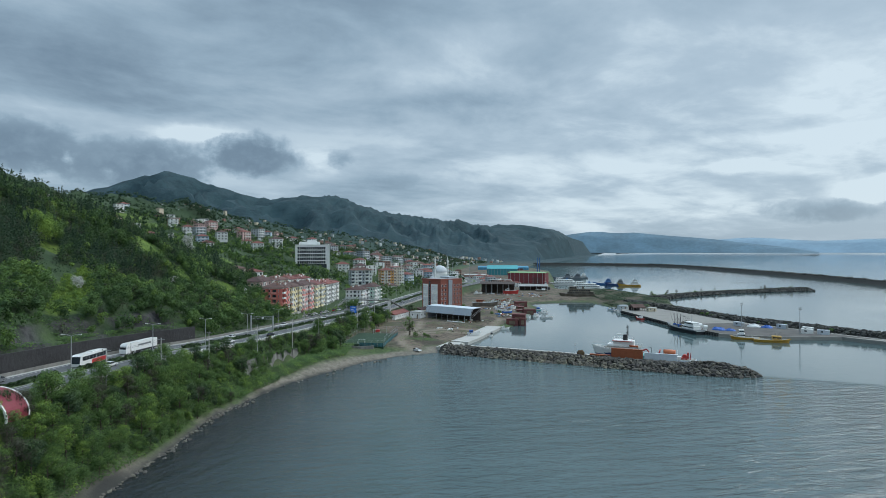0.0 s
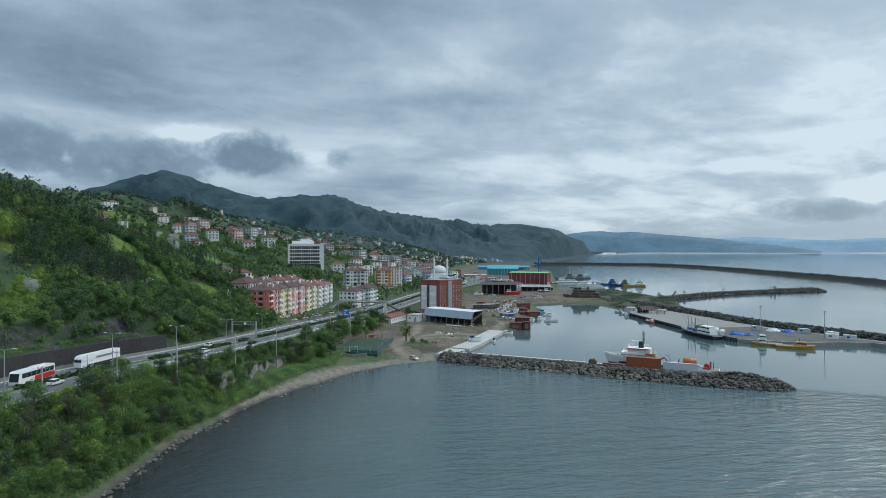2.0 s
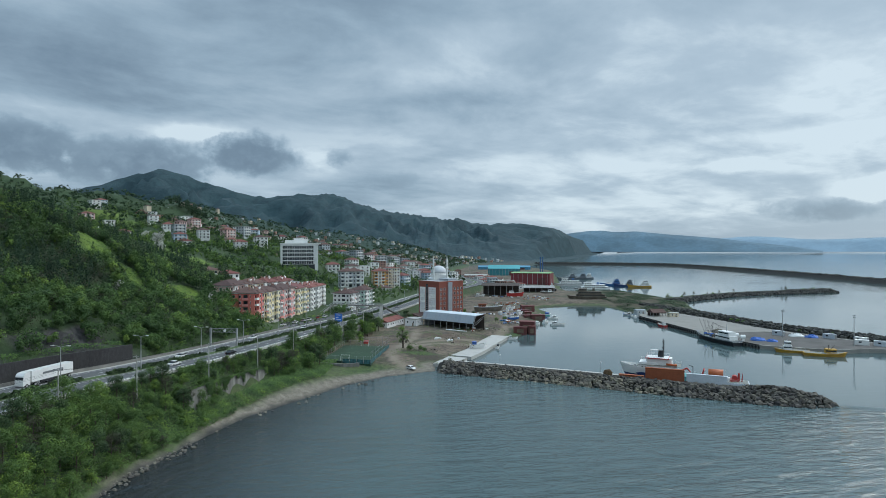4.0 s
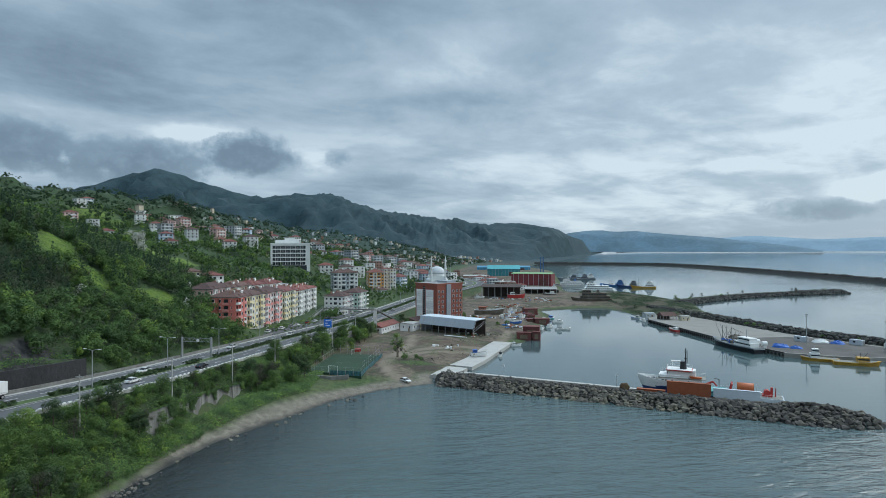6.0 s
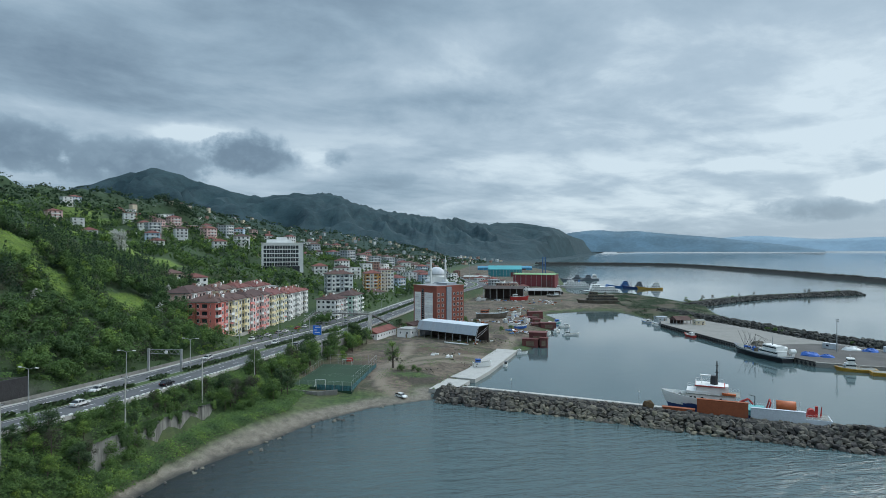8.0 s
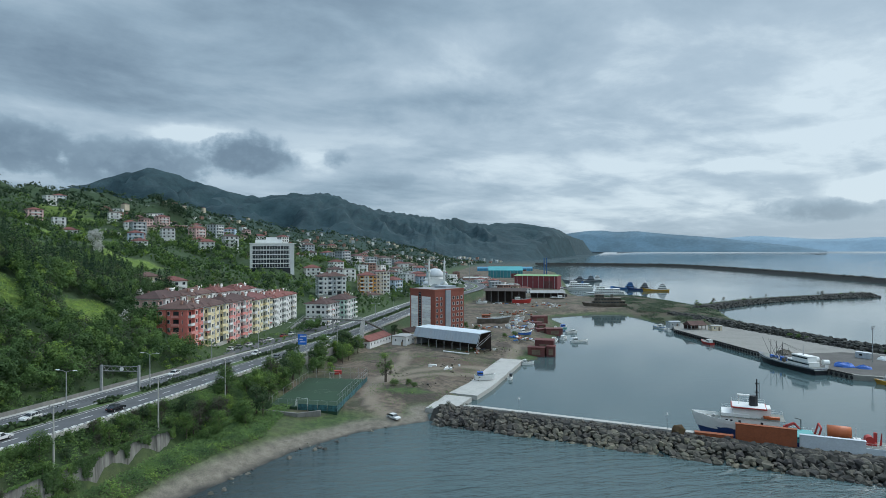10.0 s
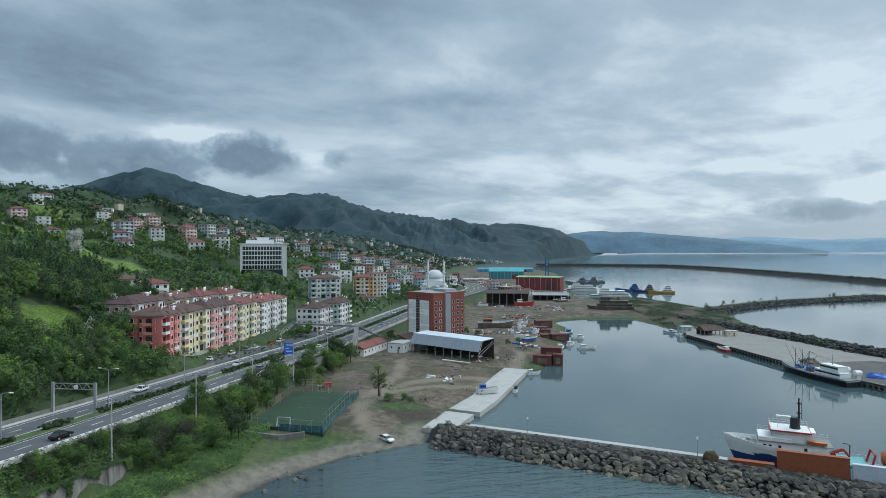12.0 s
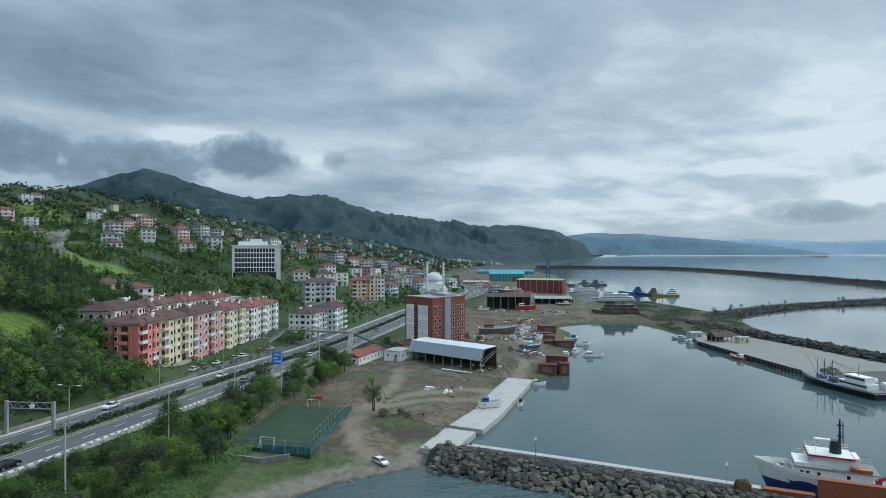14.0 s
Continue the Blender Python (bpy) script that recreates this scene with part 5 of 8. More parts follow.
def apartment(label, m, sx, sy, floors, wall, accent, stripes, roof=M_TILE, fh=2.9, base=1.2, group="apartment row", side_windows=True, roof_h=2.6):
    """A block of flats: front towards +x, with bays, balconies and a hipped roof."""
    t = thing("apartment_building", label, "apartment building", m, group)
    h = base + floors * fh
    part("wall", Mesh().box(0, 0, -3, sx, sy, h + 3), wall, t)
    part("plinth", Mesh().box(0, 0, -3, sx + 0.24, sy + 0.24, 3 + base * 0.8), M_CONCRETE, t)
    n = max(2, round(sy / 3.1))
    step = sy / n
    kinds = ["bay" if i % 4 == 1 else "balcony" if i % 2 == 0 else "window" for i in range(n)]
    for i in range(n):
        y = -sy / 2 + (i + 0.5) * step
        if kinds[i] == "bay":
            part("bay", Mesh().box(sx / 2 + 0.5, y, base + 0.4, 1.0, step * 0.92, h - base - 0.4), accent, t)
            if stripes:
                for k in (-1, 1):
                    part("stripe", Mesh().box(sx / 2 + 0.54, y + k * step * 0.40, base + 0.4, 1.0, 0.42, h - base - 0.5), M_WHITE if stripes < 3 else WALLS["salmon"], t)
        elif stripes and kinds[i] == "window":
            part("stripe", Mesh().box(sx / 2 + 0.05, y + step * 0.44, base, 0.1, 0.36, h - base - 0.1), M_WHITE, t)
    for k in range(floors):
        z = base + k * fh + 1.55
        for i in range(n):
            y = -sy / 2 + (i + 0.5) * step
            if k == 0 and kinds[i] != "bay" and i % 3:
                part("shopfront", Mesh().box(sx / 2 + 0.02, y, base - 0.6, 0.1, step * 0.78, 2.6), M_GLASS, t, "dark shop opening")
            elif kinds[i] == "bay":
                window(t, sx / 2 + 1.02, y, z, 0, 1.3, 1.45)
            elif kinds[i] == "balcony":
                balcony(t, sx / 2, y, z - 1.55, step * 0.94, (M_WHITE, accent, accent)[rng.randrange(3)] if stripes else M_WHITE)
                if rng.random() < 0.16:
                    part("awning", Mesh().loft([[(sx / 2 + 0.05, y + e * step * 0.42, z + 1.15), (sx / 2 + 1.25, y + e * step * 0.42, z + 0.75), (sx / 2 + 1.25, y + e * step * 0.42, z + 0.69), (sx / 2 + 0.05, y + e * step * 0.42, z + 1.09)] for e in (-1, 1)]), rng.choice((M_WHITE, WALLS["cream"], WALLS["coral"])), t)
            else:
                window(t, sx / 2 + 0.02, y, z, 0, 1.5, 1.5)
        if side_windows:
            ns = max(3, round(sx / 3.0))
            for i in range(ns):
                x = -sx / 2 + (i + 0.5) * sx / ns
                if i == ns // 2 and sx > 10.5:
                    b_ = Mesh().box(x, -sy / 2 - 0.45, z - 1.55, sx / ns * 0.95, 0.9, 0.15).box(x, -sy / 2 - 0.86, z - 1.4, sx / ns * 0.95, 0.1, 0.8)
                    part("balcony", b_, accent if stripes == 3 else M_WHITE, t)
                    # the same dark panel for door and recess shade on the end wall
                    part("balcony_door", Mesh().box(x, -sy / 2, z - 1.3, sx / ns * 0.7, 0.1, 2.1), M_GLASS, t, "dark panel for the door and shaded recess behind the balcony")
                else:
                    window(t, x, -sy / 2 - 0.02, z, -90, 1.5, 1.5)
    if stripes == 3:
        for x, w, mat in ((sx / 2 - 0.9, 1.8, WALLS["salmon"]), (-sx * 0.17, 0.5, WALLS["brick"])):
            part("end_pier", Mesh().box(x, -sy / 2 - 0.12, base, w, 0.24, h - base - 0.1), mat, t)
    part("eave", Mesh().box(0, 0, h, sx + 2.0, sy + 0.9, 0.2), M_WHITE, t)
    part("roof", Mesh().hip(0, 0, h + 0.2, sx + 2.3, sy + 1.2, roof_h), roof, t)
    for i in range(n):
        if kinds[i] == "bay":
            y = -sy / 2 + (i + 0.5) * step
            part("bay_roof", Mesh().hip(sx / 2 - 1.2, y, h + 0.22, 5.2, step * 1.2, roof_h * 0.42), roof, t)
    for _ in range(max(2, int(sy / 5))):
        x, y = rng.uniform(-sx * 0.3, sx * 0.3), rng.uniform(-sy * 0.42, sy * 0.42)
        z = h + 0.4 + roof_h * max(0.0, 1 - abs(x) / (sx / 2)) * 0.75
        chimney(t, x, y, z, 1.1)
        if rng.random() < 0.5:
            dish(t, x + 1.4, y + 1.2, z + 0.1)
        else:
            part("solar_boiler", Mesh().tube((x + 1.0, y + 0.6, z + 1.0), (x + 1.0, y + 2.4, z + 1.0), 0.36, n=8).box(x + 1.0, y + 1.5, z - 0.3, 0.2, 1.6, 1.1), M_WHITE, t)
    return t


# the row beside the road
HEAD = math.degrees(math.atan(0.105))
for y0, y1, top, floors, wall, accent, st, roof, label in (
        (335, 346.5, 29.2, 5, "salmon", "coral", 3, M_TILE, "salmon-red five-storey block of flats with white framed windows"),
        (346.8, 365.5, 28.8, 5, "yellow", "yellow", 1, M_TILE, "pale yellow block of flats with white balconies"),
        (365.8, 390.5, 28.6, 6, "pink", "coral", 2, M_TILE, "rose-pink block of flats with white stripes and balconies"),
        (390.8, 411.5, 27.6, 6, "lime", "yellow", 1, M_TILE_DEEP, "pale yellow-green block of flats with white balconies"),
        (414.0, 446.5, 26.6, 6, "white", "white", 1, M_TILE_RED, "white six-storey block of flats under a red roof")):
    yc, d = (y0 + y1) / 2, (12.0 if wall != "white" else 14.0)
    xc = -90.2 + 0.105 * (yc - 335) - d / 2
    fh = 2.95
    apartment(label, pose(xc, yc, top - floors * fh - 1.0, 0, 0, -HEAD), d, y1 - y0, floors, WALLS[wall], WALLS[accent], st, roof, fh, 1.0)
for x, y, top, sx, sy, floors, wall, roof, label in (
        (-108.8, 354, 32.2, 10, 21, 4, "pink", M_TILE, "pink block of flats behind the row"),
        (-106.6, 377, 31.6, 10, 20, 4, "cream", M_TILE, "cream and brown block of flats under a tiled roof"),
        (-104.6, 398, 31.2, 10, 16, 4, "white", M_TILE_RED, "white and pink block of flats behind the row"),
        (-103.4, 424, 30.4, 10, 22, 4, "white", M_TILE_RED, "white block of flats with a red tiled roof behind the row")):
    apartment(label, pose(x, y, top - floors * 2.95 - 1.0, 0, 0, -HEAD), sx, sy, floors, WALLS[wall], WALLS["white"], 1, roof, 2.95, 1.0)

apartment("white and grey corner block of flats beside the footbridge", pose(-65.5, 455, 4.5, 0, 0, -14), 12, 16, 5, WALLS["white"], WALLS["white"], 1, M_TILE, 2.9, 1.6, "town blocks")
apartment("mint-green and white block of flats beside a steep lane", pose(-57.5, 473, 5.5, 0, 0, -14), 11, 17, 5, WALLS["mint"], WALLS["white"], 1, M_TILE, 2.9, 1.6, "town blocks")
apartment("grey-blue block of flats on the slope above the road", pose(-71, 512, 20.5, 0, 0, -70), 12, 18, 4, WALLS["grey"], WALLS["white"], 1, M_TILE, 2.9, 1.0, "town blocks")
apartment("orange block of flats with pale balconies", pose(-55, 577, 12.5, 0, 0, -72), 13, 13, 6, WALLS["orange"], WALLS["cream"], 1, M_TILE_RED, 2.8, 1.5, "town blocks")
apartment("tall white block of flats beside the orange one", pose(-46, 588, 12.5, 0, 0, -62), 13, 11, 7, WALLS["white"], WALLS["cream"], 1, M_TILE_RED, 2.85, 1.0, "town blocks", roof_h=0.6)
apartment("low white block with a balcony above the railings", pose(-50, 556, 10.5, 0, 0, -60), 10, 11, 2, WALLS["white"], WALLS["white"], 0, M_TILE, 2.9, 1.0, "town blocks")


def office(m):
    t = thing("office_building", "wide pale office block with dark window bands", "office building", m)
    part("wall", Mesh().box(-0.5, 0, -6, 31, 15, 23.4), WALLS["white"], t)
    part("base_glazing", Mesh().box(-1.5, -7.55, -5.2, 27.5, 0.16, 5.2), M_GLASS, t, "dark glazed ground floor")
    for k in range(5):
        part("window_band", Mesh().box(-1.5, -7.55, 0.35 + k * 3.25, 26, 0.16, 2.5), M_GLASS, t, "dark glass window band")
        part("parapet", Mesh().box(-1.5, -7.8, 2.86 + k * 3.25, 26.6, 0.6, 0.30), M_WHITE, t)
        for i in range(14):
            part("mullion", Mesh().box(-14.2 + i * 1.95, -7.66, 0.35 + k * 3.25, 0.24, 0.36, 2.5), M_WHITE, t)
    part("cornice", Mesh().box(0, 0, 17.4, 33, 16, 0.6), M_WHITE, t)
    part("penthouse", Mesh().box(-3.0, 0.5, 18.0, 19, 9, 2.6, 0, 0.97), M_WHITE, t)
    part("plant_room", Mesh().box(-1, 1, 20.6, 8, 5, 1.8), M_WHITE, t)


office(pose(-122, 559, 37.6, 0, 0, 15))


def hall_block(m):
    """The red-brown building with white panels by the sheds."""
    t = thing("office_building", "red-brown seven-storey building with white panels and a glass stair", "office building", m)
    h = 25.5
    part("wall", Mesh().box(0, 0, -1, 20, 22, h + 1), WALLS["brick"], t)
    for x, w in ((-6.2, 5.6), (3.2, 7.0)):
        for k in range(14):
            part("panel", Mesh().box(x, -11.06, 2.2 + k * 1.45, w, 0.12, 1.38), WALLS["white"], t)
    part("stair_glazing", Mesh().box(-1.9, -11.05, 1, 1.7, 0.14, h - 2), M_GLASS, t, "dark glass stair strip")
    for k in range(18):
        part("transom", Mesh().box(-1.9, -11.1, 1.5 + k * 1.3, 1.7, 0.2, 0.22), M_STEEL, t)
    for k in range(7):
        z = 2.8 + k * 3.1
        for i in range(7):
            y = -9.4 + i * 3.1
            if 2 <= i <= 3:
                continue
            window(t, 10.02, y, z, 0, 1.5, 1.7)
        for i in range(5):
            window(t, -10.02, -8 + i * 4, z, 180, 1.4, 1.5)
    part("glass_shaft", Mesh().box(10.3, -1.6, -1, 1.0, 3.6, h + 1.2), M_SHEET, t, "pale glazed lift shaft")
    for k in range(9):
        part("shaft_rail", Mesh().box(10.85, -1.6, 1.5 + k * 2.8, 0.1, 3.6, 0.25), M_STEEL, t)
    part("parapet", Mesh().box(0, 0, h, 20.4, 22.4, 0.9), WALLS["brick"], t)
    part("plant_room", Mesh().box(2.5, 4, h + 0.9, 9, 8, 1.3), M_SHEET, t)
    part("roof_slab", Mesh().box(0, 0, h + 0.9, 19, 21, 0.06), M_FLAT, t)


hall_block(pose(-0.6, 449.5, 3.0, 0, 0, -46.6))


def mosque(m):
    t = thing("mosque", "white mosque with a grey lead dome and two slim minarets", "mosque", m)
    part("wall", Mesh().box(0, 0, -3, 24, 22, 16), M_WHITE, t)
    part("upper_wall", Mesh().box(0, 0, 13, 18, 17, 5), M_WHITE, t)
    part("drum", Mesh().lathe(0, 0, [(8.4, 18), (8.4, 20)], 20), M_WHITE, t)
    part("dome", Mesh().lathe(0, 0, [(8.5 * math.cos(a), 20 + 7.6 * math.sin(a)) for a in [i * math.pi / 18 for i in range(9)]] + [(0.2, 27.6)], 24), M_LEAD, t, smooth=True)
    part("finial", Mesh().tube((0, 0, 27.4), (0, 0, 30), 0.15, 0.03, 6), M_STEEL, t)
    for x, y in ((-8, -8), (8, -8), (8, 8), (-8, 8)):
        part("half_dome", Mesh().lathe(x, y, [(3.4 * math.cos(a), 13 + 3 * math.sin(a)) for a in [i * math.pi / 12 for i in range(6)]] + [(0.1, 16)], 14), M_LEAD, t, smooth=True)
    for turn in (0, -90):
        r = pose(0, 0, 0, 0, 0, turn)
        arch = [(-4.6 * math.cos(a), 8.0 + 6.0 * math.sin(a)) for a in [i * math.pi / 10 for i in range(11)]]
        ring = Mesh().loft([[r @ Vector((x, y, z)) for y, z in [(-4.6, 1)] + arch + [(4.6, 1)]] for x in (12.02, 12.25)] if turn == 0 else
                           [[Vector((y, x, z)) for y, z in [(-4.6, 1)] + arch + [(4.6, 1)]] for x in (-11.02, -11.25)])
        part("great_arch", ring, WALLS["grey"], t, "grey arched window wall")
        for i in range(5):
            for k in range(3):
                if turn == 0:
                    window(t, 12.28, -3 + i * 1.5, 3.5 + k * 3, 0, 1.0, 1.8)
                else:
                    window(t, -3 + i * 1.5, -11.28, 3.5 + k * 3, -90, 1.0, 1.8)
    for x in (-5.2, 8.6):
        part("minaret", Mesh().lathe(x, -12.6, [(1.25, -3), (1.25, 12), (0.95, 13), (0.9, 24), (1.5, 25), (1.5, 26.0), (0.8, 26.1), (0.75, 31.5), (0.95, 31.6), (0.08, 38)], 12), M_WHITE, t, "slim white minaret with one balcony")


mosque(pose(-3.4, 672, 5.5, 0, 0, 0))


def open_shed(m):
    """The long shed with half-height cladding on posts."""
    t = thing("boat_shed", "long open boat shed with grey sheet cladding on steel posts", "shed", m)
    ln, w = 40.0, 8.5
    part("roof", Mesh().add([(-ln / 2, -w / 2 - 0.4, 9.6), (ln / 2, -w / 2 - 0.4, 9.6), (ln / 2, w / 2, 9.9), (-ln / 2, w / 2, 9.9), (-ln / 2, -w / 2 - 0.4, 9.75), (ln / 2, -w / 2 - 0.4, 9.75), (ln / 2, w / 2, 10.05), (-ln / 2, w / 2, 10.05)],
                            [(3, 2, 1, 0), (4, 5, 6, 7), (0, 1, 5, 4), (1, 2, 6, 5), (2, 3, 7, 6), (3, 0, 4, 7)]), M_SHEET_LIGHT, t, "pale corrugated roof")
    clad = Mesh()
    k = 46
    for i in range(k):
        x0, x1 = -ln / 2 + i * ln / k, -ln / 2 + (i + 1) * ln / k
        o = 0.07 * (i % 2)
        clad.add([(x0, -w / 2 - 2.6 - o, 5.2), (x1, -w / 2 - 2.6 - o, 5.2), (x1, -w / 2 - 0.45 - o, 9.62), (x0, -w / 2 - 0.45 - o, 9.62), (x0, -w / 2 - 2.5 - o, 5.2), (x1, -w / 2 - 2.5 - o, 5.2), (x1, -w / 2 - 0.35 - o, 9.62), (x0, -w / 2 - 0.35 - o, 9.62)],
                 [(0, 1, 2, 3), (7, 6, 5, 4), (0, 4, 5, 1), (1, 5, 6, 2), (3, 2, 6, 7), (0, 3, 7, 4)])
    part("front_cladding", clad, M_SHEET, t, "weathered blue-grey sheet cladding")
    # the shed's inner shade is put into the back wall's dark colour
    part("back_wall", Mesh().box(0, w / 2, 0, ln, 0.2, 9.8), M_DARKSHEET, t)
    part("end_wall", Mesh().box(-ln / 2, 0, 0, 0.2, w, 9.5), M_SHEET, t)
    for i in range(9):
        x = -ln / 2 + 0.3 + i * (ln - 0.6) / 8
        part("post", Mesh().box(x, -w / 2 - 2.3, -0.5, 0.28, 0.28, 5.0), M_STEEL, t)
        part("truss", Mesh().tube((x, -w / 2 - 0.3, 9.4), (x, w / 2, 9.7), 0.12, n=5).tube((x, -w / 2 - 2.3, 4.5), (x, w / 2, 8.8), 0.09, n=5), M_STEEL, t)
    part("brace", Mesh().tube((ln / 2, -w / 2 - 2.3, 4.4), (ln / 2, -w / 2, 9.4), 0.14, n=5).tube((ln / 2, -w / 2 - 2.3, 3.5), (ln / 2, w / 2, 8), 0.1, n=5), M_STEEL, t)


open_shed(pose(7.2, 409.5, 2.2, 0, 0, -40.6))


def plain_hall(label, m, sx, sy, h, wall, roof, ribs, rh=1.5):
    t = thing("shipyard_hall", label, "hall", m)
    part("wall", Mesh().box(0, 0, -2, sx, sy, h + 2), wall, t)
    part("roof", Mesh().hip(0, 0, h, sx + 0.8, sy + 0.8, rh, True), roof, t)
    for i in range(ribs):
        x = -sx / 2 + (i + 0.5) * sx / ribs
        part("rib", Mesh().box(x, -sy / 2 - 0.15, 0, 0.45, 0.3, h - 0.2), M_STEEL, t)
    part("door", Mesh().box(sx * 0.28, -sy / 2 - 0.12, 0, sx * 0.22, 0.2, h * 0.62), M_SHEET_RUST, t, "large sliding door")
    return t


plain_hall("tall crimson shipyard hall with a green roof edge", pose(122, 852, 2.4, 0, 0, -20), 52, 30, 15.6, M_CRIMSON, M_GREEN_ROOF, 8, 1.2)
plain_hall("teal shipyard hall with a bright teal roof", pose(112, 1125, 2.5, 0, 0, -6), 56, 46, 12.5, M_TEAL_DARK, M_TEAL, 10, 6.0)
plain_hall("long blue-roofed shipyard hall by the water", pose(143, 1420, 2.5, 0, 0, -5), 118, 40, 6.0, M_BLUE_ROOF, M_BLUE_ROOF, 14, 3.0)
plain_hall("weathered pink workshop with a low sheet roof", pose(52, 960, 3, 0, 0, -10), 34, 22, 7, WALLS["bare"], M_FLAT, 5)
plain_hall("pale workshop beside the shipyard", pose(72, 880, 3, 0, 0, -14), 26, 16, 6, WALLS["white"], M_TILE, 4)


def shipyard_tower(m):
    t = thing("yard_gantry", "pair of tall blue shipyard gantry columns", "gantry", m)
    for x in (-2.2, 2.2):
        part("column", Mesh().box(x, 0, 0, 1.5, 1.5, 33), material("gantry_blue", (0.03, 0.10, 0.26), 0.6, 0.1, 0.2), t)
    part("cross_beam", Mesh().box(0, 0, 22, 5.6, 1.0, 1.2), M_STEEL, t)


shipyard_tower(pose(184, 1150, 2.2))


def post_shed(label, m, sx, sy, h, roof):
    t = thing("open_shed", label, "shed", m)
    part("roof", Mesh().hip(0, 0, h, sx, sy, 2.2, True), roof, t)
    # dark back wall: the shade under the roof is put into its colour
    part("back_wall", Mesh().box(0, sy / 2 - 0.4, -1, sx - 1, 0.25, h + 1), M_DARKSHEET, t)
    n = max(3, int(sx / 5))
    for i in range(n):
        for y in (-sy / 2 + 0.5, 0):
            part("post", Mesh().box(-sx / 2 + 0.6 + i * (sx - 1.2) / (n - 1), y, -1, 0.35, 0.35, h + 1), M_STEEL, t)
    return t


post_shed("dark open slipway shed with a rusty brown roof", pose(60, 655, 3, 0, 0, -8), 38, 24, 10.5, M_DARKSHEET)
post_shed("low grey open store with a rusty roof", pose(106, 700, 3, 0, 0, -6), 34, 12, 5, M_FLAT)
post_shed("brown roofed fish shed on the pier", pose(156, 480, 2.0, 0, 0, 12), 11, 8, 2.6, M_TILE)


def hut(label, m, sx, sy, h, wall, roof, rh=1.3, gable=True, category="hut", name="hut"):
    t = thing(name, label, category, m)
    part("wall", Mesh().box(0, 0, -1, sx, sy, h + 1), wall, t)
    part("roof", Mesh().hip(0, 0, h, sx + 0.6, sy + 0.6, rh, gable), roof, t)
    for (cx, cy), (ax, ay), ln, turn in faces_of(sx, sy):
        n = max(1, int(ln / 3.2))
        for i in range(n):
            k = -ln / 2 + (i + 0.5) * ln / n
            window(t, cx * 1.005 + ax * k, cy * 1.005 + ay * k, h * 0.58, turn, 1.1, 1.2)
    part("door", Mesh().box(sx * 0.2, -sy / 2 - 0.04, 0, 0.95, 0.1, 2.0), M_TIMBER, t)
    return t


hut("white bungalow with a dark red tiled roof", pose(-32.5, 417, 3.2, 0, 0, -20), 8.5, 24, 3.4, WALLS["white"], M_TILE_RED, 2.0, name="bungalow", category="house")
hut("small flat-roofed white gatehouse", pose(-17.5, 419, 3.1, 0, 0, -24), 8, 9, 4.4, WALLS["white"], M_FLAT, 0.2)
hut("low workshop with a rusty tiled roof beside the trees", pose(-16, 441, 3.2, 0, 0, -30), 9, 12, 3.6, WALLS["cream"], M_TILE, 1.6)
hut("yellow cabin on the pier", pose(165.5, 474, 2.0, 0, 0, 12), 6.5, 4, 2.8, WALLS["cream"], M_FLAT, 0.2, name="cabin", category="cabin")
hut("grey shack with a sheet roof on the pier root", pose(149, 496, 1.6, 0, 0, 10), 7, 5, 2.8, WALLS["grey"], M_SHEET, 0.5)


def boathouse(label, m, sx, sy, h, steps):
    t = thing("boathouse", label, "boathouse", m)
    for i, (dx, dy, w, d, hh) in enumerate(steps):
        part("wall", Mesh().box(dx, dy, -1.5, w, d, hh + 1.5), M_SHEET_RUST, t)
        part("roof", Mesh().box(dx, dy, hh, w + 0.4, d + 0.4, 0.18), M_SHEET_RUST, t)
        part("door", Mesh().box(dx, dy - d / 2 - 0.05, 0, w * 0.5, 0.1, hh * 0.7), M_TIMBER, t)


boathouse("stepped dark red boathouse at the water's edge", pose(50, 405, 0.8, 0, 0, -15), 11, 9, 6.5, ((-2.2, -3.2, 8, 5, 3.4), (1.2, 2.5, 9, 6.5, 6.2), (4.6, -2.6, 4, 4, 4.0)))
boathouse("low dark red boathouse between moored boats", pose(68, 470, 0.8, 0, 0, 5), 9, 6, 3.2, ((0, 0, 9.5, 6, 3.2), (-7, 3, 5, 5, 2.6)))
boathouse("faded red net store on the yard", pose(67, 515, 2.2, 0, 0, 8), 10, 6, 4, ((0, 0, 10, 6, 4.0),))
boathouse("rust-red shack among boats", pose(61, 492, 2.0, 0, 0, -5), 6, 5, 3, ((0, 0, 8, 5, 3.0), (3, -6, 5, 4, 2.4)))


# ---- houses on the hillside ----
def house(label, sx, sy, floors, wall, roof, m, rh=2.2, flat=False, group="hillside houses"):
    t = thing("house", label, "house", m, group)
    h = floors * 2.9
    part("wall", Mesh().box(0, 0, -4, sx, sy, h + 4), WALLS[wall], t)
    if flat:
        part("roof", Mesh().box(0, 0, h, sx + 0.7, sy + 0.7, 0.35), M_FLAT, t)
    else:
        part("roof", Mesh().hip(0, 0, h, sx + 1.2, sy + 1.2, rh), roof, t)
    for (cx, cy), (ax, ay), ln, turn in faces_of(sx, sy):
        if turn in (180, 90):
            continue
        n = max(2, int(ln / 3.6))
        for f in range(floors):
            for i in range(n):
                k = -ln / 2 + (i + 0.5) * ln / n
                opening(t, cx + ax * k, cy + ay * k, f * 2.9 + 1.6, turn, 1.4, 1.4)
    for f in range(1, floors):
        part("balcony", Mesh().box(sx / 2 + 0.6, 0, f * 2.9 - 0.1, 1.2, sy * 0.6, 0.15).box(sx / 2 + 1.15, 0, f * 2.9 + 0.05, 0.1, sy * 0.6, 0.9), M_WHITE, t)
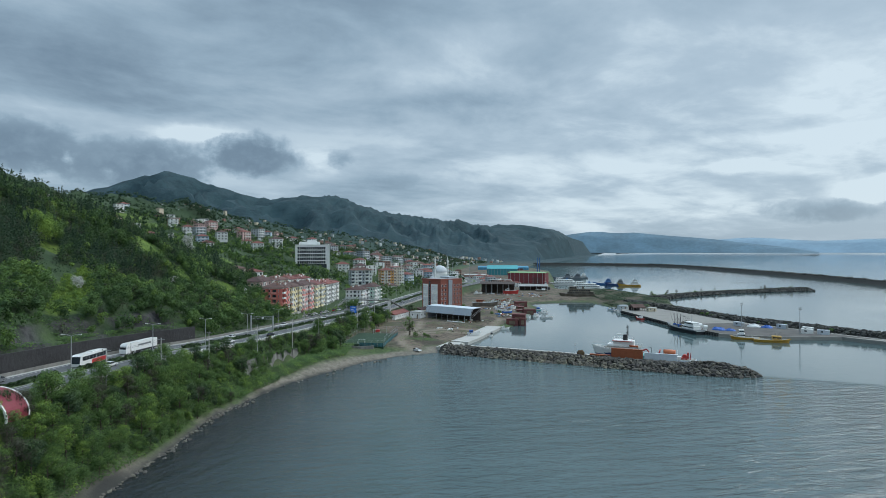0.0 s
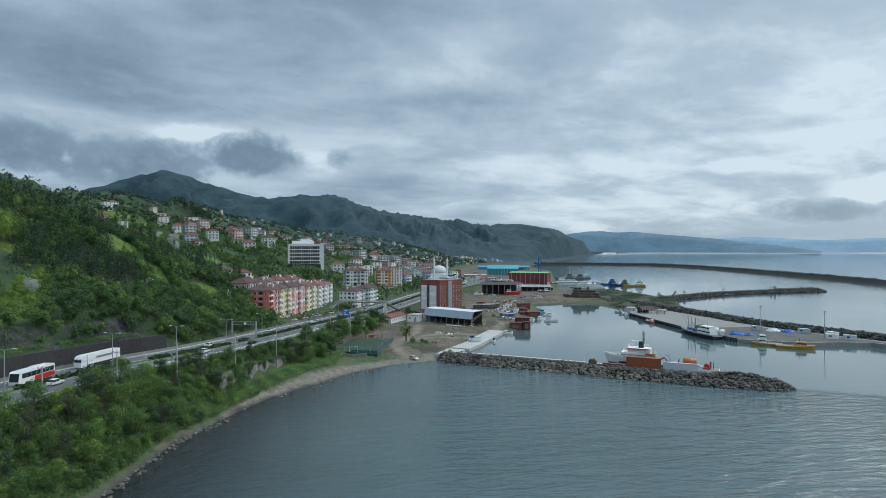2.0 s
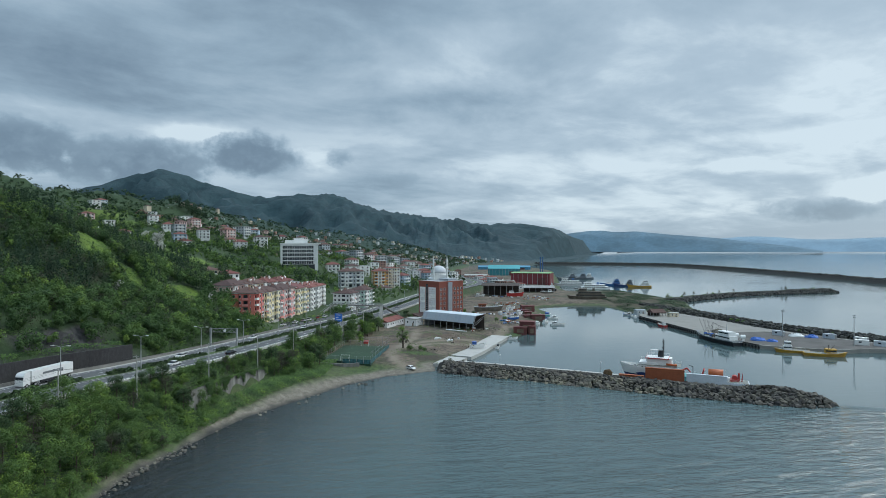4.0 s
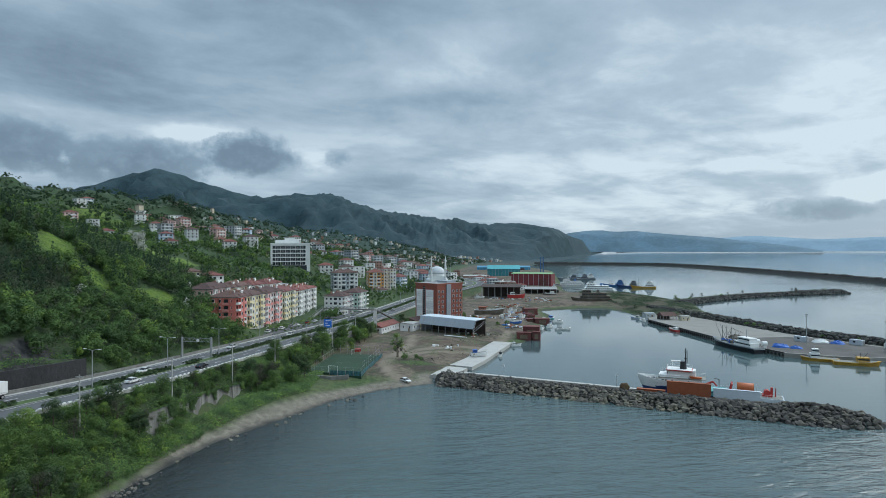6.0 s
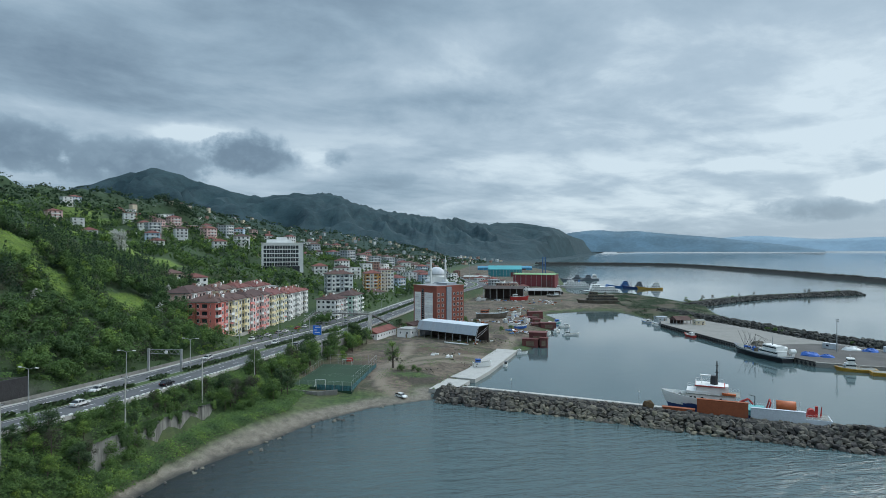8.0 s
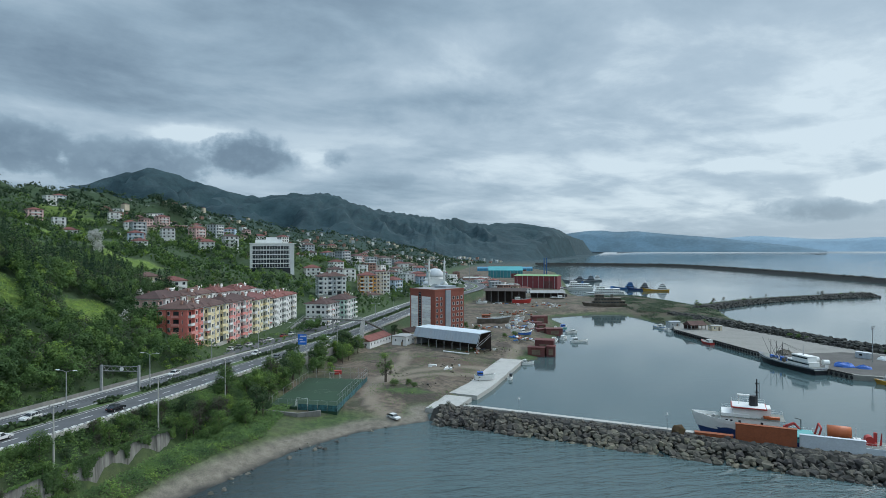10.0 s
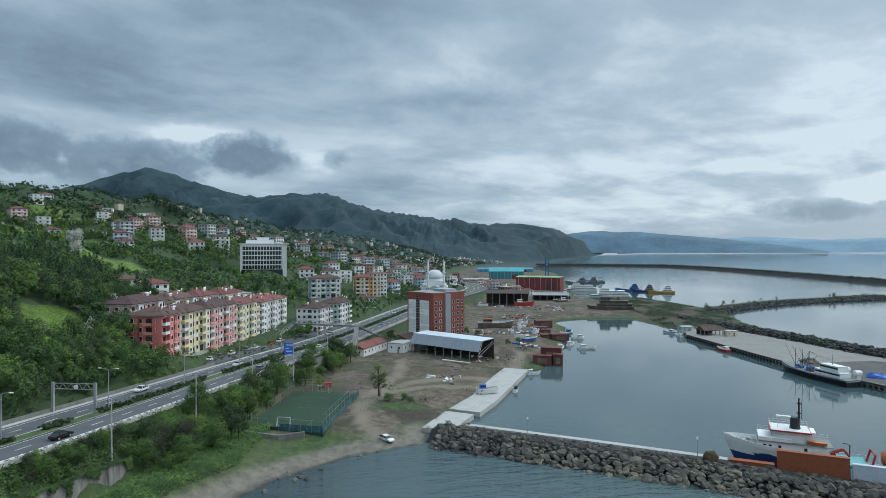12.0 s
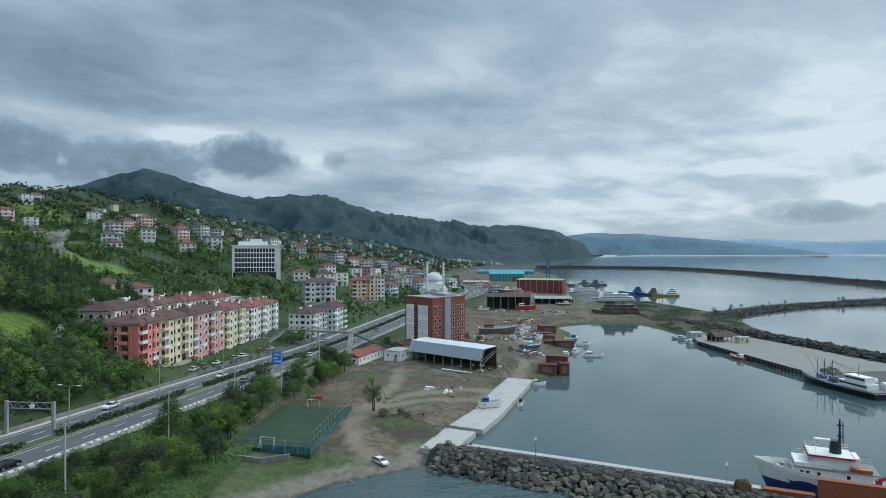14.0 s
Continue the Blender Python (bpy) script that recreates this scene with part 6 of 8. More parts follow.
    return t


def stand(x, y, turn, sink=0.3):
    return pose(x, y, ground_z(x, y) - sink, 0, 0, turn)


KINDS = [
    ("white two-storey house with a red tiled roof", 9, 11, 2, "white", M_TILE_RED, 2.2, False),
    ("white three-storey house with a brown tiled roof", 10, 11, 3, "white", M_TILE, 2.2, False),
    ("white flat-roofed three-storey house with balconies", 10, 10, 3, "white", M_TILE, 0, True),
    ("cream two-storey house with a tiled roof", 9, 10, 2, "cream", M_TILE, 2.0, False),
    ("pale blue three-storey house on the slope", 10, 11, 3, "blue", M_TILE_RED, 2.0, False),
    ("bare brick house with an unplastered front", 9, 11, 3, "bare", M_TILE, 0, True),
    ("pink three-storey house with a red tiled roof", 10, 12, 3, "pink", M_TILE_RED, 2.0, False),
    ("grey four-storey house with a flat roof", 11, 11, 4, "grey", M_TILE, 0, True),
]
PLACED = []
BASES = []


def place_house(kind, x, y, turn):
    PLACED.append((x, y))
    m = stand(x, y, turn)
    if kind in [b_[0] for b_ in BASES]:
        copy_thing([b_[1] for b_ in BASES if b_[0] == kind][0], m)
    else:
        lab, sx, sy, fl, wall, roof, rh, flat = KINDS[kind]
        BASES.append((kind, house(lab, sx, sy, fl, wall, roof, m, rh, flat)))


for kind, x, y, turn in ((6, -356, 645, -40), (2, -331, 640, -50), (0, -300, 700, -55), (3, -272, 690, -50), (6, -241, 596, -60), (4, -235, 582, -60), (0, -224, 566, -55), (0, -186, 598, -60), (1, -170, 606, -55), (3, -152, 612, -60),
                         (3, -197, 715, -60), (0, -134, 420, -40), (3, -143, 412, -40), (0, -97, 576, -65), (2, -103, 448, -50), (1, -82, 590, -60), (2, -74, 606, -60), (0, -40, 640, -60), (2, -250, 720, -50), (0, -215, 655, -60), (0, -282, 575, -50)):
    place_house(kind, x, y, turn)
hr = random.Random(12)
for i in range(16):
    place_house(hr.choice((2, 7, 1, 2, 4)), -72 + 20 * (i % 4) + hr.uniform(-5, 5) + 6 * (i // 4), 690 + 42 * (i // 4) + hr.uniform(-10, 10), hr.uniform(-75, -35))
FAR = {k: Mesh() for k in ("white", "cream", "bare", "pink", "grey", "tile", "red", "flat", "glass")}
tries = near = 0
while len(PLACED) < 720 and tries < 16000:
    tries += 1
    y = 600 + 1750 * hr.random() ** 1.15
    foot = float(np.interp(y, FOOTLINE[:, 1], FOOTLINE[:, 0]))
    x = foot - 22 - (140 + 0.38 * y) * hr.random() ** 1.2
    if y > 760 and hr.random() < 0.14:
        x = foot + hr.uniform(14, 60)
        if y > 1050:
            continue
    if min(abs(x - a) + abs(y - b_) for a, b_ in PLACED) < 14 + y * 0.005:
        continue
    if math.hypot(x + 122, y - 559) < 32 or (x > foot - 24 and y < 720):
        continue
    if waves(np.array([x]), np.array([y]), 210, 41, 3)[0] < -0.35:
        continue
    turn = hr.uniform(-85, -20)
    if y > 1000 and ground_z(x, y) > 175 - 0.07 * max(0, y - 1500):
        continue
    if y < 700 and hr.random() < 0.85:
        continue
    if y < 900 and near < 62:
        near += 1
        place_house(hr.choice((0, 0, 1, 1, 2, 2, 3, 4, 5, 6, 7)), x, y, turn)
        continue
    PLACED.append((x, y))
    z, a = ground_z(x, y) - 0.5, radians(turn)
    k_ = 1.0 if y < 1300 else 0.8
    sx, sy, h = k_ * hr.uniform(7, 11), k_ * hr.uniform(8, 12), 2.9 * hr.choice((1, 2, 2, 2, 3, 3, 4) if y < 1300 else (1, 1, 2, 2, 3))
    wall, roof = hr.choice(("white", "white", "white", "cream", "bare", "pink", "grey") if y < 1000 else ("white", "cream", "grey", "bare", "grey", "cream")), hr.choice(("tile", "red", "tile", "flat") if y < 1000 else ("tile", "flat", "flat"))
    FAR[wall].box(x, y, z - 3, sx, sy, h + 3, a)
    if roof == "flat":
        FAR[roof].box(x, y, z + h, sx + 0.6, sy + 0.6, 0.35, a)
    else:
        FAR[roof].box(x, y, z + h, sx + 1, sy + 1, 2.0, a, 0.25)
    c, s_ = math.cos(a), math.sin(a)
    for f in range(int(h / 2.8) if y < 1200 else 0):
        for k in (-0.3, 0, 0.3):
            for dx, dy, w, d in ((sx / 2, k * sy, 0.16, 1.5), (k * sx, -sy / 2, 1.5, 0.16)):
                FAR["glass"].box(x + dx * c - dy * s_, y + dx * s_ + dy * c, z + f * 2.9 + 0.9, w, d, 1.4, a)
FAR_MATS = {"tile": M_TILE, "red": M_TILE_RED, "flat": M_FLAT, "glass": M_GLASS}
for k, me in FAR.items():
    kind_ = {"tile": "brown tiled roofs", "red": "red tiled roofs", "flat": "flat grey roofs", "glass": "small dark windows"}.get(k, k + " rendered walls")
    solid("distant_houses", me, FAR_MATS.get(k) or WALLS[k], kind_ + " of small houses far along the hills", "houses", kind="stuff")


# ---- ships and boats ----
def paint(name, c, rough=0.5, rnd=0.0, tint=None):
    return material(name, c, rough, 0.12, 0.25, 2.0, tint=tint, rnd=rnd)


P_NAVY = paint("navy_hull_paint", (0.018, 0.045, 0.16), 0.4)
P_BLACK = paint("black_hull_paint", (0.015, 0.016, 0.020), 0.5)
P_YELLOW = paint("yellow_hull_paint", (0.48, 0.27, 0.03), 0.55, tint=(0.30, 0.15, 0.04))
P_RED = paint("red_paint", (0.40, 0.035, 0.03), 0.55)
P_RUST = material("rusty_steel", (0.27, 0.075, 0.030), 0.85, 0.22, 0.25, 2.2, 0.02, tint=(0.18, 0.06, 0.035))
P_TURQ = paint("turquoise_paint", (0.10, 0.36, 0.36), 0.55)
P_ORANGE = paint("orange_paint", (0.50, 0.13, 0.045), 0.5)
P_BLUE = paint("blue_boat_paint", (0.035, 0.14, 0.36), 0.5)
P_TARP = material("blue_tarpaulin", (0.03, 0.12, 0.42), 0.6, 0.2, 0.6, 3.0, 0.06)
P_GREYSHIP = paint("grey_ship_paint", (0.16, 0.18, 0.20), 0.6)
P_PALE = paint("pale_grey_steel", (0.50, 0.54, 0.58), 0.5)
P_DECK = material("ship_deck", (0.20, 0.21, 0.19), 0.85, 0.2, 0.5, 3.0)
P_WOOD = material("old_ship_timber", (0.13, 0.11, 0.085), 0.9, 0.3, 0.3, 3.0, 0.04, tint=(0.20, 0.19, 0.17))


def hull_rings(ln, beam, z0, z1, sheer, stern=0.85, n=15):
    """Cross rings of a hull between two heights; the bow is at +x."""
    rings = []
    for i in range(n):
        u = i / (n - 1)
        b_ = beam / 2 * (stern + (1 - stern) * min(1, u / 0.35)) * (1 - max(0, (u - 0.55) / 0.45) ** 2.8) + 0.03
        ring = []
        for z, k in ((z1 + sheer * max(0, (u - 0.45) / 0.55) ** 1.8 + 0.12 * sheer * max(0, (0.25 - u) / 0.25), 1.0), (z0, 0.90 if z0 >= 0 else 0.72)):
            x = -ln / 2 + u * ln - (0.0 if k == 1.0 else (0.07 if z0 < 0 else 0.035) * ln * u ** 5)
            ring.append([(x, b_ * k, z), (x, -b_ * k, z)])
        rings.append([ring[0][0], ring[1][0], ring[1][1], ring[0][1]])
    return rings


def rail(parent, pts, z, h=1.0, name="railing", step=2.0):
    """A ship's railing along points x, y."""
    r = Mesh()
    for (x0, y0), (x1, y1) in zip(pts[:-1], pts[1:]):
        n = max(1, int(math.hypot(x1 - x0, y1 - y0) / step))
        for i in range(n + 1):
            x, y = x0 + (x1 - x0) * i / n, y0 + (y1 - y0) * i / n
            r.tube((x, y, z), (x, y, z + h), 0.035, n=4)
        for k in (0.5, 1.0):
            r.tube((x0, y0, z + h * k), (x1, y1, z + h * k), 0.03, n=4)
    part(name, r, M_WHITE, parent)


def research_ship(m):
    t = thing("ship", "white and navy research ship with a black funnel", "ship", m)
    ln, bm = 28.4, 7.6
    part("hull", Mesh().loft(hull_rings(ln, bm, -1.0, 2.3, 1.2)), P_NAVY, t, "navy blue lower hull")
    up = hull_rings(ln + 0.7, bm + 0.25, 2.2, 3.8, 1.3)
    part("topside", Mesh().loft([[(x + 0.35, y, z) for x, y, z in r] for r in up[4:]]), M_WHITE, t, "white upper hull")
    part("stern_bulwark", Mesh().loft([[(x + 0.7, y, z * 0.92) for x, y, z in r] for r in hull_rings(ln + 1.0, bm + 0.2, 1.2, 2.9, 2.0)[:6]]), P_TURQ, t, "turquoise stern bulwark")
    part("foredeck", Mesh().loft([[(x * 0.985, y * 0.86, z + 0.12), (x * 0.985, y * 0.86, z - 0.1), (x * 0.985, -y * 0.86, z - 0.1), (x * 0.985, -y * 0.86, z + 0.12)] for (x, y, z), *_ in hull_rings(ln, bm, 1.6, 3.82, 1.3)[8:14]]), P_DECK, t, "grey foredeck")
    bul = Mesh()
    ring = hull_rings(ln + 0.8, bm + 0.3, 2.2, 3.8, 1.3)
    for side in (0, 3):
        p = [Vector(r[side]) + Vector((0.4, 0, 0)) for r in ring[8:]]
        for a, b_ in zip(p[:-1], p[1:]):
            k = 1 if side == 0 else -1
            bul.add([a, b_, b_ + Vector((0.05, 0.06 * k, 0.95)), a + Vector((0.05, 0.06 * k, 0.95)), a - Vector((0, 0.12 * k, 0)), b_ - Vector((0, 0.12 * k, 0)), b_ + Vector((0.05, -0.06 * k, 0.95)), a + Vector((0.05, -0.06 * k, 0.95))],
                    [(0, 1, 2, 3), (7, 6, 5, 4), (3, 2, 6, 7)])
    part("bulwark", bul, M_WHITE, t)
    for side in (-1, 1):
        w = Mesh()
        for i in range(12):
            x = 8.5 - i * 1.1
            w.add([(x, side * 3.66, 2.1), (x - 1.1, side * 3.66, 2.1),
                   (x - 1.1, side * 3.93, 2.75 + 0.45 * math.sin(i * 0.75 + 0.75)), (x, side * 3.93, 2.75 + 0.45 * math.sin(i * 0.75))], [(0, 1, 2, 3)])
        part("wave_stripe", w, P_NAVY, t, "painted navy wave along the hull")
    part("deckhouse", Mesh().box(0.8, 0, 3.3, 14.0, 6.6, 2.7).box(4.2, 0, 6.0, 6.8, 6.4, 0.9), M_WHITE, t)
    part("boat_deck", Mesh().box(0.2, 0, 6.0, 15.2, 7.2, 0.14), P_DECK, t)
    part("wheelhouse", Mesh().box(1.4, 0, 6.14, 6.6, 5.4, 2.5, 0, 1.04), M_WHITE, t)
    part("wheelhouse_window_band", Mesh().box(1.8, 0, 7.3, 6.1, 5.5, 0.75), M_GLASS, t, "dark bridge windows")
    part("bridge_roof", Mesh().box(1.0, 0, 8.64, 8.4, 6.6, 0.14).box(1.0, 0, 8.5, 8.5, 6.7, 0.10), P_RED, t, "red-edged bridge roof")
    part("bridge_deck", Mesh().box(1.0, 0, 8.78, 8.0, 6.2, 0.06), M_WHITE, t)
    for x in (5.2, 6.3, 3.2, -2.0):
        for s_ in (-1, 1):
            part("porthole", Mesh().box(x, s_ * 3.32, 4.6, 0.6, 0.06, 0.7), M_GLASS, t)
    part("aft_house", Mesh().box(-2.6, 0, 6.14, 3.2, 4.6, 2.6), M_WHITE, t)
    part("funnel", Mesh().lathe(-0.2, 0, [(1.15, 8.8), (0.95, 11.4), (0.5, 11.45)], 10), M_BLACK, t, "black funnel")
    part("funnel_badge", Mesh().tube((-0.2, -1.13, 10), (-0.2, -1.18, 10), 0.42, n=12), M_WHITE, t)
    part("radar_canopy", Mesh().box(2.2, 0, 11.2, 3.0, 1.0, 0.35).box(3.4, 0, 8.8, 0.12, 0.12, 2.4), M_WHITE, t)
    part("mast", Mesh().tube((-1.0, 0, 10.6), (-1.0, 0, 16.0), 0.26, 0.16, 6).tube((-1.0, -1.1, 13.8), (-1.0, 1.1, 13.8), 0.08, n=5).tube((-1.6, -0.6, 11), (-1.6, -0.6, 15.4), 0.05, n=4).tube((-1.6, 0.4, 11), (-1.6, 0.4, 15.4), 0.05, n=4)
         .box(-1.0, 0, 14.6, 0.9, 0.5, 0.25).box(-1.0, 0, 12.4, 1.0, 0.6, 0.2), M_BLACK, t, "black lattice mast")
    rail(t, [(7.4, -3.2), (4.2, -3.2), (4.2, 3.2)], 6.9)
    rail(t, [(-7.3, -3.5), (6.0, -3.5)], 6.1)
    rail(t, [(-3, -3.0), (5, -3.0), (5, 3.0)], 8.85)
    for x, y in ((9.5, -1.2), (10.6, 1.0), (12.0, 0)):
        part("windlass", Mesh().tube((x, y - 0.6, 4.8), (x, y + 0.6, 4.8), 0.45, n=8).box(x, y, 4.0, 0.9, 0.8, 0.7), M_STEEL, t)
    part("aft_deck", Mesh().box(-11.0, 0, 2.2, 8.6, 6.4, 0.12), P_DECK, t)
    part("crane", Mesh().box(-7.6, 0.8, 2.3, 1.0, 1.0, 2.2).tube((-7.6, 0.8, 4.4), (-9.6, 0.8, 5.4), 0.35, n=6).tube((-9.6, 0.8, 5.4), (-10.8, 0.8, 4.0), 0.3, n=6), P_RED, t, "folded red deck crane")
    part("stern_frame", Mesh().tube((-14.6, -2.4, 2.3), (-15.4, -2.4, 5.2), 0.22, n=6).tube((-14.6, 2.4, 2.3), (-15.4, 2.4, 5.2), 0.22, n=6).tube((-15.4, -2.4, 5.2), (-15.4, 2.4, 5.2), 0.22, n=6), P_RED, t, "red stern gantry")
    part("davit", Mesh().tube((-11.5, -2.8, 2.3), (-11.5, -2.8, 5.6), 0.12, n=6).tube((-11.5, -2.8, 5.6), (-10.0, -2.8, 5.9), 0.1, n=6), M_BLACK, t)
    rail(t, [(-14.8, -3.4), (-7.0, -3.5)], 2.4)
    part("rescue_boat", Mesh().loft([[(-4.2 + x * 0.9, 2.9 + y * 0.5, 6.5 + z * 0.4) for x, y, z in r] for r in hull_rings(4.4, 2.2, -0.5, 1.0, 0.4, n=7)]), P_ORANGE, t)


research_ship(pose(84.6, 277.4, 0.2, 0, 0, 155.2))


def steel_box(name, label, m, sx, sy, sz, mat, ribs):
    t = thing(name, label, "steel box", m)
    part("shell", Mesh().box(0, 0, 0, sx, sy, sz), mat, t)
    for i in range(ribs):
        part("rib", Mesh().box(-sx / 2 + (i + 0.5) * sx / ribs, -sy / 2 - 0.05, 0.1, 0.12, 0.1, sz - 0.2), mat, t)
    part("rim", Mesh().box(0, 0, sz, sx + 0.16, sy + 0.16, 0.12), mat, t)


steel_box("rusty_bulkhead", "tall rust-red steel bulkhead standing on the breakwater", pose(82.2, 266.6, 2.3, 0, 0, -24), 13.5, 1.2, 4.3, P_RUST, 0)
steel_box("steel_pontoon", "low rust-brown steel pontoon beside the breakwater", pose(71.5, 271.6, 1.6, 0, 0, -24), 9, 1.6, 1.7, P_RUST, 5)
steel_box("pale_steel_bulkhead", "pale grey steel wall standing on the breakwater", pose(95.3, 261.2, 2.2, 0, 0, -24), 13.5, 1.0, 3.2, P_PALE, 0)


def work_barge(m):
    t = thing("work_barge", "work barge with an orange tank and red winch", "barge", m)
    part("hull", Mesh().box(0, 0, -0.8, 20, 7, 2.9), P_PALE, t)
    part("deck", Mesh().box(0, 0, 2.1, 19.4, 6.4, 0.08), P_DECK, t)
    part("tank", Mesh().tube((-3.6, 0, 4.6), (1.4, 0, 4.6), 1.45, n=16), P_ORANGE, t, "faded orange steel tank", True)
    for x in (-3.0, 0.8):
        part("cradle", Mesh().box(x, 0, 2.1, 0.5, 2.6, 1.4), M_STEEL, t)
        part("post", Mesh().box(x - 1.4 if x < 0 else x + 1.4, -1.6, 2.1, 0.16, 0.16, 4.2), M_WHITE, t)
    part("winch", Mesh().tube((5.2, -1.1, 3.4), (5.2, 1.1, 3.4), 1.0, n=12).box(5.2, 0, 2.1, 2.8, 2.6, 0.8).box(6.6, 0.6, 2.1, 0.7, 0.7, 3.0), P_RED, t, "red anchor winch")
    part("horn", Mesh().tube((7.6, 0, 2.1), (7.8, 0, 5.2), 0.25, 0.1, 6), P_RED, t)
    part("hatch", Mesh().box(2.9, 0.8, 2.1, 1.6, 1.6, 1.0), M_WHITE, t)
    rail(t, [(-9.4, -3.1), (9.4, -3.1)], 2.2)


work_barge(pose(103, 268.2, 0, 0, 0, -25))


def fishing_boat(label, m, ln, beam, hull, upper, cabin, mast=6.0, booms=1, decks=1, sheer=1.4, free=1.6, aft=True, group="boats", name="fishing_boat", category="boat", roof=None):
    """A wooden or steel fishing boat, bow at +x."""
    t = thing(name, label, category, m, group)
    part("hull", Mesh().loft(hull_rings(ln, beam, -0.8, free, sheer)), hull, t)
    part("gunwale", Mesh().loft([[a, (a[0], a[1], a[2] - 0.20 - 0.006 * ln), (d[0], d[1], d[2] - 0.20 - 0.006 * ln), d] for a, _, _, d in hull_rings(ln * 1.01, beam * 1.03, 0.3, free * 1.05, sheer)]), upper, t)
    part("deck", Mesh().loft([[(x * 0.96, y * 0.9, z + 0.04), (x * 0.96, y * 0.9, z - 0.1), (x * 0.96, -y * 0.9, z - 0.1), (x * 0.96, -y * 0.9, z + 0.04)] for (x, y, z), *_ in hull_rings(ln, beam, 0.2, free * 1.05, sheer)[:14]]), P_DECK, t)
    cx = -ln * 0.24 if aft else ln * 0.12
    cl, cw, z, ch = ln * (0.24 if ln < 25 else 0.34), beam * 0.66, free, min(2.1, 0.5 + ln * 0.10)
    for k in range(decks):
        part("deckhouse", Mesh().box(cx, 0, z, cl, cw, ch), cabin, t)
        part("window_band", Mesh().box(cx + 0.02, 0, z + ch * 0.52, cl * 0.94 + 0.12, cw + 0.08, ch * 0.28), M_GLASS, t, "dark cabin windows")
        part("house_roof", Mesh().box(cx, 0, z + ch, cl + 0.2, cw + 0.2, 0.10), roof or cabin, t)
        z += ch + 0.12
        cx, cl, cw = cx - cl * 0.04, cl * 0.72, cw * 0.86
    if mast:
        part("mast", Mesh().tube((cx + ln * 0.02, 0, z - 0.1), (cx + ln * 0.02, 0, z + mast * 0.5), 0.10 + 0.012 * mast, 0.06, 6).tube((cx + ln * 0.02, -0.7, z + mast * 0.35), (cx + ln * 0.02, 0.7, z + mast * 0.35), 0.05, n=5), M_STEEL, t)
    for k in range(booms):
        x = ln * (0.08 + 0.10 * k)
        part("derrick", Mesh().tube((x, 0, free), (x, 0, free + mast), 0.14, 0.08, 6).tube((x, 0, free + 0.8), (x + ln * 0.15, 0, free + mast * 1.05), 0.09, 0.05, 5).tube((x, 0, free + 0.6), (x - ln * 0.12, 0.5, free + mast * 0.8), 0.08, 0.05, 5), M_BLACK, t)
    if ln > 12:
        pts = [r[3][:2] for r in hull_rings(ln * 0.97, beam * 0.97, 0.2, free, sheer)[1:12:2]]
        rail(t, pts, free * 1.05, 0.9)
        part("winch", Mesh().tube((ln * 0.25, -0.6, free + 0.9), (ln * 0.25, 0.6, free + 0.9), 0.5, n=8).box(ln * 0.25, 0, free, 1.1, 1.4, 0.5), M_STEEL, t)
    return t


def ferry(label, m, ln, beam, hull, upper, free, group):
    """A passenger ship with long decks of windows, bow at +x."""
    t = thing("ferry", label, "ferry", m, group)
    part("hull", Mesh().loft(hull_rings(ln, beam, -0.8, free, 1.2)), hull, t)
    part("rubbing_strake", Mesh().loft(hull_rings(ln * 1.005, beam * 1.02, free - 0.5, free - 0.2, 1.2)), M_BLACK if hull == M_WHITE else hull, t)
    z = free
    for k, (f, w) in enumerate(((0.72, 0.9), (0.58, 0.82), (0.2, 0.6))):
        x = -ln * (0.10 - 0.02 * k) + (ln * 0.16 if k == 2 else 0)
        part("deckhouse", Mesh().box(x, 0, z, ln * f, beam * w, 2.4), upper, t)
        n = int(ln * f / 2.2)
        for i in range(n):
            part("window", Mesh().box(x - ln * f / 2 + (i + 0.5) * ln * f / n, 0, z + 1.0, 1.5, beam * w + 0.1, 0.85), M_GLASS, t)
        part("deck_edge", Mesh().box(x, 0, z + 2.4, ln * f + 1.0, beam * w + 0.7, 0.15), upper, t)
        z += 2.55
    part("funnel", Mesh().box(-ln * 0.18, 0, z - 2.4, 2.4, 1.8, 2.6, 0, 0.8), upper if hull != M_WHITE else P_BLUE, t)
    part("mast", Mesh().tube((ln * 0.05, 0, z - 0.1), (ln * 0.03, 0, z + 4), 0.18, 0.08, 6), M_STEEL, t)


# along the pier
fishing_boat("black-hulled fishing vessel with white bridge and net derricks", pose(150.6, 374, 0, 0, 0, 101), 35, 7.4, P_BLACK, P_GREYSHIP, M_WHITE, 8.0, 3, 2, 1.5, 2.3, group="pier boats")
vessel = bpy.data.objects["fishing_boat"]
gear = random.Random(91)
for i in range(16):
    gx_, gy_ = gear.uniform(-2.5, 8.5), gear.uniform(-2.4, 2.4)
    part("deck_gear", Mesh().box(gx_, gy_, 2.2, gear.uniform(0.6, 2.0), gear.uniform(0.5, 1.4), gear.uniform(0.5, 2.0), gear.uniform(0, 3)), gear.choice((P_GREYSHIP, P_GREYSHIP, P_WOOD, M_STEEL, P_TARP)), vessel)
for x_, y_ in ((4.0, 0.0), (7.0, 1.6), (7.0, -1.6)):
    part("rigging", Mesh().tube((x_, y_, 2.4), (2.5, 0, 10.0), 0.05, n=4).tube((2.5, 0, 10.0), (-6, y_, 8.0), 0.04, n=4), M_BLACK, vessel)
part("hull_stripe", Mesh().loft(hull_rings(35.2, 7.5, 1.9, 2.12, 1.5)), M_WHITE, vessel, "white line along the hull")
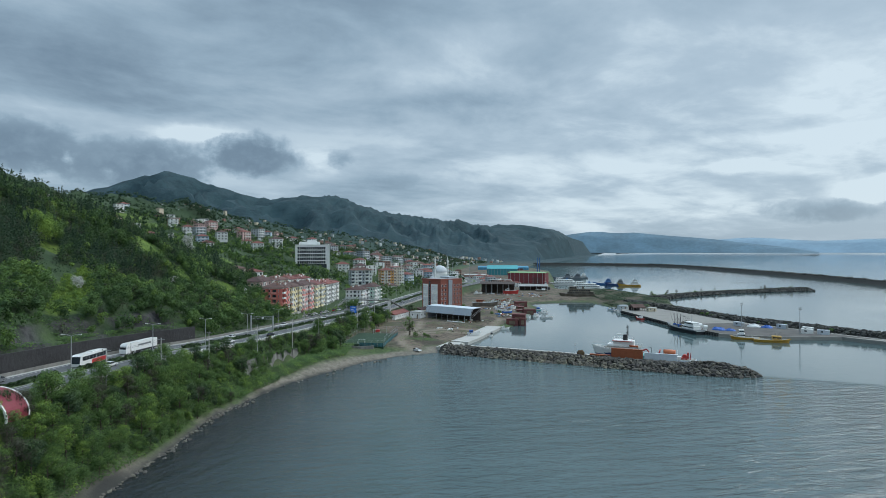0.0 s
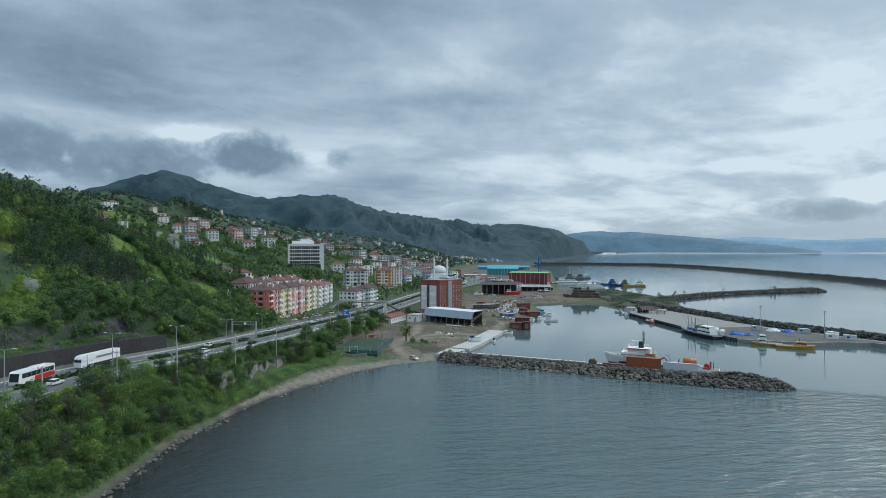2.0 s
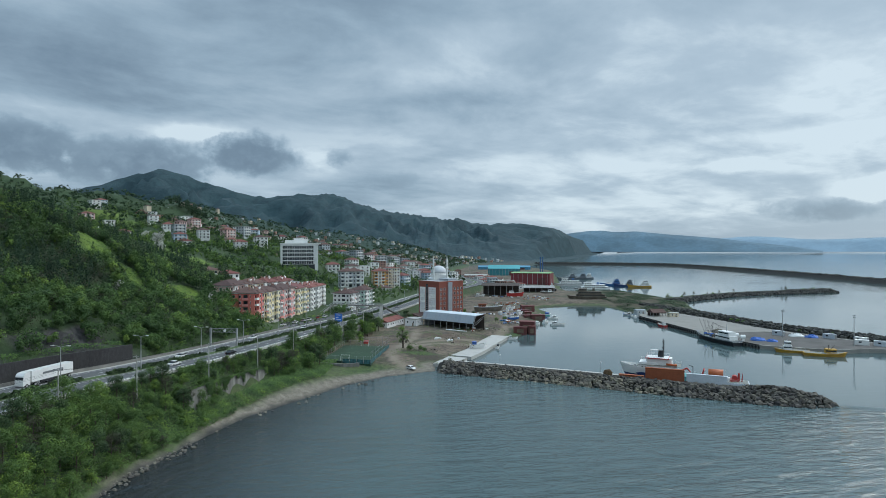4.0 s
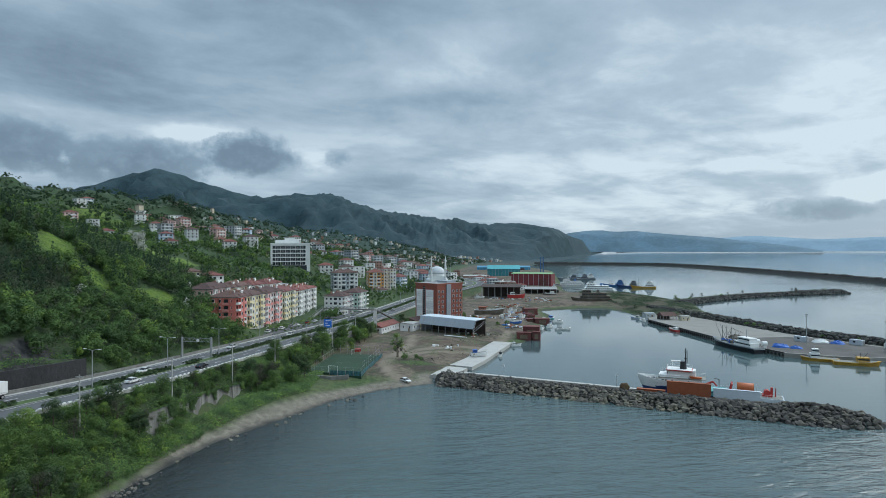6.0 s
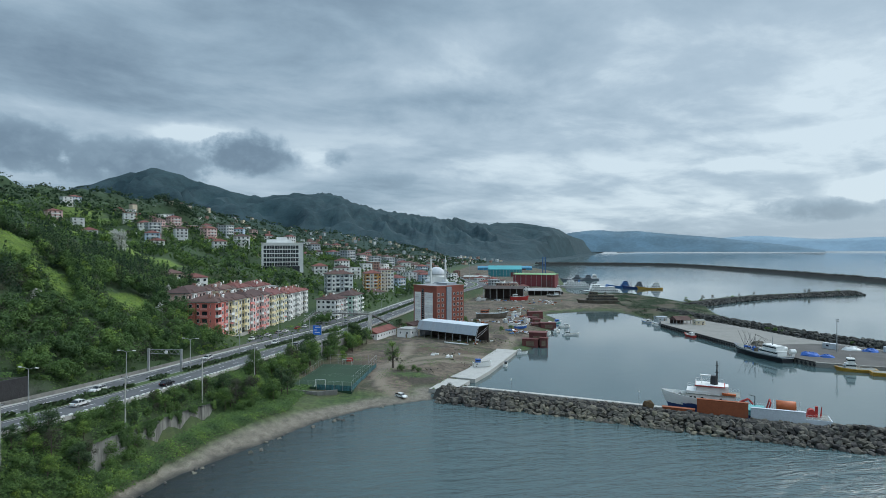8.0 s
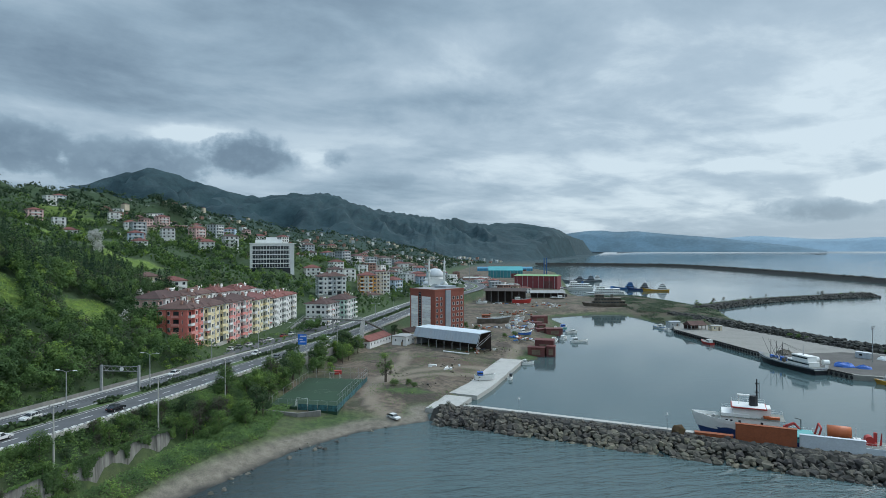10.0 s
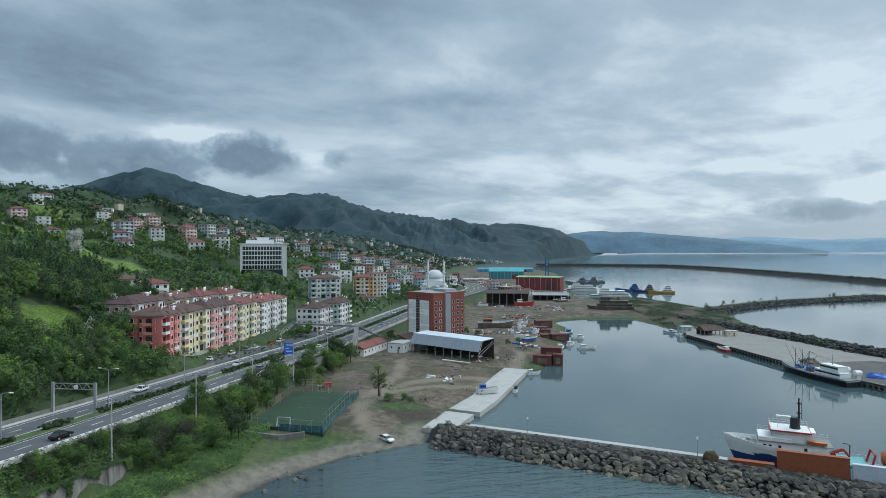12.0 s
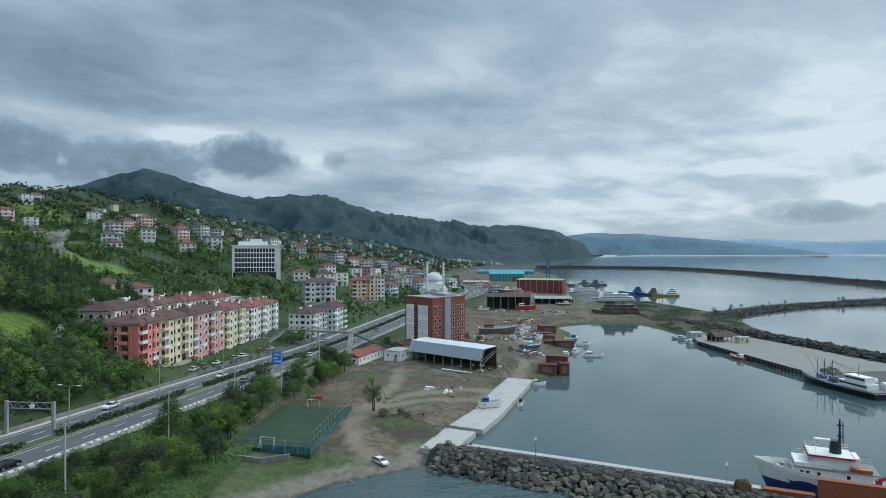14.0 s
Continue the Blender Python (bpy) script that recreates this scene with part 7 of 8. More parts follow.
for dx, dy, dz, r in ((157.5, 366, 4.5, 1.3), (158.6, 361, 4.3, 1.1)):
    solid("liferaft_drum", Mesh().tube((dx - 1.2, dy, dz), (dx + 1.2, dy, dz), r, n=12).box(dx, dy, 1.9, 1.4, 1.4, dz - 1.9), M_WHITE, "large white drum on a stand at the pier edge", "drum", group="pier drums")
fishing_boat("small red and white fishing boat at the pier", pose(143.6, 436, 0, 0, 0, 100), 9.5, 3.2, P_RED, P_RED, M_WHITE, 2.0, 0, 1, 0.8, 1.1, group="pier boats")
fishing_boat("yellow-hulled work boat with a white bridge", pose(171.5, 339, 0, 0, 0, 158), 15, 5.0, P_YELLOW, P_YELLOW, M_WHITE, 3.0, 1, 2, 0.6, 1.2, False, "pier boats")
fishing_boat("bright yellow tug with a yellow wheelhouse", pose(181.5, 329.0, 0, 0, 0, -20), 18, 5.2, P_YELLOW, P_YELLOW, P_YELLOW, 4.0, 1, 1, 0.9, 1.3, False, "pier boats")
fishing_boat("small white boat beside the pier root", pose(141, 500, 0, 0, 0, 120), 9, 3, M_WHITE, P_BLUE, M_WHITE, 2, 0, 1, 0.7, 0.9, group="pier boats")
fishing_boat("white motor boat moored by the fish shed", pose(141.5, 486, 0, 0, 0, 95), 7, 2.4, M_WHITE, M_WHITE, M_WHITE, 1.5, 0, 1, 0.6, 0.8, group="pier boats")


def folded_net(m, r, mat, label):
    """A heap of tarpaulin or net."""
    q, ring = random.Random(int(r * 100)), []
    for i in range(5):
        k = math.cos(i / 4 * math.pi / 2 * 0.96)
        ring.append([(r * k * math.cos(a) * 1.5 * q.uniform(0.85, 1.12), r * k * math.sin(a) * q.uniform(0.85, 1.12), r * (0.62 + 0.22 * q.uniform(-1, 1)) * math.sin(i / 4 * math.pi / 2)) for a in [j * math.pi / 7 for j in range(14)]])
    solid("tarpaulin", Mesh().loft(ring), mat, label, "heap", m)


folded_net(pose(168, 364, 2.0, 0, 0, -30), 2.7, P_TARP, "heap of goods under a blue tarpaulin on the pier")
folded_net(pose(173.5, 360, 2.0, 0, 0, -30), 2.0, P_TARP, "heap of nets under a blue tarpaulin on the pier")
folded_net(pose(203, 374, 2.0, 0, 0, -30), 2.3, P_TARP, "blue tarpaulin over stacked gear on the pier")
folded_net(pose(197, 378, 2.0, 0, 0, -30), 2.6, M_WHITE, "pale sheet over stacked gear on the pier")
folded_net(pose(161, 394, 2.0, 0, 0, -70), 3.0, P_WOOD, "brown fishing nets heaped on the pier")
folded_net(pose(216, 352, 2.0, 0, 0, -30), 1.6, M_WHITE, "white big bags heaped on the pier")


def container(label, m, mat):
    t = thing("container", label, "container", m, "pier containers")
    part("shell", Mesh().box(0, 0, 0, 6.06, 2.44, 2.6), mat, t)
    for i in range(12):
        part("rib", Mesh().box(-2.75 + i * 0.5, -1.25, 0.15, 0.2, 0.06, 2.3), mat, t)
    part("door", Mesh().box(3.05, 0, 0.1, 0.06, 2.2, 2.3), M_STEEL, t)
    part("window", Mesh().box(-0.8, -1.27, 1.1, 1.2, 0.06, 0.8), M_GLASS, t)


for x, y, a, mat, lab in ((190, 383, -58, P_PALE, "pale grey site container on the pier"), (211, 371, -58, P_PALE, "grey site container beside a lamp post"), (219, 358, -58, M_WHITE, "white site cabin on the pier"), (213, 349, -30, M_WHITE, "white container near the pier's end"), (220, 345, -30, P_PALE, "pale container at the pier's end")):
    container(lab, pose(x, y, 2.0, 0, 0, a), mat)


def lamp_mast(m, h, label, arms=2):
    t = thing("lamp_mast", label, "lamp post", m, "pier lamp masts")
    part("pole", Mesh().lathe(0, 0, [(0.28, 0), (0.10, h)], 8), M_STEEL, t)
    for k in range(arms):
        part("crossbar", Mesh().box(0, 0, h - 0.4 - k * 0.9, 2.4, 0.12, 0.12), M_STEEL, t)
        for x in (-1.0, 0, 1.0):
            part("lamp_head", Mesh().box(x, -0.2, h - 0.3 - k * 0.9, 0.45, 0.35, 0.35), M_STEEL, t)


lamp_mast(pose(186.4, 372.8, 2.0, 0, 0, 30), 15.4, "tall steel floodlight mast on the pier")
lamp_mast(pose(207, 346, 2.0, 0, 0, 30), 15.4, "tall steel floodlight mast on the pier")
lamp_mast(pose(40, 900, 5, 0, 0, 30), 32, "very tall floodlight mast beside the road")
lamp_mast(pose(12, 760, 8, 0, 0, 10), 26, "tall floodlight mast beside the road")

# boats at the yard and in the basin
for i, (x, y, a, ln, hull, cab, lab) in enumerate((
        (64, 446, 70, 9, M_WHITE, M_WHITE, "white cabin boat moored at the yard"), (80.5, 478, 20, 8, M_WHITE, M_WHITE, "white motor boat on a mooring"), (77, 443, 10, 10, M_WHITE, M_WHITE, "white fishing boat on a mooring"),
        (79, 500, 30, 9, P_TURQ, P_TARP, "turquoise boat under a blue cover"), (39.8, 381.5, 15, 6, M_WHITE, M_WHITE, "small white boat beside the quay"), (28.6, 352, 70, 4.6, M_WHITE, M_GLASS, "little white dinghy with a dark cover"),
        (71, 455, 60, 8, M_WHITE, M_WHITE, "white open boat beside the boathouse"), (73, 489, 80, 8, P_BLUE, M_WHITE, "blue and white boat moored at the yard"))):
    fishing_boat(lab, pose(x, y, 0.1, 0, 0, a), ln, ln * 0.33, hull, M_WHITE, cab, 1.6, 0, 1, 0.5, 0.8, i % 2 == 0, "small boats", "motor_boat")
for x, y, z, a, ln, hull, cab, lab in ((18, 343.5, 1.95, 10, 8, M_WHITE, P_TARP, "white boat with a blue cover laid up on the quay"), (49, 452, 3.2, 30, 9, P_TARP, M_WHITE, "blue and white boat laid up on the yard"), (46, 462, 3.2, 10, 8, M_WHITE, M_WHITE, "white boat laid up on the yard"),
                                       (57, 482, 3.1, 60, 8, M_WHITE, M_WHITE, "white boat laid up near the shacks"), (50, 500, 3.2, 75, 7, M_WHITE, M_WHITE, "small white hull on the yard"), (42, 478, 3.2, 100, 7, P_PALE, M_WHITE, "pale boat on the yard"),
                                       (55, 520, 3.2, 40, 9, M_WHITE, M_WHITE, "white cabin boat on blocks"), (38, 640, 3.4, 20, 10, M_WHITE, M_WHITE, "white boat before the slipway shed"), (112, 684, 3.3, 190, 14, P_WOOD, M_WHITE, "white-topped wooden boat on the slip"),
                                       (8, 470, 3.2, 190, 9, P_TURQ, M_WHITE, "turquoise boat behind the long shed")):
    fishing_boat(lab, pose(x, y, z + 0.5, 0, 0, a), ln, ln * 0.33, hull, M_WHITE, cab, 1.5, 0, 1, 0.5, 0.9, True, "laid-up boats", "laid_up_boat")
fishing_boat("old grey wooden fishing hull laid up on the yard", pose(36, 503, 4.1, 0, 0, 2), 22, 6.2, P_WOOD, P_PALE, P_RUST, 0, 0, 1, 1.2, 2.4, True, "laid-up boats", "laid_up_boat")
fishing_boat("bright red steel hull on the slipway", pose(73, 640, 4.2, 0, 0, 5), 17, 5.4, P_RED, P_RED, M_WHITE, 2.0, 0, 1, 1.0, 2.4, True, "laid-up boats", "laid_up_boat")
ferry("large unfinished wooden passenger ship on the shore", pose(137, 612, 2.6, 0, 0, 172), 36, 9.5, P_WOOD, P_WOOD, 2.8, "laid-up boats")
ferry("long white passenger ferry with dark window bands", pose(180, 766, 0, 0, 0, 176), 43, 9, M_WHITE, M_WHITE, 2.4, "far ships")
ferry("white passenger ferry alongside the shipyard", pose(172, 862, 0, 0, 0, 180), 40, 8.5, M_WHITE, M_WHITE, 2.4, "far ships")
for x, y, a, ln, hull, cab, lab in ((206, 1030, 170, 34, P_GREYSHIP, P_GREYSHIP, "dark grey trawler with tall masts"), (226, 1040, 170, 34, P_GREYSHIP, P_GREYSHIP, "dark grey trawler rafted alongside"), (240, 1052, 175, 30, P_GREYSHIP, M_WHITE, "grey trawler with a pale bridge"),
                                    (232, 866, 175, 30, P_BLUE, P_BLUE, "blue fishing vessel with a tall mast"), (244, 846, 172, 28, P_NAVY, P_GREYSHIP, "dark blue fishing vessel with derricks"), (258, 828, 175, 31, P_YELLOW, M_WHITE, "yellow coaster with a white bridge"), (118, 715, 170, 20, P_BLACK, M_WHITE, "dark hull with a white cabin by the hall")):
    fishing_boat(lab, pose(x, y, 0 if y > 720 else 3.6, 0, 0, a), ln, ln * 0.23, hull, P_GREYSHIP if hull == P_GREYSHIP else hull, cab, 11, 2, 3, 2.0, 2.0, True, "far ships", "fishing_vessel", "ship")


# ---- rocks ----
def rock_mesh(seed, name="rock"):
    """An angular boulder about 1 m in radius."""
    q = random.Random(seed)
    bm = bmesh.new()
    k = Vector((q.uniform(0.85, 1.3), q.uniform(0.75, 1.1), q.uniform(0.6, 0.9)))
    for i in range(13):
        z = 1 - 2 * (i + 0.5) / 13
        a, r = 2.4 * i + q.uniform(-0.5, 0.5), math.sqrt(1 - z * z)
        s_ = q.uniform(0.85, 1.15)
        bm.verts.new((r * math.cos(a) * k.x * s_, r * math.sin(a) * k.y * s_, z * k.z * s_))
    hull = bmesh.ops.convex_hull(bm, input=bm.verts)
    bmesh.ops.delete(bm, geom=[v for v in bm.verts if not v.link_faces], context="VERTS")
    me = bpy.data.meshes.new(name)
    bm.to_mesh(me)
    bm.free()
    me.materials.append(M_ROCK)
    return me


ROCKS = [rock_mesh(60 + i) for i in range(10)]
ROCK_V = [np.array([v.co[:] for v in me.vertices]) for me in ROCKS]
ROCK_F = [np.array([p.vertices[:] for p in me.polygons]) for me in ROCKS]


def rock_heap(name, spots, label, mat=None):
    """Many boulders in one mesh: x, y, z, size."""
    q = np.random.RandomState(5)
    V, F, k = [], [], 0
    for x, y, z, r in spots:
        i = q.randint(len(ROCKS))
        a, b_ = q.uniform(0, 6.28), q.uniform(-0.5, 0.5)
        ca, sa, cb, sb = math.cos(a), math.sin(a), math.cos(b_), math.sin(b_)
        v = ROCK_V[i] * r
        v = v @ np.array([[ca, sa, 0], [-sa, ca, 0], [0, 0, 1]]) @ np.array([[1, 0, 0], [0, cb, sb], [0, -sb, cb]])
        V.append(v + (x, y, z))
        F.append(ROCK_F[i] + k)
        k += len(v)
    me = bpy.data.meshes.new(name)
    me.from_pydata(np.concatenate(V).tolist(), [], np.concatenate(F).tolist())
    me.materials.append(mat or M_ROCK)
    tagged(new(name, me), label, "rocks", kind="stuff")


def slope_spots(line, prof, step, size, seed):
    """Spots over a mound: prof lists (offset, height)."""
    q = random.Random(seed)
    out_ = []
    for i in range(len(prof) - 1):
        (o0, z0), (o1, z1) = prof[i], prof[i + 1]
        n = max(1, round(math.hypot(o1 - o0, z1 - z0) / (step * 0.85)))
        for k in range(n):
            u = (k + 0.5) / n
            l = offset(line, o0 + (o1 - o0) * u)
            ln = np.linalg.norm(np.diff(l[:, :2], axis=0), axis=1)
            s = np.r_[0, np.cumsum(ln)]
            for d in np.arange(q.uniform(0, step), s[-1], step):
                d += q.uniform(-0.3, 0.3) * step
                out_.append((np.interp(d, s, l[:, 0]) + q.uniform(-0.25, 0.25), np.interp(d, s, l[:, 1]) + q.uniform(-0.25, 0.25), z0 + (z1 - z0) * u + q.uniform(-0.2, 0.25), size * q.uniform(0.6, 1.45)))
    return out_


front = slope_spots(BW1[1:], ((9.6, -0.35), (2.6, 2.7)), 1.62, 1.02, 1)
tip = [(121.5 + 7.5 * math.cos(a) * k, 244.5 + 7.0 * math.sin(a) * k, 3.2 * (1 - k) + 0.1, 1.0 * random.Random(int(a * 50 + k * 9)).uniform(0.7, 1.3)) for k in (0.25, 0.5, 0.75, 1.0) for a in [i * 0.42 / (0.35 + k) - 2.2 for i in range(int(4.4 * (0.35 + k) / 0.42))]]
hump = random.Random(77)
for _ in range(110):
    u_, w_ = hump.uniform(-1, 1), hump.uniform(-1, 1)
    tip.append((112 + 9 * u_, 248.2 - 4 * u_ + 4.5 * w_, 2.2 + 2.3 * math.sqrt(max(0.0, 1 - 0.8 * u_ * u_ - 0.9 * w_ * w_)) - 0.5, hump.uniform(0.7, 1.1)))
near_, rest = [], []
for sp in front:
    (near_ if 22 < sp[0] < 80 else rest).append(sp)
near_.sort(key=lambda sp: abs(sp[0] - 55))
rest += near_[300:] + tip + slope_spots(BW1, ((2.2, 2.8), (-2.2, 2.6)), 1.6, 0.8, 2) + slope_spots(BW1, ((-3.8, 2.0), (-9.0, -0.4)), 1.9, 0.95, 3)
core = bpy.data.objects["breakwater_core"]
q = random.Random(3)
for x, y, z, r in near_[:300]:
    o = part("rock", ROCKS[q.randrange(10)], None, core)
    o.matrix_basis = pose(x, y, z, q.uniform(-25, 25), q.uniform(-25, 25), q.uniform(0, 360)) @ Matrix.Diagonal((r * 1.1, r, r * 0.82, 1))
rock_heap("breakwater_rocks", rest, "angular dark grey boulders of the harbour breakwater")
rock_heap("outer_breakwater_rocks", slope_spots(BW_OUT, ((-8.5, 0.5), (-2.2, 4.4), (2.2, 4.4), (8.0, 0.0)), 2.3, 1.25, 4), "dark boulders of the outer breakwater", M_ROCK_DARK)
rock_heap("spit_rocks", slope_spots(SPIT, ((4.5, 3.2), (13.0, 0.0)), 2.6, 1.4, 5) + slope_spots(SPIT[-12:], ((-4, 3.2), (4, 3.2)), 2.6, 1.4, 6), "dark boulders along the low spit", M_ROCK_DARK)
rock_heap("far_breakwater_rocks", slope_spots(BW_FAR, ((-4.0, 5.4), (5.0, 5.4), (11.0, 0.0)), 5.0, 2.7, 7), "dark boulders of the long breakwater in the bay", M_ROCK_DARK)
q = random.Random(8)
shore_spots = []
M_SHORE = material("shore_stone", (0.125, 0.115, 0.095), 0.9, 0.35, 0.6, 3.0, 0.08, island=0.5, tint=(0.06, 0.058, 0.05))
SH = lerp_line(SHORE, 240)
for _ in range(1300):
    i = q.randrange(30, 236)
    x, y = SH[i] + 0.0
    d = q.gauss(0.3, 1.3)
    near_wall = y > 204
    if near_wall and q.random() < 0.9:
        continue
    shore_spots.append((x - d * 0.9, y + d * 0.3 + q.uniform(-1, 1), max(0.05, d * 0.12) - 0.1, q.uniform(0.18, 0.75)))
for x, y in ((-36, 272 - 8), (-31, 270), (-30, 271.5), (-28.5, 270.6), (-45, 245), (-47, 243)):
    shore_spots.append((x, y, 0.0, 0.8))
rock_heap("shore_rocks", shore_spots, "grey-brown stones along the shingle beach", M_SHORE)
q = random.Random(18)
root_spots = [(q.uniform(0, 7), q.uniform(295.5, 302), 0.4 + q.uniform(0, 1.2), q.uniform(0.4, 0.9)) for _ in range(50)]
rock_heap("breakwater_root_rocks", root_spots, "boulders where the breakwater meets the beach")
ledge = BW1[(BW1[:, 0] > 6) & (BW1[:, 0] < 66)]
solid("breakwater_ledge", ribbon([np.c_[offset(ledge, d)[:, :2], np.full(len(ledge), z)] for d, z in ((-6.2, -1), (-6.2, 2.75), (-4.3, 2.75), (-4.3, 1.5))]), M_CONCRETE, "pale concrete ledge along the basin side", "ledge", kind="structure")
solid("mossy_boulder", Mesh().add([tuple(v * np.array([1.6, 1.3, 1.9])) for v in ROCK_V[2]], [tuple(f) for f in ROCK_F[2]]), material("mossy_rust_rock", (0.10, 0.06, 0.03), 0.95, 0.35, 0.6, 3.0, 0.1, tint=(0.06, 0.075, 0.03)), "large rust-brown mossy boulder on the breakwater", "boulder", pose(63.2, 273.6, 3.6), smooth=False)


def breakwater_post(x, y, z, label):
    t = thing("mooring_lamp", label, "lamp post", pose(x, y, z), "breakwater posts")
    part("pole", Mesh().lathe(0, 0, [(0.07, 0), (0.05, 4.2)], 6), M_STEEL, t)
    part("lamp_head", Mesh().lathe(0, 0, [(0.22, 4.2), (0.30, 4.4), (0.12, 4.9)], 8), M_WHITE, t)


breakwater_post(61.0, 275.6, 2.75, "slim post with a white lamp on the breakwater")
breakwater_post(24, 292.6, 2.75, "slim post with a white lamp on the breakwater")


# ---- pier edge ----
def tyres():
    me = Mesh().lathe(0, 0, [(0.55, -0.25), (0.8, 0.0), (0.55, 0.25), (0.35, 0.0)], 10).data("tyre", M_TYRE)
    holder = thing("pier_fender", "row of black tyres hung along the pier wall", "fender")
    line = lerp_line([(142.5, 476), (146, 440), (150.5, 397), (156, 364), (160.5, 348)], 60)
    for x, y in line:
        part("tyre", me, None, holder).matrix_basis = pose(x - 0.3, y, 1.0, 0, 90, 6)


tyres()
solid("pier_edge_beam", ribbon([np.c_[offset(lerp_line([(142.5, 476), (146, 440), (150.5, 397), (156, 364), (160.5, 348)], 40), d), np.full(40, z)] for d, z in ((-0.5, -1), (-0.5, 2.3), (0.3, 2.3), (0.3, 1.9))]), M_RUBBLE, "dark timbered edge of the pier", "pier edge", kind="structure")
M_PIERDARK = material("oily_concrete", (0.085, 0.082, 0.077), 0.9, 0.3, 0.12, 1.0, world_space=True)
solid("pier_yard", Mesh().prism([(152.5, 392), (158, 364), (163, 349), (190, 335), (208, 338), (224, 336), (240, 322), (219, 362), (203, 392), (190, 398)], 1.9, 2.012), M_PIERDARK, "darker oil-stained working part of the pier", "pier", kind="structure")


# ---- yard litter ----
q = random.Random(21)
heap = []
for cx, cy, n, r in ((-2, 372, 60, 7), (4, 365, 40, 6), (-6, 330, 40, 5), (14, 340, 16, 4), (-20, 350, 45, 8), (8, 380, 30, 7), (28, 400, 30, 8), (40, 430, 30, 8), (50, 560, 60, 20), (90, 600, 60, 22), (110, 640, 60, 20), (35, 560, 40, 14), (75, 560, 40, 12)):
    for _ in range(n):
        x, y = q.gauss(cx, r * 0.6), q.gauss(cy, r * 0.6)
        heap.append((x, y, 3.0 + q.uniform(0, 0.3), q.uniform(0.15, 0.5)))
rock_heap("rubble_heap", heap, "grey and brown rubble scattered over the yard")
LITTER = [Mesh().box(0, 0, 0, 1.6, 0.5, 0.4).data("scrap", m_) for m_ in (M_WHITE, P_RUST, P_WOOD, P_PALE, P_BLUE)]
scrap = []
for cx, cy, n, r in ((20, 400, 18, 9), (45, 440, 28, 8), (52, 480, 40, 9), (55, 510, 40, 10), (30, 480, 20, 8), (60, 560, 34, 18), (90, 620, 30, 20), (60, 640, 26, 16), (3, 360, 10, 8)):
    for _ in range(n):
        x, y, k = q.gauss(cx, r * 0.5), q.gauss(cy, r * 0.5), q.choice((0, 0, 1, 1, 2, 2, 3, 4))
        scrap.append((x, y, k))
for k in range(5):
    m_ = Mesh()
    for x, y, kk in scrap:
        if kk == k:
            m_.box(x, y, ground_z(x, y) - 0.1, q.uniform(0.6, 3.4), q.uniform(0.4, 1.2), q.uniform(0.3, 1.0), q.uniform(0, 3))
    solid("yard_scrap", m_, (M_WHITE, P_RUST, P_WOOD, P_PALE, P_BLUE)[k], ("pale", "rusty", "timber", "grey", "blue")[k] + " scrap and boat gear lying about the yard", "scrap", kind="stuff")
solid("laid_up_mast", Mesh().tube((2.5, 393.5, 3.9), (14, 386, 3.9), 0.35, 0.22, 8), M_WHITE, "long white spar lying before the shed", "spar")
solid("red_crate", Mesh().box(0, 0, 0, 2.6, 1.6, 1.3).box(0, 0, 1.3, 2.7, 1.7, 0.1), P_RED, "red skip beside the trees", "skip", pose(-38, 346, 3.4, 0, 0, 20))


# ---- trees ----
def leaf_material(name, dark, mid, light, trunk=False):
    m = bpy.data.materials.new(name)
    m.use_nodes = True
    g = Nodes(m.node_tree)
    b_, thin, both = g.n("ShaderNodeBsdfPrincipled"), g.n("ShaderNodeBsdfTranslucent"), g.n("ShaderNodeMixShader")
    both.inputs[0].default_value = 0.32
    g.t.links.new(b_.outputs[0], both.inputs[1])
    g.t.links.new(thin.outputs[0], both.inputs[2])
    g.t.links.new(both.outputs[0], g.n("ShaderNodeOutputMaterial").inputs[0])
    isl = g.n("ShaderNodeNewGeometry").outputs["Random Per Island"]
    rnd = g.n("ShaderNodeObjectInfo").outputs["Random"]
    att = g.n("ShaderNodeAttribute")
    att.attribute_name = "tone"
    # tone holds the species' colour and the top light painted into the crowns
    tone = g.math("ADD", g.math("MULTIPLY", att.outputs["Fac"], 1.0), g.math("MULTIPLY", rnd, 0.0))
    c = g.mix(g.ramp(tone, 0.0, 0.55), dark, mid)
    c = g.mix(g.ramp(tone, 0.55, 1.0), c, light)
    k = g.ramp(isl, 0, 1, 0.88, 1.12, False)
    c = g.mix(1.0, c, g.join(k, k, k), "MULTIPLY")
    g.put(b_.inputs["Base Color"], c)
    g.put(thin.inputs["Color"], c)
    b_.inputs["Roughness"].default_value = 0.7
    b_.inputs["Specular IOR Level"].default_value = 0.2
    return m


M_LEAF = leaf_material("leaves", (0.050, 0.094, 0.036), (0.100, 0.174, 0.052), (0.208, 0.310, 0.060))
M_LEAF_DARK = leaf_material("dark_leaves", (0.022, 0.044, 0.026), (0.042, 0.076, 0.040), (0.076, 0.120, 0.052))
M_TWIG = leaf_material("bare_twigs", (0.052, 0.054, 0.042), (0.080, 0.084, 0.058), (0.13, 0.14, 0.08))
M_BLOSSOM = leaf_material("blossom", (0.38, 0.38, 0.34), (0.52, 0.52, 0.48), (0.66, 0.66, 0.62))
M_BARK = material("bark", (0.085, 0.070, 0.055), 0.95, 0.3, 0.6, 4.0, 0.05)


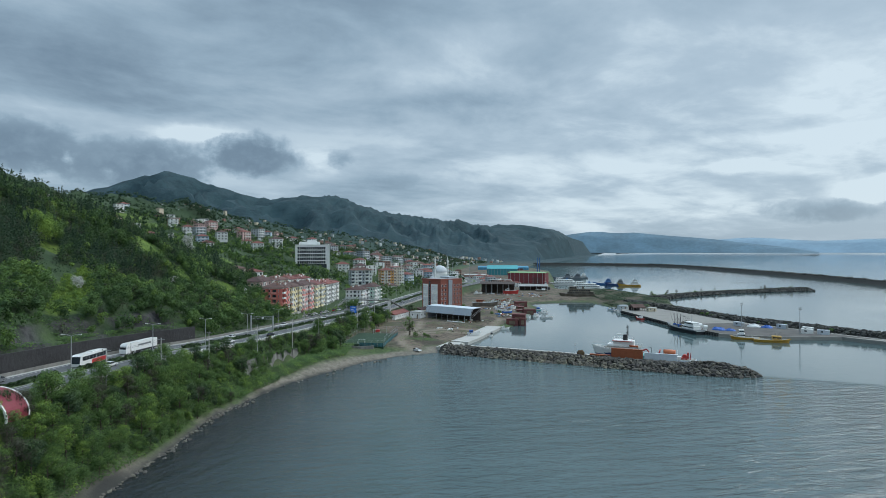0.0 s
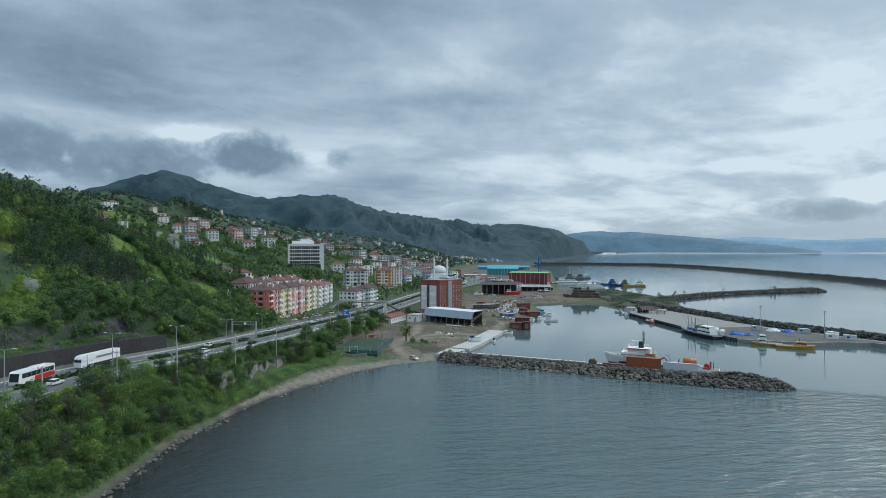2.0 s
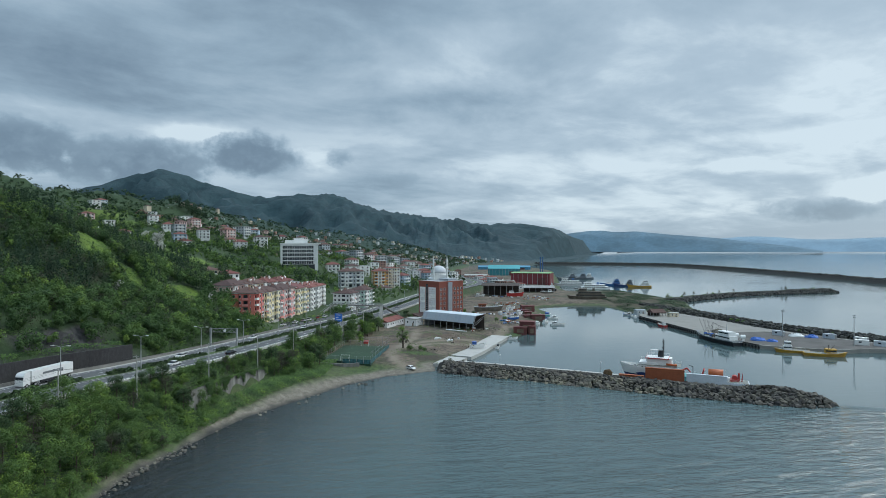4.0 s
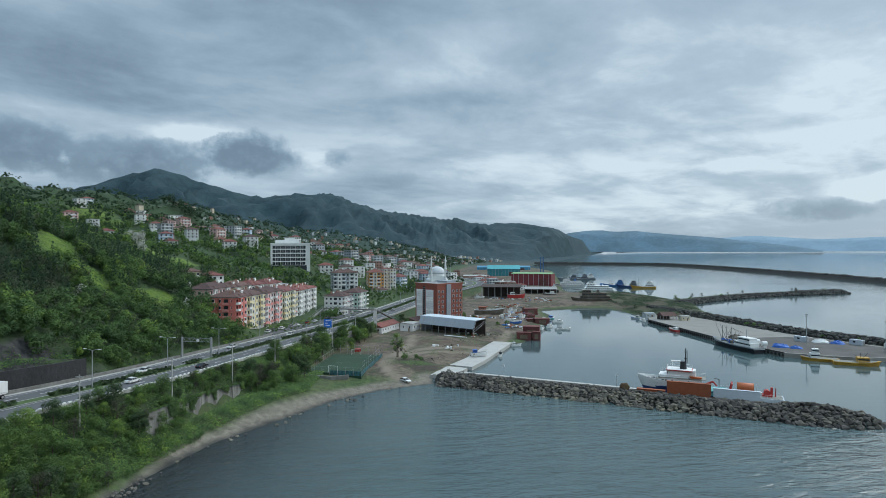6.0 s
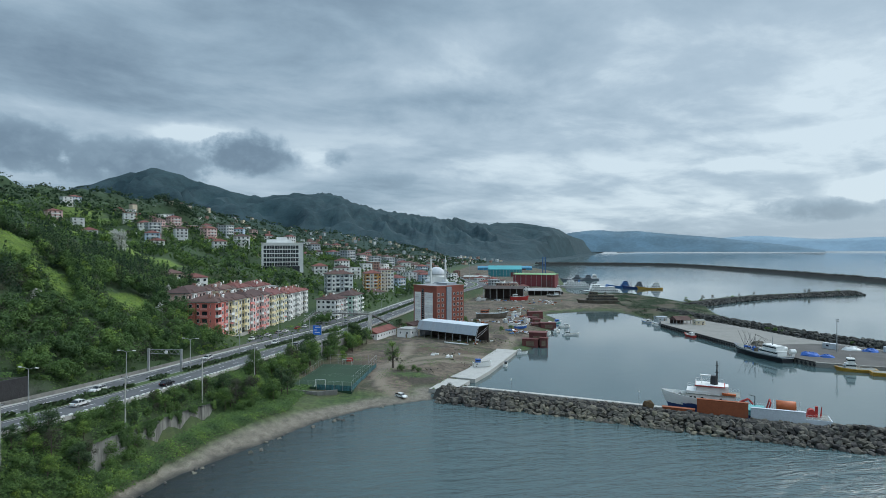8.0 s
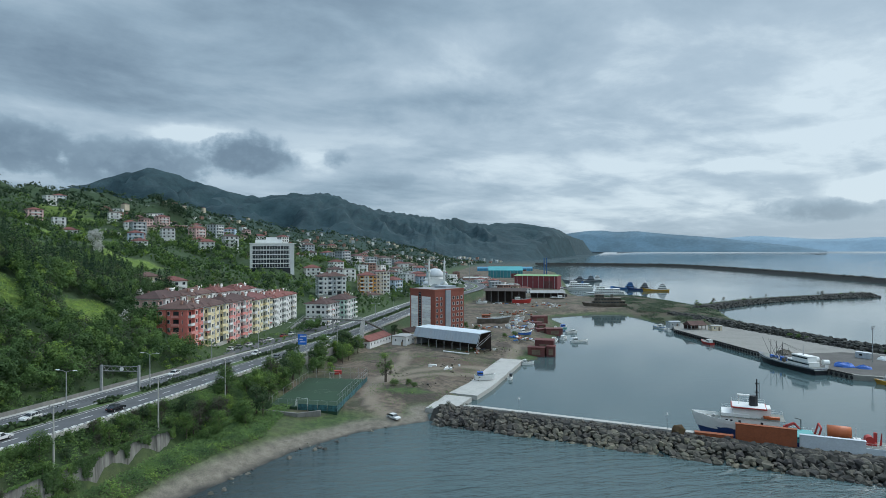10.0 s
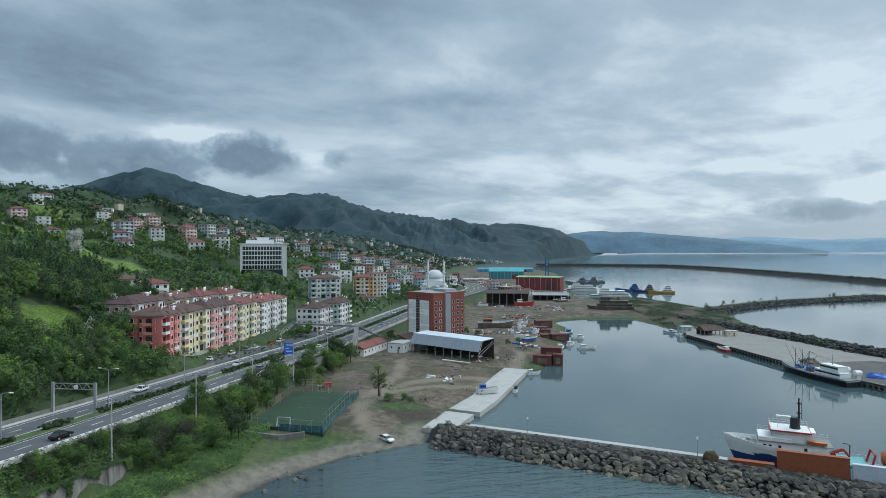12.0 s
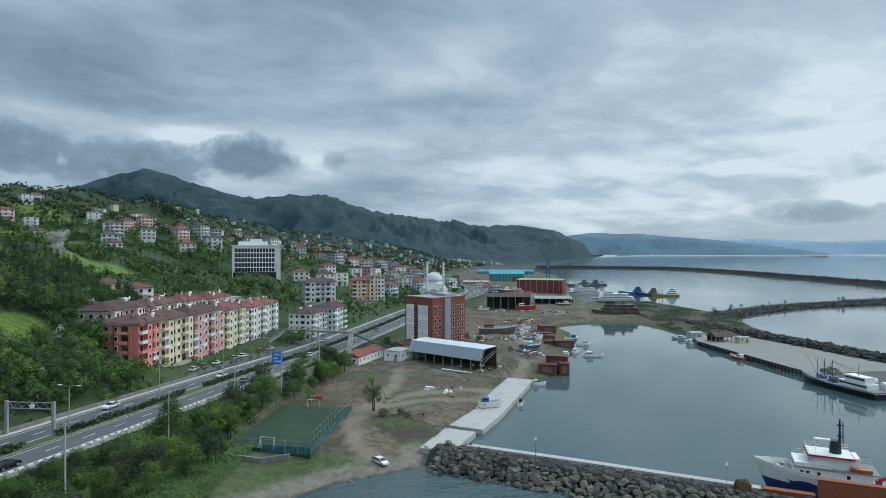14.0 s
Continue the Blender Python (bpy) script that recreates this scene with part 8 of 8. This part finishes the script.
def leaf_faces(rs, centre, normal, size):
    """Small leaf faces with given middles, facing about outwards. Returns an array (n, 3, 3)."""
    n = len(centre)
    nm = normal / (np.linalg.norm(normal, axis=1)[:, None] + 1e-9) + rs.normal(0, 0.30, (n, 3))
    nm /= np.linalg.norm(nm, axis=1)[:, None] + 1e-9
    ref = rs.normal(0, 1, (n, 3))
    u = np.cross(nm, ref)
    u /= np.linalg.norm(u, axis=1)[:, None] + 1e-9
    v = np.cross(nm, u)
    a = (size * rs.uniform(0.6, 1.3, n))[:, None]
    b_ = (size * rs.uniform(0.45, 1.0, n))[:, None]
    lean = u * a * rs.uniform(-0.7, 0.7, n)[:, None]
    return np.stack([centre - u * a - v * b_ * 0.6, centre + u * a - v * b_ * 0.6, centre + lean + v * b_ * 1.2], 1)


def leaves_mesh(name, quads, tone, mat):
    n = len(quads)
    me = bpy.data.meshes.new(name)
    me.vertices.add(3 * n)
    me.vertices.foreach_set("co", quads.reshape(-1).astype(np.float32))
    me.loops.add(3 * n)
    me.loops.foreach_set("vertex_index", np.arange(3 * n, dtype=np.int32))
    me.polygons.add(n)
    me.polygons.foreach_set("loop_start", np.arange(0, 3 * n, 3, dtype=np.int32))
    me.attributes.new("tone", "FLOAT", "POINT").data.foreach_set("value", np.repeat(tone, 3).astype(np.float32))
    me.materials.append(mat)
    me.update(calc_edges=True)
    return me


def tree_kind(seed, h, spread, n, leaf, mat, tone, slim=False, sparse=False):
    """Trunk with limbs, and a crown of leaf clumps at the limbs' ends. Returns the two meshes."""
    rs = np.random.RandomState(seed)
    w = Mesh()
    w.tube((0, 0, -1.2), (0.1, 0.05, h * 0.55), 0.028 * h, 0.014 * h, 6)
    w.tube((0.1, 0.05, h * 0.55), (rs.normal(0, 0.2), rs.normal(0, 0.2), h * 0.92), 0.014 * h, 0.004 * h, 5)
    lobes = []
    k = 9 if not slim else 7
    for i in range(k):
        a = 2.4 * i + rs.uniform(-0.4, 0.4)
        z0 = h * (0.28 + 0.5 * i / k)
        r = spread * (1.0 - 0.45 * i / k) * rs.uniform(0.65, 1.1)
        tip_ = np.array([math.cos(a) * r, math.sin(a) * r, z0 + h * rs.uniform(0.08, 0.22)])
        w.tube((0, 0, z0), tuple(tip_), 0.010 * h, 0.003 * h, 4)
        lobes.append((tip_ * np.array([0.8, 0.8, 1.0]), spread * rs.uniform(0.38, 0.6)))
    lobes.append((np.array([0, 0, h * 0.86]), spread * 0.5))
    c, nm, tn = [], [], []
    for p, r in lobes:
        m_ = n // len(lobes)
        d = rs.normal(0, 1, (m_, 3))
        d /= np.linalg.norm(d, axis=1)[:, None]
        rad = r * rs.uniform(0.55 if not sparse else 0.1, 1.08, m_) ** 0.6
        q_ = p + d * rad[:, None] * np.array([1, 1, 0.85])
        c.append(q_)
        nm.append(d + np.array([0, 0, 0.35]))
        # top light is put into the tone: each clump's upper leaves are lighter
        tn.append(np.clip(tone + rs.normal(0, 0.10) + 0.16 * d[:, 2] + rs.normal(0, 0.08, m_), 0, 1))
    c, nm, tn = np.concatenate(c), np.concatenate(nm), np.concatenate(tn)
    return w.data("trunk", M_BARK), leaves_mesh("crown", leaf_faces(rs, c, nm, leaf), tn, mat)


TREES = [
    ("fresh green broadleaf tree on the bank", tree_kind(1, 8.0, 2.9, 2300, 0.155, M_LEAF, 0.52)),
    ("mid-green broadleaf tree with a dense crown", tree_kind(2, 7.0, 3.0, 2100, 0.165, M_LEAF, 0.44)),
    ("young yellow-green tree with new leaves", tree_kind(3, 7.0, 2.2, 1600, 0.15, M_LEAF, 0.78)),
    ("dark evergreen tree on the bank", tree_kind(4, 7.5, 2.6, 1900, 0.165, M_LEAF_DARK, 0.75)),
    ("half-bare tree with brown twigs and few leaves", tree_kind(5, 8.0, 2.6, 1500, 0.13, M_TWIG, 0.5, sparse=True)),
    ("low spreading green bush", tree_kind(6, 3.6, 2.2, 1100, 0.17, M_LEAF, 0.42)),
    ("slim poplar-like tree with sparse new leaves", tree_kind(7, 11.0, 1.9, 1500, 0.15, M_LEAF, 0.42, slim=True, sparse=True)),
    ("tall loose-crowned tree with pale new leaves", tree_kind(8, 10.0, 2.9, 1700, 0.14, M_LEAF, 0.62, sparse=True)),
]
TREES.append(("white blossoming fruit tree on the slope", tree_kind(9, 8.0, 3.2, 1200, 0.24, M_BLOSSOM, 0.5)))
FIRST = {}


def plant(kind, x, y, scale, turn, sink=0.2, group="bank trees"):
    m = pose(x, y, ground_z(x, y) - sink, 0, 0, turn) @ Matrix.Scale(scale, 4)
    if kind in FIRST:
        o = copy_thing(FIRST[kind], pose(0, 0, 0))
        o.matrix_basis = m
        return o
    lab, (tr, cr) = TREES[kind]
    t = thing("bush" if kind == 5 else "tree", lab, "bush" if kind == 5 else "tree", m, group)
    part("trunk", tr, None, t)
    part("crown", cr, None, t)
    FIRST[kind] = t
    return t


q = random.Random(33)
spots = []
for _ in range(6000):
    if len(spots) >= 205:
        break
    y = q.uniform(66, 262)
    rx, _, rz, _ = along(road_s(y), 13.5)
    sx = float(np.interp(y, [p[1] for p in SHORE], [p[0] for p in SHORE]))
    x = q.uniform(rx, sx - 1.6)
    if y > 232 and (x > rx + 3.2 or q.random() < 0.5):
        continue
    if x > sx - (1.8 if y < 196 else 9):
        continue
    if min([99] + [math.hypot(x - a, y - b_) for a, b_ in spots]) < 2.6:
        continue
    spots.append((x, y))
    up_ = (x - rx) / max(3.0, sx - rx)
    kind = q.choice((0, 0, 1, 1, 1, 2, 3, 4, 0)) if y < 190 else q.choice((1, 3, 5, 5, 4, 2, 5, 1))
    sc = q.uniform(0.75, 1.25) * (0.85 if up_ < 0.72 else 0.55) if y < 196 else q.uniform(0.6, 0.95) if y < 232 else q.uniform(0.3, 0.5)
    plant(kind, x, y, sc, q.uniform(0, 360))
# strip below the parapet towards the yard, and single trees
for _ in range(116):
    y = q.uniform(240, 430)
    rx, _, rz, _ = along(road_s(y), q.uniform(14.0, 16.0 if y < 264 else 20.5 if y > 290 else 27.0))
    if -50 < rx < -24 and 292 < y < 340:
        continue
    if y > 394 and rx > -44:
        continue
    plant(q.choice((1, 1, 3, 0, 5, 4, 2)) if y > 292 else q.choice((1, 5, 3, 0, 4)), rx, y, q.uniform(0.75, 1.3) if y > 264 else q.uniform(0.4, 0.62), q.uniform(0, 360))
for kind, x, y, sc in ((7, -18.8, 333, 1.1), (4, -18.3, 332.6, 0.95), (2, -40, 342, 0.8), (5, -15, 327, 0.7), (5, -8, 326, 0.5), (5, -10, 329, 0.6), (2, -55, 290, 0.8), (2, -58, 283, 0.9), (1, -60, 275, 0.9),
                       (1, -20, 432, 0.8), (3, -24, 446, 0.9), (1, 16, 470, 0.7), (3, 22, 462, 0.6), (5, 36, 440, 0.7), (5, 42, 445, 0.7), (4, 3.5, 301.5, 0.62), (4, 9, 303, 0.55), (2, 16, 297, 0.4), (5, -2, 305, 0.45), (5, 1, 303, 0.4), (4, 23, 292, 0.35), (4, 38, 284, 0.3), (4, 50, 279, 0.3)):
    plant(kind, x, y, sc, q.uniform(0, 360), group="yard trees")
for x, y, sc in ((-200, 467, 1.35), (-196, 463, 1.0), (-257.7, 564, 1.1), (-250, 548, 0.9), (-262, 575, 1.0), (-206, 322, 0.8), (-131, 214, 0.7), (-290, 640, 0.9), (-230, 610, 0.7)):
    plant(8, x, y, sc, q.uniform(0, 360), group="blossom trees")
for i in range(22):
    k = q.randrange(2, 48)
    x, y = SPIT[k][:2]
    t = plant(q.choice((4, 7, 4, 5)), x + q.uniform(-1.5, 1.5), y + q.uniform(-1.5, 1.5), q.uniform(0.35, 0.75), q.uniform(0, 360), group="spit bushes")
    t.location.z = 2.7
for i in range(14):
    k = q.randrange(4, 50)
    x, y = BW_OUT[k][:2]
    t = plant(q.choice((5, 5, 4)), x - 4 + q.uniform(-1, 1), y + q.uniform(-1, 1), q.uniform(0.35, 0.7), q.uniform(0, 360), group="breakwater bushes")
    t.location.z = 2.2


# ---- woods on the slopes ----
def woods(name, n, box_, quads_per, size, hgt, seed, mat, keep, label, tone0, wide=0.36, cone=False, lobes=7):
    """Many tree crowns as one mesh of leaf faces: rounded clumps round each stem, or a spire of drooping tiers."""
    rs = np.random.RandomState(seed)
    x0, x1, y0, y1 = box_
    x, y = rs.uniform(x0, x1, n), rs.uniform(y0, y1, n)
    z, s, c = height(x, y)
    ok = keep(x, y, s, c, rs)
    ok &= (x > -0.78 * y - 14) | (rs.uniform(0, 1, n) < 0.22)       # thinner where the hill turns away
    for hx, hy in PLACED:
        ok &= (np.abs(x - hx) > 9) | (np.abs(y - hy) > 9)
    x, y, z = x[ok], y[ok], z[ok]
    m_ = len(x)
    h = rs.uniform(*hgt, m_)
    tone = np.clip(tone0 + 0.26 * waves(x, y, 60, seed + 1, 4) + rs.normal(0, 0.20, m_), 0, 1)
    d = rs.normal(0, 1, (m_, quads_per, 3))
    d /= np.linalg.norm(d, axis=2)[..., None]
    if cone:
        u = rs.uniform(0, 1, (m_, quads_per)) ** 1.5
        ang = rs.uniform(0, 6.2832, (m_, quads_per))
        rad = (1.04 - u) * wide * h[:, None] * rs.uniform(0.55, 1.1, (m_, quads_per)) * (1 + 0.22 * np.sin(26 * u + ang))
        p = np.stack([np.cos(ang) * rad, np.sin(ang) * rad, h[:, None] * (0.10 + 0.92 * u)], -1)
        out_ = np.stack([np.cos(ang), np.sin(ang), np.full_like(ang, 0.6)], -1)
        # light from above is painted in: tone rises towards the spire's tip
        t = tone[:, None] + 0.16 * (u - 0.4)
    else:
        ld = rs.normal(0, 1, (m_, lobes, 3))
        ld /= np.linalg.norm(ld, axis=2)[..., None]
        ld[..., 2] = ld[..., 2] * 0.75 + 0.1
        ld *= rs.uniform(0.35, 0.75, (m_, lobes))[..., None]
        lr = rs.uniform(0.30, 0.52, (m_, lobes))
        lt = rs.normal(0, 0.07, (m_, lobes))
        k = rs.randint(0, lobes, (m_, quads_per))
        mid_ = np.take_along_axis(ld, k[..., None].repeat(3, 2), 1)
        r = np.take_along_axis(lr, k, 1) * rs.uniform(0.6, 1.05, (m_, quads_per))
        d[..., 2] = np.where((d[..., 2] < -0.2) & (rs.uniform(0, 1, d.shape[:2]) < 0.7), -d[..., 2], d[..., 2])
        q_ = mid_ + d * r[..., None]
        p = q_ * np.stack([h * wide, h * wide, h * 0.48], 1)[:, None, :]
        p[..., 2] += h[:, None] * 0.50
        out_ = d * 0.8 + q_ * 0.5 + np.array([0, 0, 0.35])
        # light from above is painted in: high and upward-facing leaves get lighter tone
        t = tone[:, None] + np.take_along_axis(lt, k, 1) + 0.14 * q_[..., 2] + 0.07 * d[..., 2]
    p = p + np.stack([x, y, z], 1)[:, None, :]
    t = np.clip(t + rs.normal(0, 0.04, t.shape), 0, 1)
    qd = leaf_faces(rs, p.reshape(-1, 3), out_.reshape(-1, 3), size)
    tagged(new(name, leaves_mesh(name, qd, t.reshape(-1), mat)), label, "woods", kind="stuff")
    return m_


def clear_of(x, y):
    """Away from flats, the office and the lane."""
    ok = ~((np.abs(x + 86 - 0.09 * (y - 335)) < 13) & (y > 326) & (y < 452))
    ok &= ~((x > -127) & (x < -98) & (y > 340) & (y < 437))
    ok &= ~((np.abs(x + 122) < 24) & (np.abs(y - 556) < 14))
    ok &= ~((x > -84) & (x < -36) & (y > 440) & (y < 600))
    # open grass, and the view over it from the sea
    near_grass = meadow_at(x - 4, y + 6)
    ok &= (meadow_at(x, y) < 0.3) & ((near_grass < 0.3) | (waves(x, y, 9, 61, 2) > 0.75))
    g, _ = gap(x, y, [(-165, 251), (-138, 209)])
    return ok & (g > 3.5)


def near_slope(x, y, s, c, rs):
    dark = (s > 46) & (y < 285) & (y > 100) & ((s < 80) | (y < 245) | (waves(x, y, 60, 72, 3) > 0.2))
    return (s > 14.5 + 9.0 * (y < 240) * (rs.uniform(0, 1, len(x)) < 0.80)) & clear_of(x, y) & (~dark | (rs.uniform(0, 1, len(x)) < 0.10))


def mid_slope(x, y, s, c, rs):
    return (s > 16) & clear_of(x, y) & (waves(x, y, 120, 77, 4) + rs.normal(0, 0.25, len(x)) > -0.15)


def far_slope(x, y, s, c, rs):
    return (s > 16) & (waves(x, y, 200, 77, 5) + rs.normal(0, 0.3, len(x)) > -0.45 - 0.5 * (x < -420))


def dark_slope(x, y, s, c, rs):
    stand = (np.abs(x + 140) < 16) & (np.abs(y - 250) < 26)
    return (s > 38) & clear_of(x, y) & (stand | ((s > 46) & (waves(x, y, 120, 71, 3) > 0.05 - 2.0 * (y < 285))))


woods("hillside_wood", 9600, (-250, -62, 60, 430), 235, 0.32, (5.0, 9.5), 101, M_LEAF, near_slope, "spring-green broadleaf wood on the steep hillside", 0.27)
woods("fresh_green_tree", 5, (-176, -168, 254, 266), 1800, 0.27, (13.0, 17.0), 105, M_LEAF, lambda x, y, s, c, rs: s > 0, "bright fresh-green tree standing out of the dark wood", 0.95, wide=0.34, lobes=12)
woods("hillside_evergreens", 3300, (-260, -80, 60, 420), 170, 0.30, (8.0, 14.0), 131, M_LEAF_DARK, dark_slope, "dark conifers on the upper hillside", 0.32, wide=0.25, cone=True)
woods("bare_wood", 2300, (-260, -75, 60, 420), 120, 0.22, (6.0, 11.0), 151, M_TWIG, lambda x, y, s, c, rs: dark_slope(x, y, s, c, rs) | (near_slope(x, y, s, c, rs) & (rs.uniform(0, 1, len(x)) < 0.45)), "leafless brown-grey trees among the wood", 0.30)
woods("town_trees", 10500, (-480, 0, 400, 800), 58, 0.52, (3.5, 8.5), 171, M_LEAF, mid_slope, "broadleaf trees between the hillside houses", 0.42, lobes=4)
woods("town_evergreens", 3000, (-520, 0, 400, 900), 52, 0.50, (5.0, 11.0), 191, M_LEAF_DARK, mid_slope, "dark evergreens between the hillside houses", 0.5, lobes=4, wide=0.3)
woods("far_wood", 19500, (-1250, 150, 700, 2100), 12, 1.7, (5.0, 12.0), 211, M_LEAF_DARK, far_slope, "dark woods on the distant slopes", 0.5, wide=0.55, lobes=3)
woods("knoll_wood", 90, (-608, -540, 1375, 1425), 60, 1.0, (14.0, 24.0), 215, M_LEAF_DARK, lambda x, y, s, c, rs: s > 0, "dark tall trees crowning a knoll", 0.3)
woods("blossom_trees", 60, (-420, -90, 200, 760), 90, 0.30, (5.0, 8.0), 231, M_BLOSSOM, mid_slope, "white blossoming fruit trees on the slopes", 0.4)
def court_slope(x, y, s, c, rs):
    ok = s > 13.5
    for bx, by in ((-65.5, 455), (-57.5, 473), (-71, 512), (-55, 577), (-46, 588), (-50, 556)):
        ok &= np.hypot(x - bx, y - by) > 14
    return ok


woods("garden_trees", 420, (-88, -30, 442, 606), 110, 0.31, (3.0, 6.5), 245, M_LEAF, court_slope, "garden trees between the blocks of flats", 0.34)
woods("bank_thicket", 900, (-92, -50, 60, 226), 180, 0.16, (2.2, 4.6), 241, M_LEAF, lambda x, y, s, c, rs: (s < -13) & (c > 1.3) & (c < 9), "young alders and brambles down to the shingle", 0.42, wide=0.5)


def undergrowth(name, n, box_, size, seed, mat, keep, label, tone0, hgt, level=None):
    """Scrub and tall grass close to the ground."""
    rs = np.random.RandomState(seed)
    x0, x1, y0, y1 = box_
    x, y = rs.uniform(x0, x1, n), rs.uniform(y0, y1, n)
    z, s, c = height(x, y)
    ok = keep(x, y, s, c, z, rs)
    x, y, z = x[ok], y[ok], z[ok]
    if level:
        z = np.full(len(x), level)
    p = np.stack([x, y, z + rs.uniform(0.0, hgt, len(x))], 1)
    t = np.clip(tone0 + 0.3 * waves(x, y, 9, seed, 3) + rs.normal(0, 0.12, len(x)), 0, 1)
    tagged(new(name, leaves_mesh(name, leaf_faces(rs, p, np.tile([0.3, -0.3, 1.0], (len(x), 1)), size), t, mat)), label, "undergrowth", kind="stuff")


woods("hazel_scrub", 8500, (-420, -40, 200, 760), 18, 0.52, (1.6, 3.6), 251, M_LEAF, lambda x, y, s, c, rs: (s > 24) & clear_of(x + 4, y - 6) & (meadow_at(x, y) < 0.3), "low hazel bushes over the terraced slopes", 0.40, lobes=3)
undergrowth("meadow_tussocks", 42000, (-175, -105, 185, 345), 0.30, 361, M_LEAF, lambda x, y, s, c, z, rs: meadow_at(x, y) > 0.35, "bright yellow-green tussocks on the terraced meadows", 0.80, 0.7)
woods("yellow_green_bushes", 420, (-146, -118, 190, 234), 110, 0.20, (1.8, 3.6), 255, M_LEAF, lambda x, y, s, c, rs: meadow_at(x, y) > 0.2, "bright yellow-green bushes on the open slope", 0.92, wide=0.55)
woods("verge_bushes", 1700, (-100, -40, 250, 445), 70, 0.20, (1.2, 3.4), 257, M_LEAF, lambda x, y, s, c, rs: (s > 12.5) & ((s < 14.0) | ((s > 21.4) & (s < 24.2)) | ((y < 338) & (s < 26))), "shrubs on the verge between the road and the flats", 0.34, wide=0.5)
undergrowth("bank_scrub", 190000, (-92, -44, 60, 300), 0.24, 301, M_LEAF, lambda x, y, s, c, z, rs: (s < -12.3) & (c > 1.0 + 6 * smooth(y, 205, 262)) & (z > 1.2) & (gap(x, y, wall_l[:, :2].tolist())[0] > 3.0), "dense green scrub on the sea bank", 0.42, 1.3)
undergrowth("yard_grass", 110000, (-60, 60, 260, 470), 0.13, 311, M_LEAF, lambda x, y, s, c, z, rs: (s < -14) & (c > 7) & (waves(x, y, 24, 6, 4) + rs.normal(0, 0.12, len(x)) + 1.6 * np.exp(-((x + 10) / 11.0) ** 2 - ((y - 321.5) / 3.8) ** 2) > 0.30) & ~((x > -52) & (x < -24) & (y > 293) & (y < 339)), "tufts of grass and weeds over the yard", 0.40, 0.3)
undergrowth("spit_scrub", 52000, (150, 245, 500, 745), 0.55, 321, M_LEAF_DARK, lambda x, y, s, c, z, rs: (c > 2) & (x > 150) & (waves(x, y, 40, 9, 4) + rs.normal(0, 0.15, len(x)) > 0.05), "dark scrub over the root of the spit", 0.45, 1.0)
undergrowth("cutting_scrub", 60000, (-128, -96, 60, 262), 0.26, 341, M_LEAF, lambda x, y, s, c, z, rs: (s > 13.8) & (s < 25) & (waves(x, y, 26, 19, 3) + 0.25 * (s < 19.5) > -0.15), "bushes growing on the ledges of the cutting", 0.25, 1.2)
undergrowth("spit_grass", 18000, (195, 460, 595, 760), 0.5, 351, M_LEAF_DARK, lambda x, y, s, c, z, rs: gap(x, y, SPIT[:, :2].tolist())[0] < 4.5, "rough dark grass on top of the spit", 0.85, 0.7, 3.1)
def wall_ivy():
    """Creepers hanging over the retaining wall from its top."""
    rs = np.random.RandomState(371)
    k = rs.uniform(0, len(wall_l) - 1.01, 16000)
    i = k.astype(int)
    p = wall_l[i] + (wall_l[i + 1] - wall_l[i]) * (k - i)[:, None]
    reach = np.clip(0.17 + 0.5 * waves(p[:, 0], p[:, 1], 7, 81, 4), 0.04, 0.95)
    fall = rs.uniform(0, 1, len(k)) ** 1.4
    ok = fall < reach
    p, fall = p[ok], fall[ok]
    out_ = np.tile([0.9, -0.35, 0.2], (len(p), 1))
    top = p[:, 2] + 0.5
    p = p + out_ * (0.55 + 0.35 * fall)[:, None] * rs.uniform(0.8, 1.9, len(p))[:, None]
    p[:, 2] = top - fall * (top - 3.0)
    t = np.clip(0.30 + 0.3 * waves(p[:, 0], p[:, 1], 9, 82, 3) + rs.normal(0, 0.1, len(p)), 0, 1)
    tagged(new("wall_ivy", leaves_mesh("wall_ivy", leaf_faces(rs, p, out_, 0.22), t, M_LEAF)), "creepers hanging over the stained concrete wall", "undergrowth", kind="stuff")


wall_ivy()
undergrowth("wall_scrub", 60000, (-84, -52, 196, 300), 0.26, 331, M_LEAF, lambda x, y, s, c, z, rs: (s < -12.2) & (c > 7) & ((s > -16.0) | (y > 265) | (y < 216)) & (waves(x, y, 12, 15, 3) > -0.45), "bushes hanging over and growing below the concrete wall", 0.34, 1.8)
